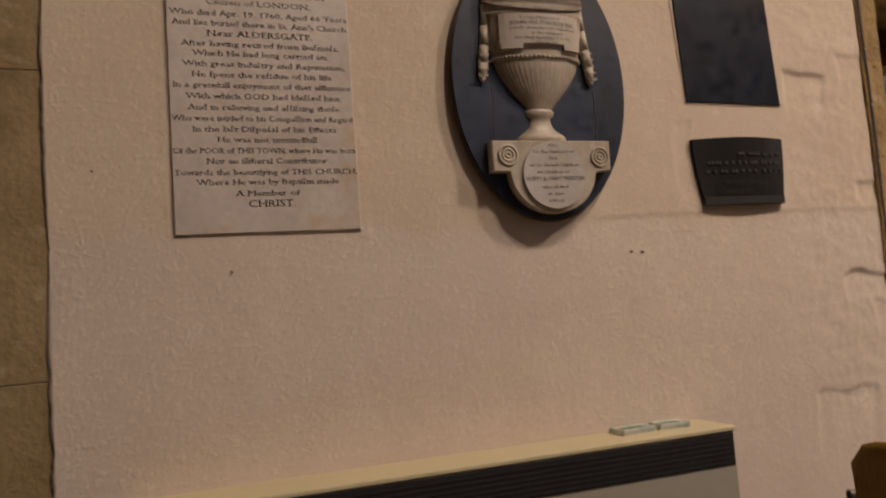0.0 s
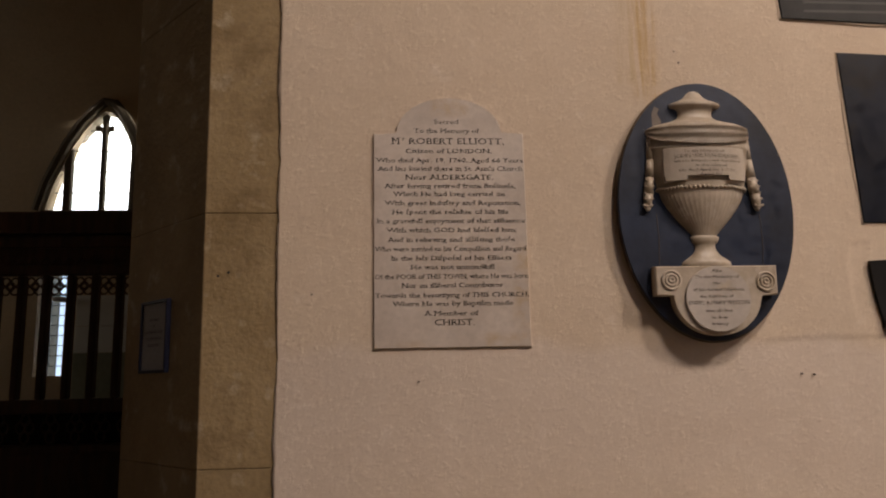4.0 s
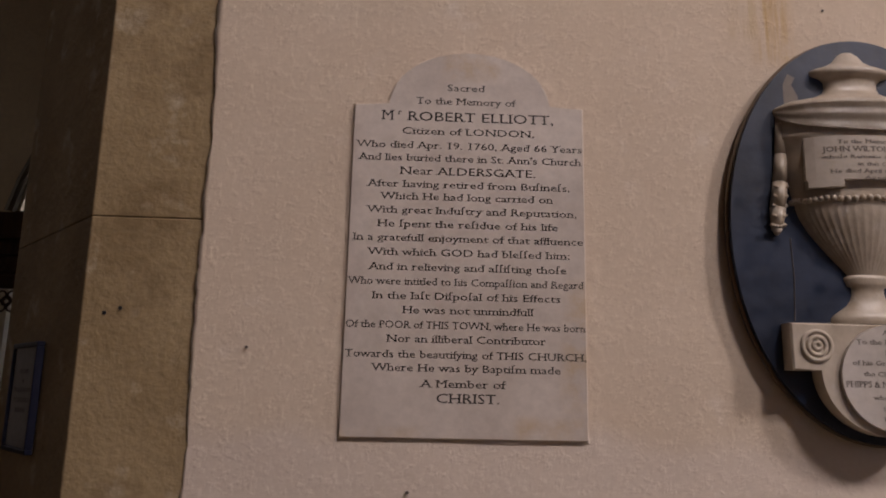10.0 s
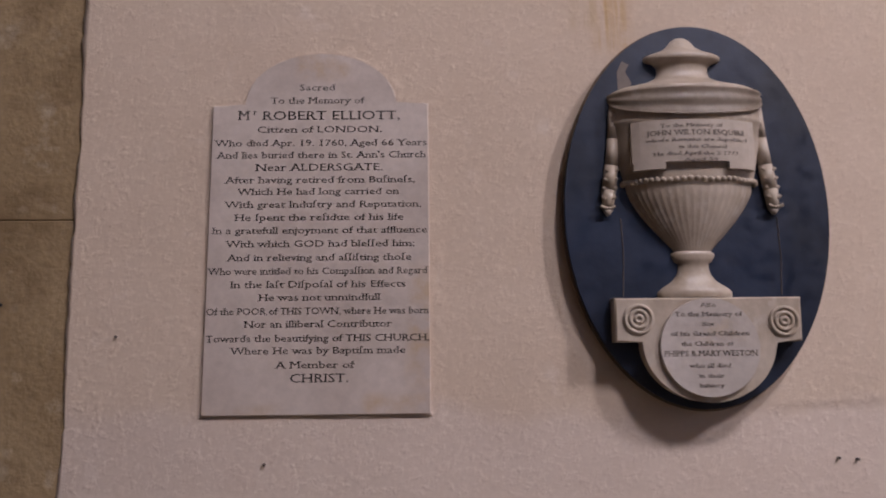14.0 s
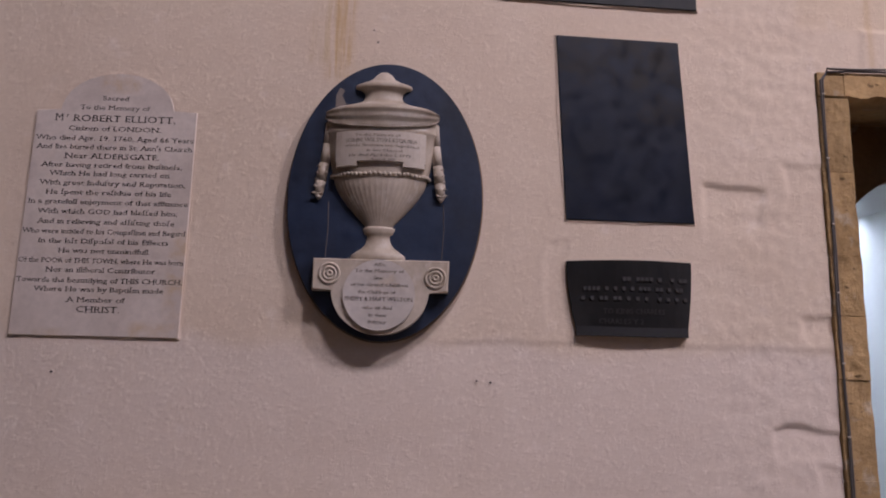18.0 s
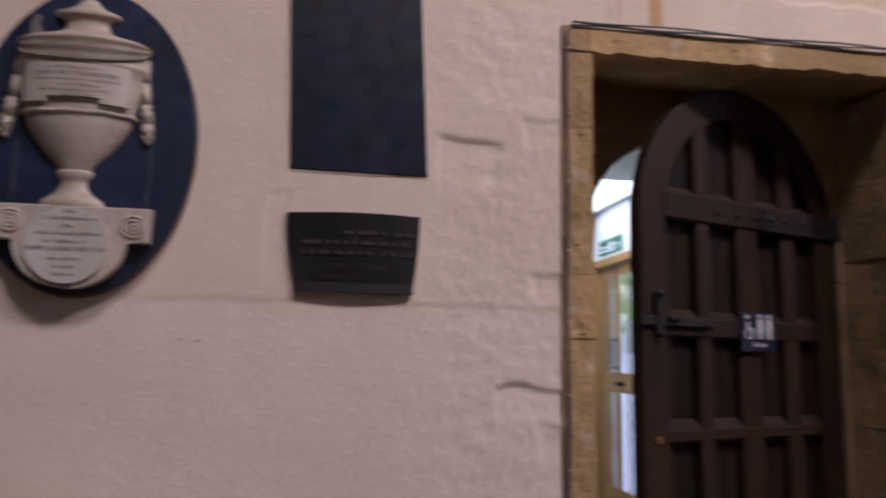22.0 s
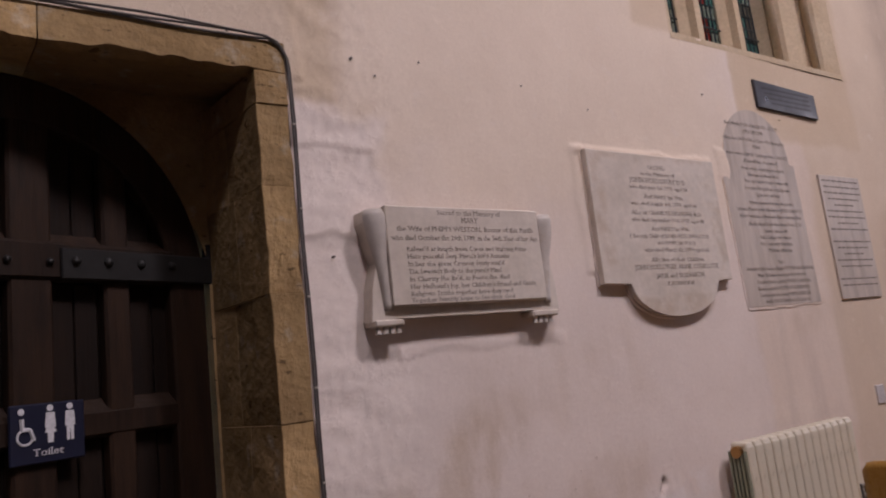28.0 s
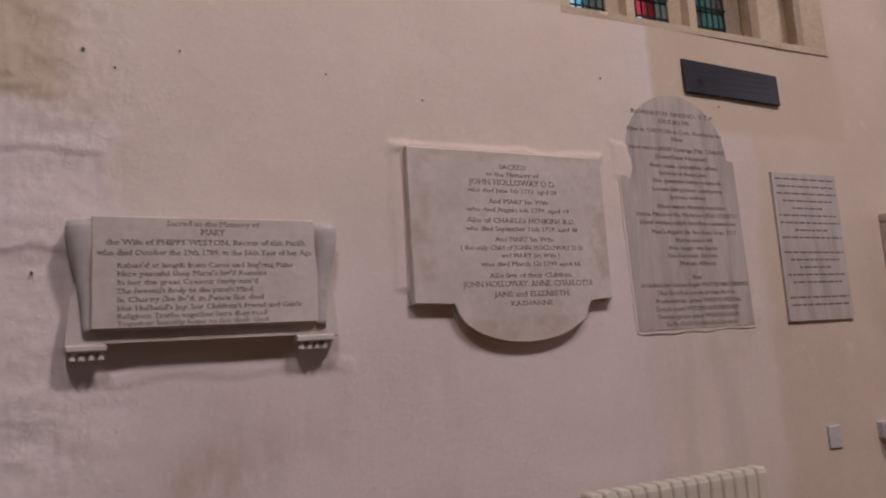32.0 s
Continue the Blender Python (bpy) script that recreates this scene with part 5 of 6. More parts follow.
# ---- memorials, from the pier to the door ----
def rounded_tablet():
    t = thing("memorial_tablet", (0, 0, 0), "white marble memorial tablet with a rounded head and black lettering", "memorial")
    outline = [(0.0, 1.53), (0.72, 1.53), (0.718, 2.545), (0.612, 2.548), *arc(0.362, 2.545, 0.25, 0.175, 4, 176, 20), (0.112, 2.542), (0.004, 2.538)]
    part("slab", plate(outline, -0.012, 0.012, bevel=0.002), M_TABLET, t)
    mortar(outline, t, -0.0035, (0.36, 2.05), 0.008, 2.0)
    rows = (("Sacred", 0.291, 0.411, 2.595), ("To the Memory of", 0.195, 0.508, 2.55), ("M", 0.086, 0.128, 2.494), ("r", 0.137, 0.15, 2.512), ("ROBERT ELLIOTT,", 0.166, 0.624, 2.494),
            ("Citizen of LONDON,", 0.154, 0.564, 2.45), ("Who died Apr. 19. 1760, Aged 66 Years", 0.011, 0.713, 2.404), ("And lies buried there in St. Ann's Church", 0.019, 0.712, 2.363),
            ("Near ALDERSGATE.", 0.148, 0.567, 2.32), ("After having retired from Buſineſs,", 0.049, 0.673, 2.279), ("Which He had long carried on", 0.09, 0.623, 2.24),
            ("With great Induſtry and Reputation,", 0.051, 0.693, 2.197), ("He ſpent the reſidue of his life", 0.085, 0.635, 2.154), ("In a gratefull enjoyment of that affluence", 0.014, 0.712, 2.111),
            ("With which GOD had bleſſed him;", 0.058, 0.67, 2.067), ("And in relieving and aſſiſting thoſe", 0.063, 0.66, 2.022), ("Who were intitled to his Compaſſion and Regard", 0.004, 0.714, 1.978),
            ("In the laſt Diſpoſal of his Effects", 0.078, 0.641, 1.935), ("He was not unmindfull", 0.169, 0.562, 1.893), ("Of the POOR of THIS TOWN, where He was born", 0.006, 0.717, 1.849),
            ("Nor an illiberal Contributor", 0.125, 0.597, 1.808), ("Towards the beautifying of THIS CHURCH,", 0.007, 0.717, 1.763), ("Where He was by Baptiſm made", 0.083, 0.64, 1.724),
            ("A Member of", 0.226, 0.481, 1.679), ("CHRIST.", 0.277, 0.46, 1.635))
    heights = {2: 0.032, 3: 0.018, 4: 0.03, 24: 0.027, 8: 0.024}
    lettering([(s, a, b, z - 0.004, heights.get(i, 0.0215)) for i, (s, a, b, z) in enumerate(rows)], -0.0126, t, M_BLACK)
    return t


rounded_tablet()


def urn_monument():
    u = thing("urn_memorial", (0, 0, 0), "carved cream stone urn on a blue painted oval board", "memorial")
    cx, cz = 1.583, 2.164
    oval = arc(cx, cz, 0.427, 0.628, 0, 356, 89)
    part("oval_board", plate(oval, -0.05, 0.012, bevel=0.006), M_BLUE, u, "deep blue painted oval board with gilt edge")
    ring = arc(cx, cz, 0.429, 0.630, 0, 360, 72)
    part("gilt_rim", tube([(x, -0.026, z) for x, z in ring], 0.007, 6), M_GILT, u)
    # the urn: a flattened turned body
    ux = 1.56
    lid = ((2.752, 0.0), (2.749, 0.018), (2.738, 0.034), (2.715, 0.052), (2.700, 0.078), (2.690, 0.108), (2.682, 0.126), (2.672, 0.129), (2.664, 0.122), (2.658, 0.100), (2.645, 0.086), (2.625, 0.084), (2.608, 0.092),
           (2.592, 0.125), (2.578, 0.175), (2.566, 0.222), (2.556, 0.243), (2.546, 0.249), (2.536, 0.248))
    body = ((2.536, 0.246), (2.50, 0.246), (2.46, 0.245), (2.455, 0.249), (2.445, 0.249), (2.44, 0.243), (2.38, 0.236), (2.32, 0.225), (2.28, 0.216), (2.25, 0.209))
    bowl = ((2.03, 0.058), (2.05, 0.074), (2.08, 0.102), (2.12, 0.137), (2.16, 0.167), (2.20, 0.190), (2.25, 0.208))
    depth = 0.42
    segs = 72

    def lathe(profile, flute=None):
        bm = bmesh.new()
        rows = []
        for z, r in profile:
            row = []
            for k in range(segs + 1):
                a = math.pi + math.pi * k / segs
                rr = r
                if flute and flute[0] < z < flute[1]:
                    e = min(1.0, (flute[1] - z) / 0.02, (z - flute[0]) / 0.02)
                    rr = r * (1 + 0.026 * e * abs(math.sin(k * math.pi / 3)))
                row.append(bm.verts.new((ux + rr * math.cos(a), -0.048 + rr * math.sin(a) * depth, z)))
            rows.append(row)
        for p, q in zip(rows, rows[1:]):
            for k in range(segs):
                try:
                    bm.faces.new((p[k], p[k + 1], q[k + 1], q[k]))
                except ValueError:
                    pass
        bmesh.ops.remove_doubles(bm, verts=bm.verts, dist=0.0002)
        return bm

    part("lid", lathe(lid), M_URN, u, smooth=True)
    part("body", lathe(body), M_URN, u, smooth=True)
    part("fluted_bowl", lathe([(2.25 - 0.0122 * k, np.interp(2.25 - 0.0122 * k, [p[0] for p in bowl], [p[1] for p in bowl])) for k in range(19)], flute=(2.03, 2.24)), M_URN, u, smooth=True)
    part("foot", lathe(((2.031, 0.058), (2.024, 0.070), (2.018, 0.071), (2.008, 0.066), (1.998, 0.062), (1.992, 0.05), (1.975, 0.05), (1.955, 0.056), (1.935, 0.072), (1.918, 0.098), (1.908, 0.112), (1.900, 0.118), (1.890, 0.12), (1.882, 0.116))), M_URN, u, smooth=True)
    bead = None
    for k in range(31):
        a = math.pi + math.pi * (k + 0.5) / 31
        at = (ux + 0.214 * math.cos(a), -0.048 + 0.214 * math.sin(a) * depth, 2.250 + 0.002 * math.sin(k))
        if bead is None:
            bead = part("bead", ball(bmesh.new(), (0, 0, 0), 0.0095, 10, 6), M_URN, u, smooth=True)
            bead.location = at
        else:
            share("bead", bead.data, u, pose(*at))
    # drapery: cloth gathered under the lid in soft folds, and a fall at each side
    cloth = bmesh.new()
    rows = []
    for j in range(13):
        v = j / 12
        row = []
        for k in range(41):
            f = k / 40
            a = math.pi + math.pi * f
            low = 2.541 - 0.088 * math.sin(math.pi * f) ** 0.75
            fold = 0.0050 * math.sin(v * 13 + 2.0 * math.sin(math.pi * f)) * math.sin(math.pi * f) + 0.002 * noise.noise((f * 14, v * 5, 0))
            r = 0.2535 + 0.010 * math.sin(math.pi * f) * v + 1.4 * fold
            row.append(cloth.verts.new((ux + r * math.cos(a), -0.050 + r * math.sin(a) * depth, 2.548 + (low - 2.548) * v)))
        rows.append(row)
    for p, q in zip(rows, rows[1:]):
        for k in range(40):
            cloth.faces.new((p[k], p[k + 1], q[k + 1], q[k]))
    bmesh.ops.solidify(cloth, geom=cloth.faces[:], thickness=0.006)
    part("swag", cloth, M_URN, u, "carved cloth swag in soft folds", smooth=True)
    for sgn in (-1, 1):
        b = bmesh.new()
        pts = [(ux + sgn * 0.240, 2.50, 0.012), (ux + sgn * 0.242, 2.40, 0.018), (ux + sgn * 0.250, 2.31, 0.022), (ux + sgn * 0.262, 2.23, 0.024), (ux + sgn * 0.268, 2.165, 0.017), (ux + sgn * 0.269, 2.148, 0.006)]
        for (xa, za, ra), (xb, zb, rb) in zip(pts, pts[1:]):
            rod(b, (xa, -0.06, za), (xb, -0.06, zb), ra, 10, rb)
        part("drapery_fall", b, M_URN, u, smooth=True)
        for k in range(5):
            f = bmesh.new()
            z = 2.30 - 0.03 * k
            for p, q in zip(arc(ux + sgn * (0.254 + 0.004 * k), z, 0.022, 0.010, 190, 350, 6), arc(ux + sgn * (0.254 + 0.004 * k), z, 0.022, 0.010, 190, 350, 6)[1:]):
                rod(f, (p[0], -0.074, p[1]), (q[0], -0.074, q[1]), 0.0055, 6)
            part("drapery_fold", f, M_URN, u, smooth=True)
    # plate on the body
    bm = bmesh.new()
    n = 16
    for z_lo, z_hi, xa, xb in ((2.302, 2.437, -0.196, 0.196), (2.280, 2.302, -0.192, -0.10), (2.280, 2.302, 0.10, 0.192)):
        cols = []
        for k in range(n + 1):
            x = xa + (xb - xa) * k / n
            cols.append([bm.verts.new((ux + x, -0.048 - math.sqrt(0.243 ** 2 - x * x) * depth - d, z)) for d, z in ((0.006, z_lo), (0.006, z_hi), (-0.03, z_hi), (-0.03, z_lo))])
        for p, q in zip(cols, cols[1:]):
            for k in range(4):
                bm.faces.new((p[k], p[(k + 1) % 4], q[(k + 1) % 4], q[k]))
        bm.faces.new(cols[0])
        bm.faces.new(cols[-1])
    tab = part("name_plate", bm, M_PLATE, u, "curved cream inscription plate")
    lettering([("To the Memory of", 1.449, 1.646, 2.412, 0.012), ("JOHN WILTON ESQUIRE", 1.407, 1.718, 2.387, 0.016), ("whoſe Remains are depoſited", 1.402, 1.727, 2.366, 0.011),
               ("in this Chancel", 1.499, 1.656, 2.343, 0.011), ("He died April the 2 1777", 1.423, 1.693, 2.321, 0.012), ("Aged 59", 1.513, 1.623, 2.302, 0.010)], 0, tab, M_LETTER_GREY)
    for ob in tab.children:
        for v in ob.data.vertices:
            v.co.y = -0.048 - math.sqrt(max(0.0, 0.243 ** 2 - (v.co.x - ux) ** 2)) * depth - 0.0072
    # pedestal with two roundels, and the round tablet
    part("pedestal", plate(((1.29, 1.88), (1.29, 1.745), (1.372, 1.745), *arc(1.578, 1.745, 0.206, 0.185, 180, 360, 24), (1.866, 1.745), (1.87, 1.88)), -0.105, -0.045, bevel=0.005), M_URN, u)
    for x, z in ((1.362, 1.815), (1.812, 1.805)):
        for k, r in enumerate((0.042, 0.026, 0.010)):
            ringp = arc(x, z, r, r, 0, 360, 24)
            part("roundel_ring", tube([(a, -0.107, b) for a, b in ringp], 0.0065, 6), M_URN, u, smooth=True)
    disc = part("round_tablet", plate(arc(1.575, 1.727, 0.152, 0.150, 0, 354, 59), -0.118, -0.1, bevel=0.003), M_MARBLE, u, "round white inscription tablet")
    lettering([("Alſo", 1.547, 1.599, 1.849, 0.013), ("To the Memory of", 1.471, 1.679, 1.821, 0.014), ("Six", 1.552, 1.594, 1.792, 0.012), ("of his Grand Children", 1.455, 1.698, 1.762, 0.013),
               ("the Children of", 1.485, 1.646, 1.731, 0.013), ("PHIPPS & MARY WESTON", 1.430, 1.719, 1.70, 0.017), ("who all died", 1.505, 1.635, 1.665, 0.013), ("in their", 1.533, 1.612, 1.635, 0.012),
               ("Infancy", 1.532, 1.612, 1.606, 0.012)], -0.1188, disc, M_LETTER_GREY)
    for x in (1.335, 1.84):
        part("crack", tube([(x, -0.0505, 2.14), (x + 0.004, -0.0505, 2.02), (x - 0.003, -0.0505, 1.89)], 0.002, 4), M_LETTER_GREY, u)
    chip = bmesh.new()
    vs = [chip.verts.new((x, -0.0506, z)) for x, z in ((1.345, 2.545), (1.392, 2.545), (1.39, 2.60), (1.372, 2.635), (1.385, 2.66), (1.362, 2.672), (1.345, 2.635))]
    chip.faces.new(vs)
    part("bare_patch", chip, M_LETTER_FADED, u)
    return u


urn_monument()


def slate(name, label, outline, y, material, lines=()):
    t = thing(name, (0, 0, 0), label, "memorial")
    part("slab", plate(outline, y, 0.015, bevel=0.003), material, t)
    mortar(outline, t, y + 0.007, (sum(p[0] for p in outline) / 4, sum(p[1] for p in outline) / 4), 0.010, 5.0)
    bars(lines, y, t, M_LETTER_SLATE, 0.014)
    return t


slate("slate_tablet", "dark upright slate tablet on the plaster", ((2.39, 2.10), (2.97, 2.095), (2.925, 2.965), (2.352, 2.985)), -0.012, M_SLATE)
slate("slate_tablet", "long narrow worn dark stone tablet above the slates", ((2.08, 3.165), (3.02, 3.13), (3.015, 3.37), (2.06, 3.41)), -0.014, M_SLATE_BROWN,
      [(2.2, 2.9, 3.2 + 0.05 * k) for k in range(4)])


def curved_slate():
    """A plate that bellies outward and narrows to its foot."""
    t = thing("slate_tablet", (0, 0, 0), "small dark bowed tablet with worn lettering", "memorial")
    bm = bmesh.new()
    rows = []
    n, m = 16, 8
    for j in range(m + 1):
        v = j / m
        inset = 0.045 * (1 - v) ** 1.8
        rows.append([bm.verts.new((2.39 + inset + (0.552 - inset * 1.6) * i / n, -0.02 - 0.05 * math.sin(math.pi * i / n) * (0.15 + 0.85 * v), 1.590 + 0.320 * v + 0.004 * i / n)) for i in range(n + 1)])
    back = [[bm.verts.new((p.co.x, 0.012, p.co.z)) for p in row] for row in rows]
    for g in (rows, back):
        for p, q in zip(g, g[1:]):
            for i in range(n):
                bm.faces.new((p[i], p[i + 1], q[i + 1], q[i]))
    for j in range(m):
        for i in (0, n):
            bm.faces.new((rows[j][i], rows[j + 1][i], back[j + 1][i], back[j][i]))
    for j in (0, m):
        for i in range(n):
            bm.faces.new((rows[j][i], rows[j][i + 1], back[j][i + 1], back[j][i]))
    part("plate", bm, M_SLATE_BROWN, t)
    foot = bmesh.new()
    cols = []
    for i in range(n + 1):
        f = i / n
        x, y = 2.43 + 0.487 * f, -0.026 - 0.014 * math.sin(math.pi * f)
        cols.append([foot.verts.new(c) for c in ((x, y, 1.584), (x, y, 1.622 + 0.006 * abs(f - 0.5)), (x, 0.01, 1.622), (x, 0.01, 1.584))])
    for p, q in zip(cols, cols[1:]):
        for k in range(4):
            foot.faces.new((p[k], p[(k + 1) % 4], q[(k + 1) % 4], q[k]))
    foot.faces.new(cols[0])
    foot.faces.new(cols[-1])
    part("foot_strip", foot, M_GRILLE, t, "black foot strip")
    lettering([("TO KING CHARLES", 2.544, 2.813, 1.681, 0.021), ("CHARLES Y 2", 2.525, 2.72, 1.637, 0.021)], 0, t, M_LETTER_SLATE)
    for ob in t.children:
        if ob.name.startswith("inscription_word"):
            for v in ob.data.vertices:
                g = (v.co.z - 1.59) / 0.32
                v.co.y = -0.0222 - 0.05 * math.sin(math.pi * (v.co.x - 2.39) / 0.552) * (0.15 + 0.85 * g)
    for k in (2, 3, 4):
        a, b = (2.46, 2.90) if k % 2 else (2.45, 2.92)
        for i in range(24):
            x = a + (b - a) * i / 24
            s = (x - 2.39) / 0.552
            yy = -0.0215 - 0.05 * math.sin(math.pi * s) * (0.325 + 0.112 * k)
            if noise.noise((x * 40, k, 0)) > -0.05 and not (k == 4 and x < 2.62):
                part("worn_letter", boxes((x, yy - 0.003, 1.655 + 0.042 * k, x + (b - a) / 24 - 0.005, yy, 1.671 + 0.042 * k)), M_LETTER_SLATE, t)
    return t


curved_slate()


# ---- memorials past the door ----
def scrolled_tablet():
    t = thing("memorial_tablet", (0, 0, 0), "warm grey marble tablet on a scrolled backing with small feet", "memorial")
    left = [(5.70, 1.735), (5.715, 1.86), (5.745, 1.96), (5.72, 2.06), (5.70, 2.12), (5.705, 2.165)]
    right = [(6.66, 1.735), (6.655, 1.86), (6.63, 1.96), (6.655, 2.06), (6.67, 2.12), (6.665, 2.165)]
    part("backing", plate([*left, *reversed(right), (6.62, 1.735), (6.60, 1.748), (5.78, 1.748), (5.76, 1.735)], -0.070, 0.012, bevel=0.004), M_MARBLE_WARM, t)
    for edge, sgn in ((5.70, 1), (6.668, -1)):
        b = bmesh.new()
        rings = []
        for k in range(17):
            v = k / 16
            z = 1.775 + 0.395 * v
            r = float(np.interp(v, (0, 0.2, 0.5, 0.78, 0.95, 1.0), (0.020, 0.022, 0.028, 0.046, 0.048, 0.040)))
            c = edge + sgn * float(np.interp(v, (0, 0.3, 0.7, 1.0), (0.078, 0.07, 0.055, 0.048)))
            rings.append([b.verts.new((c + r * math.cos(a), -0.068 + 0.9 * r * math.sin(a), z)) for a in [math.pi + math.pi * i / 12 for i in range(13)]])
        for p, q in zip(rings, rings[1:]):
            for i in range(12):
                b.faces.new((p[i], p[i + 1], q[i + 1], q[i]))
        b.faces.new(rings[0])
        b.faces.new(rings[-1])
        part("side_console", b, M_MARBLE, t, smooth=True)
    part("top_panel", boxes((5.785, -0.10, 1.79, 6.57, -0.06, 2.185), bevel=0.004), M_MARBLE_WARM, t)
    part("back_step", boxes((5.772, -0.082, 1.785, 6.583, -0.06, 2.178), bevel=0.003), M_MARBLE_WARM, t)
    for x in (5.705, 6.49):
        foot = part("foot", boxes((x, -0.085, 1.716, x + (0.13 if x < 6 else 0.15), 0.01, 1.742), bevel=0.006), M_MARBLE_WARM, t)
        for k in range(4):
            part("gutta", rod(bmesh.new(), (x + 0.022 + 0.03 * k, -0.062, 1.69), (x + 0.022 + 0.03 * k, -0.062, 1.717), 0.0125, 10, 0.008), M_MARBLE, foot)
    lettering([("Sacred to the Memory of", 6.03, 6.36, 2.152, 0.02), ("MARY", 6.145, 6.235, 2.12, 0.022), ("the Wife of PHIPPS WESTON, Rector of this Pariſh", 5.83, 6.535, 2.083, 0.02),
               ("who died October the 29th 1789, in the 56th Year of her Age", 5.80, 6.555, 2.046, 0.02), ("Releas'd at length from Cares and ling'ring Pains", 5.865, 6.48, 2.002, 0.018),
               ("Here peaceful ſleep Maria's lov'd Remains", 5.865, 6.38, 1.972, 0.018), ("In her the great Creator ſtudy mix'd", 5.865, 6.35, 1.942, 0.018), ("The ſweeteſt Body to the pureſt Mind", 5.865, 6.33, 1.912, 0.018),
               ("In Charity ſhe liv'd, in Peace ſhe died", 5.865, 6.37, 1.882, 0.018), ("Her Huſband's Joy, her Children's Friend and Guide", 5.865, 6.51, 1.852, 0.018),
               ("Religious Truths together here they read", 5.865, 6.38, 1.824, 0.018), ("Together humbly hope to ſee their God.", 5.865, 6.39, 1.80, 0.016)], -0.1007, t, M_LETTER_FADED)
    return t


scrolled_tablet()


def apron_tablet():
    t = thing("memorial_tablet", (0, 0, 0), "pale grey marble tablet with a rounded apron and cut lettering", "memorial")
    out = [(7.0, 1.85), (7.19, 1.85), *arc(7.54, 1.85, 0.35, 0.18, 180, 360, 24)[1:-1], (7.89, 1.85), (8.02, 1.85), (8.02, 2.53), (7.0, 2.53)]
    part("slab", plate(out, -0.045, 0.012, bevel=0.004), M_MARBLE_WARM, t)
    mortar(out, t, -0.014, (7.51, 2.15), 0.012, 8.0)
    lettering([("SACRED", 7.45, 7.59, 2.45, 0.022), ("to the Memory of", 7.38, 7.66, 2.415, 0.02), ("JOHN HOLLOWAY D D", 7.29, 7.74, 2.375, 0.026), ("who died June 1th 1773. aged 58", 7.28, 7.75, 2.34, 0.019),
               ("And MARY his Wife", 7.38, 7.70, 2.29, 0.02), ("who died Auguſt 6th 1779. aged 69", 7.27, 7.81, 2.252, 0.019), ("Alſo of CHARLES HOSKINS B.D.", 7.265, 7.84, 2.202, 0.022),
               ("who died September 11th 1757. aged 48", 7.26, 7.85, 2.165, 0.02), ("And MARY his Wife", 7.40, 7.71, 2.118, 0.02), ("( the only Child of JOHN HOLLOWAY D D", 7.23, 7.87, 2.08, 0.02),
               ("and MARY his Wife )", 7.43, 7.74, 2.045, 0.019), ("who died March 1ſt 1799 aged 65", 7.32, 7.85, 2.006, 0.02), ("Alſo five of their Children.", 7.36, 7.80, 1.955, 0.02),
               ("JOHN HOLLOWAY. ANNE. CHARLOTTE", 7.23, 7.91, 1.915, 0.025), ("JANE and ELIZABETH.", 7.38, 7.78, 1.87, 0.023), ("KATHARINE", 7.46, 7.68, 1.83, 0.02)], -0.0457, t, M_LETTER_FADED)
    return t


apron_tablet()


def arched_tablet():
    t = thing("memorial_tablet", (0, 0, 0), "streaked grey marble tablet with an arched head, flush in the plaster", "memorial")
    out = [(8.19, 1.685), (8.965, 1.69), (8.945, 2.575), (8.895, 2.578), *arc(8.555, 2.58, 0.34, 0.335, 2, 178, 24), (8.215, 2.585), (8.165, 2.585)]
    part("slab", plate(out, -0.006, 0.014, bevel=0.002), M_MARBLE_STREAK, t)
    mortar(out, t, -0.0035, (8.56, 2.2), 0.014, 4.0)
    rows = (("ROBERTUS FREIND. S.T.P.", 8.27, 8.84, 2.80), ("GULIELMI", 8.45, 8.66, 2.757), ("Filius de CROTON in Com. Northampton", 8.235, 8.88, 2.705), ("Filius", 8.52, 8.60, 2.665),
            ("Inter vivens JANE Conjuge Filia CAROLI", 8.235, 8.885, 2.61), ("(Gueriſſima Nomina!)", 8.40, 8.76, 2.567), ("Fuer etiam conjugibus celatis", 8.36, 8.82, 2.52), ("Ettomen et Arenas ſuas", 8.42, 8.74, 2.48),
            ("Hoc quemque minus commodis", 8.37, 8.84, 2.44), ("Locum ſibi pariter contiguum", 8.36, 8.84, 2.395), ("ſperare audent", 8.47, 8.72, 2.355), ("Quem tamen ultimum depreciari", 8.38, 8.85, 2.305),
            ("Divina Miſericordia, Mediatore JESU CHRISTO", 8.245, 8.93, 2.262), ("Haud veniam culpis humilime annuendam", 8.26, 8.91, 2.22), ("Menſe Auguſti die 9no Anno Dom. 1751", 8.33, 8.90, 2.172), ("Natus annos 84", 8.48, 8.73, 2.13),
            ("Nec longe vita laetio", 8.43, 8.76, 2.09), ("Nec ſenectutis deſiderio", 8.42, 8.76, 2.05), ("Multum Afflictus", 8.49, 8.74, 2.01), ("Erat", 8.57, 8.63, 1.94),
            ("Archididaſcalus Scholae Regiae WESTMONASTERIENSIS", 8.225, 8.945, 1.90), ("Huic Eccleſiae non ita pridem Rector,", 8.33, 8.85, 1.86), ("Praebendarius, primo WINDSORIENSIS.", 8.31, 8.89, 1.82),
            ("Deinde etiam WESTMONASTERIENSIS.", 8.31, 8.87, 1.78), ("Demum quoque primo WINDSORIENSIS", 8.32, 8.86, 1.742), ("Aedis Chriſti Oxonienſis Canonicus", 8.36, 8.84, 1.705))
    lettering([(s, a, b, z, 0.021) for s, a, b, z in rows], -0.0066, t, M_LETTER_GREY)
    return t


arched_tablet()


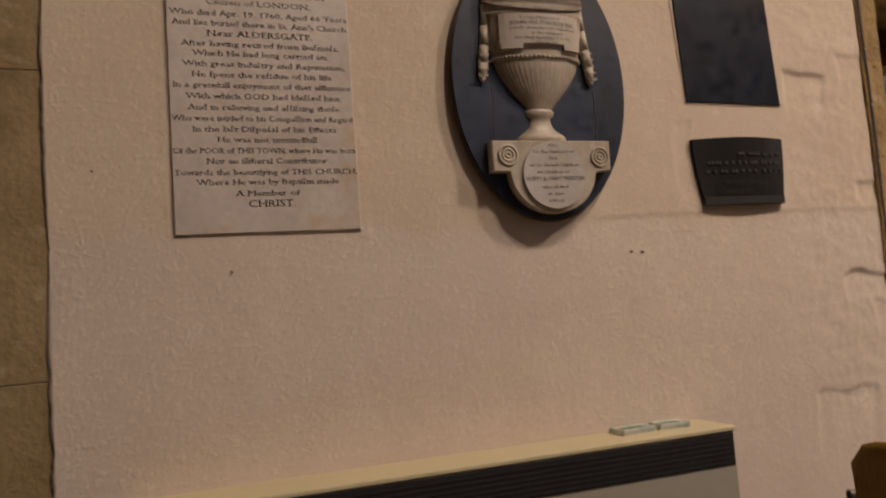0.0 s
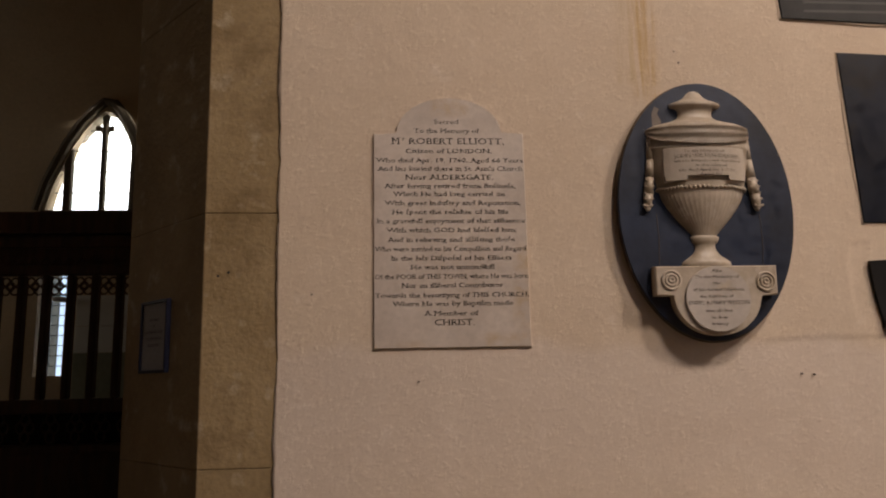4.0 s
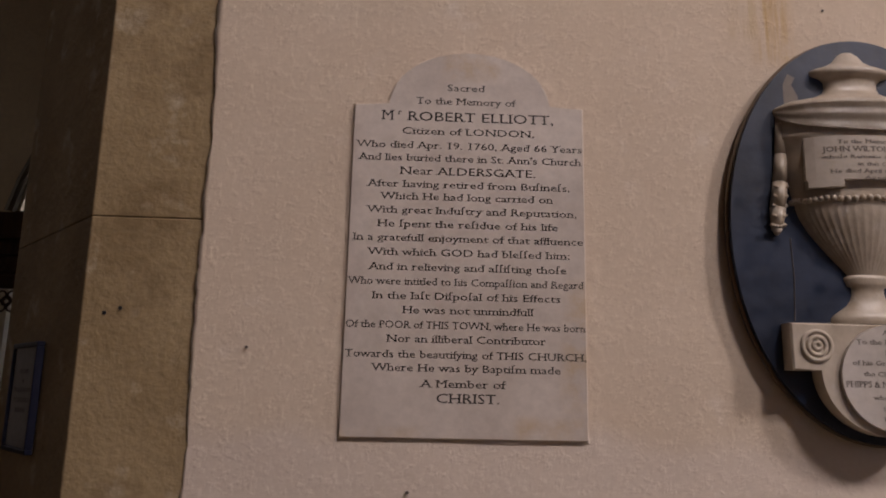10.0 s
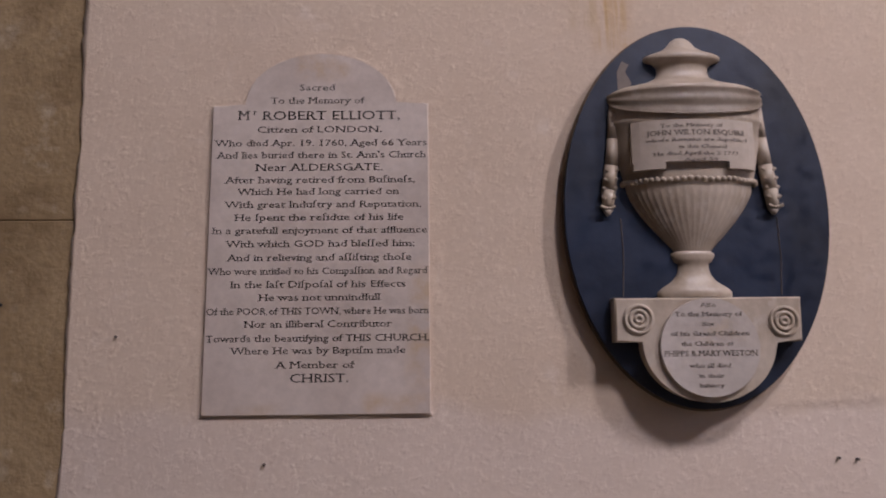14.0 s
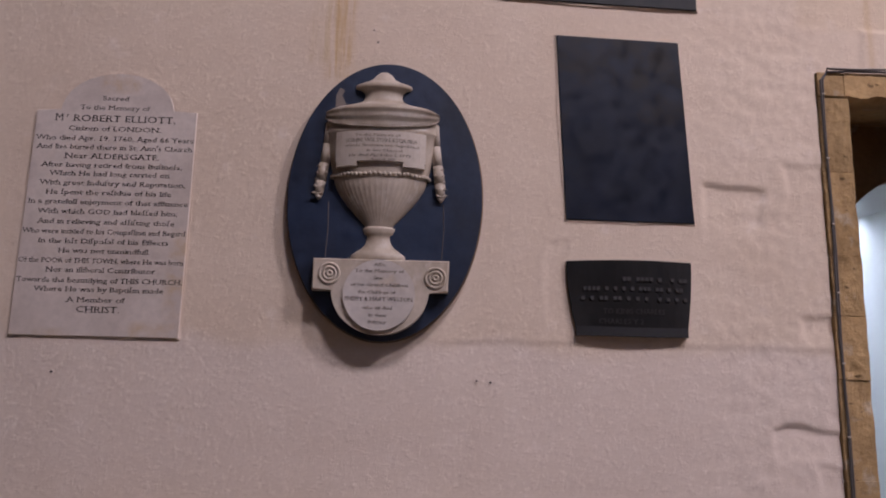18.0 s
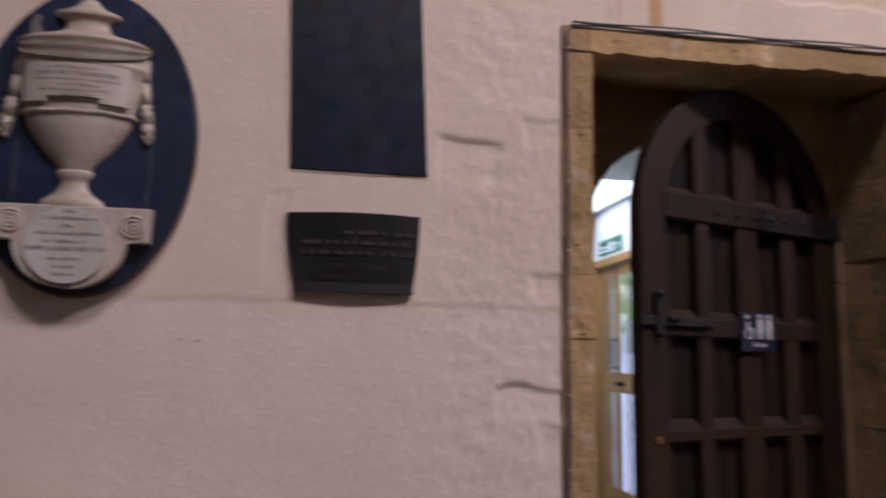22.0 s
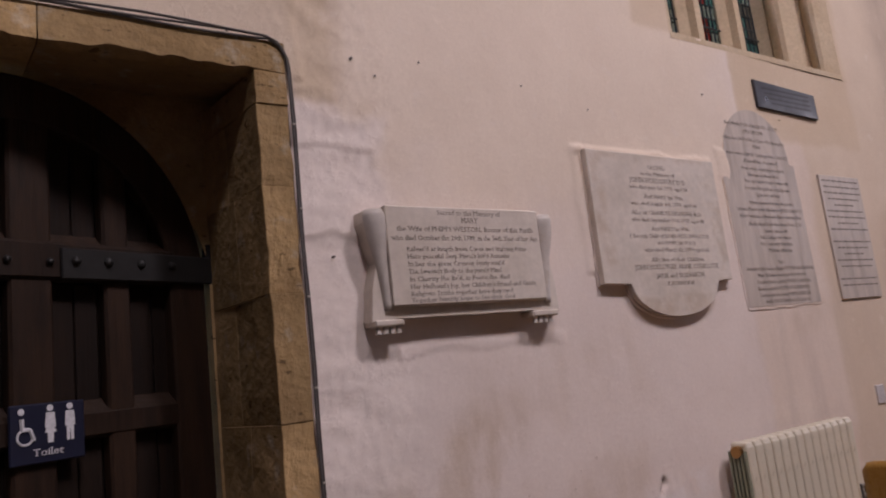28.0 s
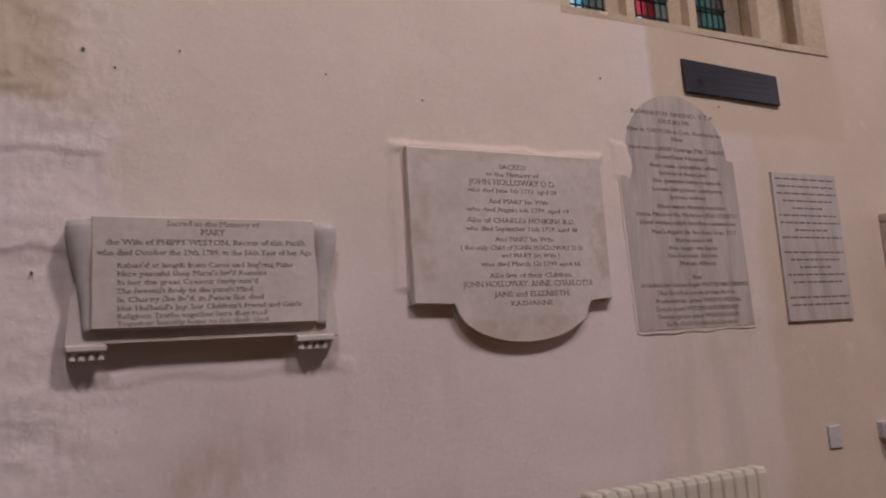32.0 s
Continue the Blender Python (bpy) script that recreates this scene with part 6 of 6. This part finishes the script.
def worn_tablet(x0, x1, z0, z1, label, y=-0.014, rows=18, mat=M_MARBLE_STREAK, gap=True):
    t = thing("memorial_tablet", (0, 0, 0), label, "memorial")
    part("slab", plate(((x0, z0), (x1, z0), (x1 - 0.005, z1), (x0 - 0.004, z1)), y, 0.014, bevel=0.002), mat, t)
    rnd = random.Random(int(x0 * 100))
    cx = (x0 + x1) / 2
    for k in range(rows):
        if gap and k in (rows // 2, rows - 3):
            continue
        z = z1 - (z1 - z0) * (k + 1.0) / (rows + 2)
        half = (x1 - x0) * rnd.choice((0.46, 0.46, 0.44, 0.38, 0.25, 0.46))
        x = cx - half
        while x < cx + half - 0.01:
            wd = rnd.uniform(0.02, 0.07)
            part("worn_word", boxes((x, y - 0.0006, z, min(x + wd, cx + half), y + 0.001, z + 0.010)), M_LETTER_FADED, t)
            x += wd + 0.010
    return t


worn_tablet(9.22, 9.745, 1.695, 2.535, "plain upright grey marble tablet with many worn lines")
worn_tablet(11.08, 11.57, 1.69, 2.50, "tall pale marble tablet with worn lines", -0.03, 16, M_MARBLE, False)
worn_tablet(11.98, 12.43, 1.69, 2.13, "small grey marble tablet with worn lines", -0.014, 9, M_MARBLE_STREAK, False)
worn_tablet(12.82, 13.35, 1.69, 2.54, "pale marble tablet with worn lines at the wall's end", -0.02, 16, M_MARBLE, False)


def framed_memorial():
    t = thing("memorial_tablet", (0, 0, 0), "framed stone memorial with carved swags and a small medallion", "memorial")
    x0, x1, z0, z1 = 10.1, 10.93, 1.69, 2.32
    part("panel", boxes((x0 + 0.03, -0.03, z0 + 0.03, x1 - 0.03, 0.012, z1 - 0.03)), M_MARBLE_WARM, t)
    for spec in ((x0, -0.11, z0, x1, 0.01, z0 + 0.05), (x0, -0.11, z1 - 0.06, x1, 0.01, z1), (x0, -0.11, z0 + 0.05, x0 + 0.06, 0.01, z1 - 0.06), (x1 - 0.06, -0.11, z0 + 0.05, x1, 0.01, z1 - 0.06)):
        part("frame_side", boxes(spec, bevel=0.012), M_MARBLE_STREAK, t)
    for k in range(2):
        c = x0 + 0.24 + 0.34 * k
        part("swag", tube([(x, -0.045, z) for x, z in arc(c, z1 - 0.10, 0.15, 0.06, 180, 360, 10)], 0.016, 8), M_URN, t, smooth=True)
    part("medallion", ball(bmesh.new(), ((x0 + x1) / 2, -0.03, z0 + 0.13), 0.065, 16, 8, (0.75, 0.3, 1)), M_LETTER_FADED, t, smooth=True)
    bars([(x0 + 0.12, x1 - 0.12, z1 - 0.20 - 0.035 * k) for k in range(7)], -0.03, t, M_LETTER_FADED, 0.014)
    for k in (-2, -1, 1, 2):
        part("paw", boxes(((x0 + x1) / 2 + 0.1 * k - 0.02, -0.045, z0 + 0.12, (x0 + x1) / 2 + 0.1 * k + 0.02, -0.028, z0 + 0.14)), M_LETTER_GREY, t)
    part("ledge", boxes((x0 + 0.1, -0.05, z0 + 0.19, x1 - 0.1, -0.028, z0 + 0.205)), M_LETTER_GREY, t)
    return t


framed_memorial()
t = thing("slate_tablet", (0, 0, 0), "long dark bronze plaque below the window", "memorial")
part("slab", plate(((8.655, 2.945), (9.36, 2.93), (9.355, 3.105), (8.65, 3.13)), -0.02, 0.014, bevel=0.003), M_BRONZE, t)
bars([(8.72 + 0.03 * k, 9.28, 3.075 - 0.032 * k) for k in range(4)], -0.02, t, M_LETTER_SLATE, 0.012)


# ---- radiators, heater, sockets, cables ----
def radiator(x0, n, label):
    r = thing("radiator", (x0, 0, 0), label, "radiator", "radiators along the wall")
    sec = None
    for k in range(n):
        x = 0.075 * k
        if sec is None:
            b = boxes((0.003, -0.155, 0.14, 0.072, -0.125, 0.985), bevel=0.012, seg=2)
            box(b, 0.022, -0.125, 0.16, 0.052, -0.06, 0.97)
            box(b, 0.005, -0.150, 0.955, 0.070, -0.055, 1.0, bevel=0.014, seg=2)
            sec = part("section", b, M_ENAMEL, r)
        else:
            share("section", sec.data, r, pose(x, 0, 0))
    # end fins, darker and more olive than the sections
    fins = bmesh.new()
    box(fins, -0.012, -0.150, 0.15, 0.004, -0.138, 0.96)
    fin = part("end_fin", fins, M_ENAMEL_DULL, r, "dull olive end fin")
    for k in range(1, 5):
        share("end_fin", fin.data, r, pose(0, 0.022 * k, 0), "dull olive end fin")
    b = rod(bmesh.new(), (-0.02, -0.10, 0.955), (0.01, -0.10, 0.955), 0.03, 12)
    part("end_plug", b, M_BRASS, r)
    v = rod(bmesh.new(), (-0.05, -0.10, 0.55), (-0.01, -0.10, 0.55), 0.018, 10)
    rod(v, (-0.05, -0.10, 0.49), (-0.05, -0.10, 0.60), 0.022, 10)
    part("valve", v, M_STEEL, r)
    part("pipe", tube([(-0.05, -0.10, 0.5), (-0.05, -0.10, 0.0)], 0.011, 8), M_STEEL, r)
    for k in (0, n - 1):
        part("foot", boxes((0.075 * k + 0.02, -0.14, 0.0, 0.075 * k + 0.055, -0.07, 0.15), bevel=0.004), M_ENAMEL, r)
    part("bracket", boxes((0.2, -0.07, 0.85, 0.24, 0.01, 0.89), (0.075 * n - 0.24, -0.07, 0.85, 0.075 * n - 0.2, 0.01, 0.89)), M_ENAMEL, r)
    return r


radiator(7.72, 14, "cream column radiator with dull olive end fins, by the memorial wall")
radiator(10.35, 12, "cream column radiator further along the wall")


def convector():
    h = thing("fan_heater", (0, 0, 0), "long cream convector heater with a black grille, below the memorials", "heater")
    x0, x1, top = -0.18, 2.27, 0.575
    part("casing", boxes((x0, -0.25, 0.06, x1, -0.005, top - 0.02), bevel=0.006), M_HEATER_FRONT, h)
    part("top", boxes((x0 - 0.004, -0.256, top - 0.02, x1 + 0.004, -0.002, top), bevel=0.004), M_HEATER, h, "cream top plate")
    g = part("grille", boxes((x0 + 0.02, -0.254, top - 0.165, x1 - 0.012, -0.248, top - 0.026)), M_GRILLE, h, "black louvred grille")
    for k in range(6):
        part("slat", boxes((x0 + 0.03, -0.2575, top - 0.155 + 0.021 * k, x1 - 0.02, -0.2535, top - 0.15 + 0.021 * k)), M_GRILLE, g)
    part("plinth", boxes((x0 + 0.03, -0.22, 0.0, x1 - 0.03, -0.03, 0.06)), M_GRILLE, h)
    for x, a, w in ((1.86, 4, 0.17), (2.05, -5, 0.15)):
        p = thing("leaflet", (x, -0.085, top + 0.001), "small stack of printed green and white leaflets on the heater", "paper", "leaflets on the heater", rz=a)
        for n in range(4):
            part("sheet", boxes((-w / 2 + 0.003 * n, -0.055 + 0.004 * (n % 2), 0.0055 * n, w / 2 + 0.002 * n, 0.055 + 0.003 * (n % 3), 0.0055 * n + 0.005)), M_PAPER, p)
        part("printed_band", boxes((-w * 0.4, -0.03, 0.0212, w * 0.3, 0.01, 0.0222)), M_SIGN_GREEN, p)


convector()


def sockets():
    s = thing("blank_plate", (9.46, 0, 1.06), "white blank electrical plate on the wall", "socket")
    part("plate", boxes((-0.05, -0.012, -0.06, 0.05, 0.012, 0.06), bevel=0.004), M_WHITE, s)
    s = thing("socket", (9.9, 0, 1.06), "grey wall socket with a black plug and lead", "socket")
    part("plate", boxes((-0.075, -0.04, -0.045, 0.075, 0.012, 0.05), bevel=0.006), M_WHITE, s)
    p = part("plug", boxes((-0.07, -0.085, -0.05, 0.0, -0.04, 0.03), bevel=0.01), M_GREY_PLASTIC, s)
    part("lead", tube([(-0.035, -0.07, -0.05), (-0.035, -0.06, -0.12), (-0.02, -0.03, -0.4), (0.0, -0.02, -0.75), (0.01, -0.02, -1.04)], 0.007, 6), M_GREY_PLASTIC, p)


sockets()


def door_cables():
    """Lead-sheathed cables clipped round the doorway."""
    for n, off in enumerate((0.0, 0.016, 0.030)):
        c = thing("wall_cable", (0, 0, 0), "thin grey cable clipped round the doorway", "cable", "cables round the doorway")
        x0, x1, z1 = 3.59 + off * 0.4, 5.478 - off * 0.5, 2.840 + off * 0.6
        pts = []
        if n < 2:
            pts += [(x0 + 0.004 * math.sin(k * 1.3 + n), -0.016, 0.0 + 2.8 * k / 14) for k in range(15)] + [(x0 + 0.02, -0.016, z1 - 0.012)]
        pts += [(3.62 + (x1 - 3.70) * k / 12, -0.020 - 0.003 * n, z1 + 0.006 * math.sin(k * 1.1 + n * 2)) for k in range(13)]
        pts += [(x1 - 0.03, -0.02, z1 - 0.02), (x1 - 0.006, -0.018, z1 - 0.07)]
        if n < 2:
            pts += [(x1 + 0.003 * math.sin(k * 1.7), -0.016, 2.72 - 2.72 * k / 12) for k in range(13)]
        part("sheath", tube(pts, 0.0048, 6), M_CABLE, c)
    clip = None
    spots = [(3.594, 0.25 + 0.31 * k) for k in range(9)] + [(5.475, 0.2 + 0.33 * k) for k in range(8)] + [(3.8 + 0.36 * k, 2.850) for k in range(5)]
    c = thing("cable_clips", (0, 0, 0), "small pale clips holding the cables to the doorway", "clips")
    for x, z in spots:
        if clip is None:
            clip = part("clip", ball(bmesh.new(), (0, 0, 0), 0.0065, 8, 5, (1.3, 0.9, 0.8)), M_CLIP, c)
            clip.location = (x, -0.019, z)
        else:
            share("clip", clip.data, c, pose(x, -0.019, z))


door_cables()


# ---- chairs ----
def chair():
    """A stacking chair: bent ply back and seat on a chromed frame. Its back stands along +x, its front looks to +y."""
    c = thing("chair", (0, 0, 0), "orange beech ply stacking chair with a chromed frame", "chair", "rows of chairs beside the wall")
    w, top, low = 0.225, 0.82, 0.50

    def shell(n, m, at):
        bm = bmesh.new()
        f, g = [], []
        for j in range(m + 1):
            f.append([bm.verts.new(at(i / n, j / m, 0)) for i in range(n + 1)])
            g.append([bm.verts.new(at(i / n, j / m, 1)) for i in range(n + 1)])
        for grid in (f, g):
            for p, q in zip(grid, grid[1:]):
                for i in range(n):
                    bm.faces.new((p[i], p[i + 1], q[i + 1], q[i]))
        for j in range(m):
            for i in (0, n):
                bm.faces.new((f[j][i], f[j + 1][i], g[j + 1][i], g[j][i]))
        for j in (0, m):
            for i in range(n):
                bm.faces.new((f[j][i], f[j][i + 1], g[j][i + 1], g[j][i]))
        return bm

    def back_at(u, v, side):
        e = (2 * u - 1)
        # rounded upper corners
        z = low + (top - low) * v
        drop = 0.05 * max(0.0, (abs(e) - 0.78) / 0.22) ** 2.2 * (v > 0.5) * (v - 0.5) * 2
        return (w * e, 0.03 * (1 - e * e) * -1 - 0.05 * v + 0.011 * side, z - drop)

    def seat_at(u, v, side):
        e = 2 * u - 1
        x = (w + 0.01) * e * (1 - 0.06 * (v > 0.9))
        return (x, 0.03 + 0.40 * v, 0.445 + 0.012 * v - 0.012 * math.sin(math.pi * v) - 0.03 * max(0, v - 0.85) / 0.15 - 0.011 * side)

    part("backrest", shell(16, 8, back_at), M_PLY, c, smooth=True)
    part("seat", shell(10, 10, seat_at), M_PLY, c, smooth=True)
    for sgn in (-1, 1):
        x = sgn * (w + 0.004)
        part("back_upright", tube([(x, 0.012, 0.43), (x, 0.004, 0.55), (x, -0.02, 0.70)], 0.011, 8), M_STEEL, c)
        part("front_leg", tube([(x, 0.41, 0.43), (x, 0.44, 0.0)], 0.011, 8), M_STEEL, c)
        part("rear_leg", tube([(x, 0.012, 0.44), (x, -0.05, 0.0)], 0.011, 8), M_STEEL, c)
        part("side_rail", tube([(x, 0.012, 0.43), (x, 0.41, 0.43)], 0.011, 8), M_STEEL, c)
        part("link_bracket", boxes((sgn * (w + 0.008) - 0.016, -0.018, 0.60, sgn * (w + 0.008) + 0.016, 0.0, 0.70), bevel=0.003), M_GREY_PLASTIC, c)
    part("cross_rail", tube([(-w, 0.41, 0.42), (w, 0.41, 0.42)], 0.009, 8), M_STEEL, c)
    return c


first = chair()
ROW_TURN = -62.0
step = Vector((math.cos(radians(ROW_TURN)), math.sin(radians(ROW_TURN))))
rows = ((6.18, -0.52, 3), (7.2, -0.43, 4), (8.38, -0.36, 4), (9.45, -0.34, 4), (10.5, -0.34, 4), (11.5, -0.34, 3))
placed = 0
for rx_, ry_, count in rows:
    for k in range(count):
        c = Vector((rx_, ry_)) + step * (0.225 + 0.485 * k)
        m = pose(c.x, c.y, 0, 0, 0, ROW_TURN + random.uniform(-2, 2))
        if placed == 0:
            first.matrix_basis = m
        else:
            copy_thing(first, m)
        placed += 1
copy_thing(first, pose(1.56, -1.84, 0, 0, 0, -58))


def notice_stand():
    s = thing("notice_board", (11.3, -0.30, 0.0), "wooden framed notice board with pinned papers, on legs", "notice board", rz=-40)
    part("board", boxes((0.03, 0, 0.72, 0.87, 0.02, 1.42)), M_PURPLE, s)
    for spec in ((0, -0.012, 0.66, 0.9, 0.03, 0.72), (0, -0.012, 1.42, 0.9, 0.03, 1.48), (0, -0.012, 0.72, 0.04, 0.03, 1.42), (0.86, -0.012, 0.72, 0.9, 0.03, 1.42)):
        part("frame_side", boxes(spec, bevel=0.004), M_PINE, s)
    for x, z, w, h in ((0.08, 1.14, 0.2, 0.26), (0.08, 0.8, 0.2, 0.28), (0.34, 1.1, 0.22, 0.3), (0.34, 0.78, 0.22, 0.28)):
        p = part("pinned_paper", boxes((x, -0.006, z, x + w, 0.0, z + h)), M_PAPER_GREY, s)
        part("printed_band", boxes((x + 0.02, -0.008, z + h * 0.6, x + w - 0.02, -0.005, z + h * 0.75)), M_RED, p)
    for x in (0.05, 0.85):
        part("leg", boxes((x - 0.025, -0.01, 0.0, x + 0.025, 0.03, 0.66), (x - 0.025, -0.2, 0.0, x + 0.025, 0.22, 0.05)), M_PINE, s)
    return s


notice_stand()


# ---- small things on the walls ----
def framed_notice():
    """The framed notice on the pier's shaded face."""
    a, b = Vector((-0.955, 0.2165)), Vector((-1.145, 0.4387))
    ang = math.degrees(math.atan2(a.y - b.y, a.x - b.x))
    f = thing("framed_notice", (b.x - 0.012, b.y - 0.010, 1.445), "framed printed notice in a dark frame, on the shaded pier", "notice", rz=ang)
    w, h = (a - b).length, 0.35
    part("card", boxes((0.01, -0.004, 0.01, w - 0.01, 0.004, h - 0.01)), M_PAPER_GREY, f)
    for spec in ((0, -0.014, 0, w, 0.01, 0.016), (0, -0.014, h - 0.016, w, 0.01, h), (0, -0.014, 0.016, 0.016, 0.01, h - 0.016), (w - 0.016, -0.014, 0.016, w, 0.01, h - 0.016)):
        part("frame_side", boxes(spec, bevel=0.003), M_NAVY, f)
    lettering([("THIS CHAPEL", 0.086, 0.201, 0.25, 0.014), ("of", 0.132, 0.155, 0.22, 0.014), ("THE ANNUNCIATION", 0.046, 0.241, 0.19, 0.014), ("TO THE BLESSED", 0.057, 0.230, 0.158, 0.014), ("VIRGIN MARY", 0.075, 0.213, 0.126, 0.014)], -0.005, f, M_BLACK)


framed_notice()

nail = None
pegs = thing("wall_nails", (0, 0, 0), "rusty nails and old fixing holes in the plaster", "nails")
for x, z in ((5.755, 2.825), (5.862, 2.766), (6.092, 2.86), (6.672, 2.828), (8.103, 2.963), (8.89, 2.883), (7.11, 2.757), (5.60, 2.0), (2.0, 1.38), (2.06, 1.375), (-0.28, 1.78), (0.2, 1.38), (1.5, 2.98), (1.52, 2.92)):
    if nail is None:
        nail = part("nail", rod(bmesh.new(), (0, 0.01, 0), (0, -0.012, 0), 0.0065, 8), M_LETTER_GREY, pegs)
        nail.location = (x, 0, z)
    else:
        share("nail", nail.data, pegs, pose(x, 0, z) @ Matrix.Diagonal((*[0.55 + 0.5 * abs(noise.noise((x * 9, z * 9, 0)))] * 3, 1)))


def fairy_lights():
    f = thing("string_lights", (0, 0, 0), "string of small unlit fairy lights across the chapel arch", "lights")
    pts = [(-5.5 + 0.3 * k, 1.6, 4.35 - 0.012 * (k - 8) ** 2 * 0.3 + 0.028 * k) for k in range(15)]
    part("wire", tube(pts, 0.006, 5), M_GRILLE, f)
    bulb = None
    for k, p in enumerate(pts):
        for j in (0, 1):
            at = (p[0] + 0.15 * j, p[1], p[2] - 0.03)
            if bulb is None:
                bulb = part("bulb", ball(bmesh.new(), (0, 0, 0), 0.014, 8, 5, (0.7, 0.7, 1.6)), M_WHITE, f)
                bulb.location = at
            else:
                share("bulb", bulb.data, f, pose(*at))


fairy_lights()
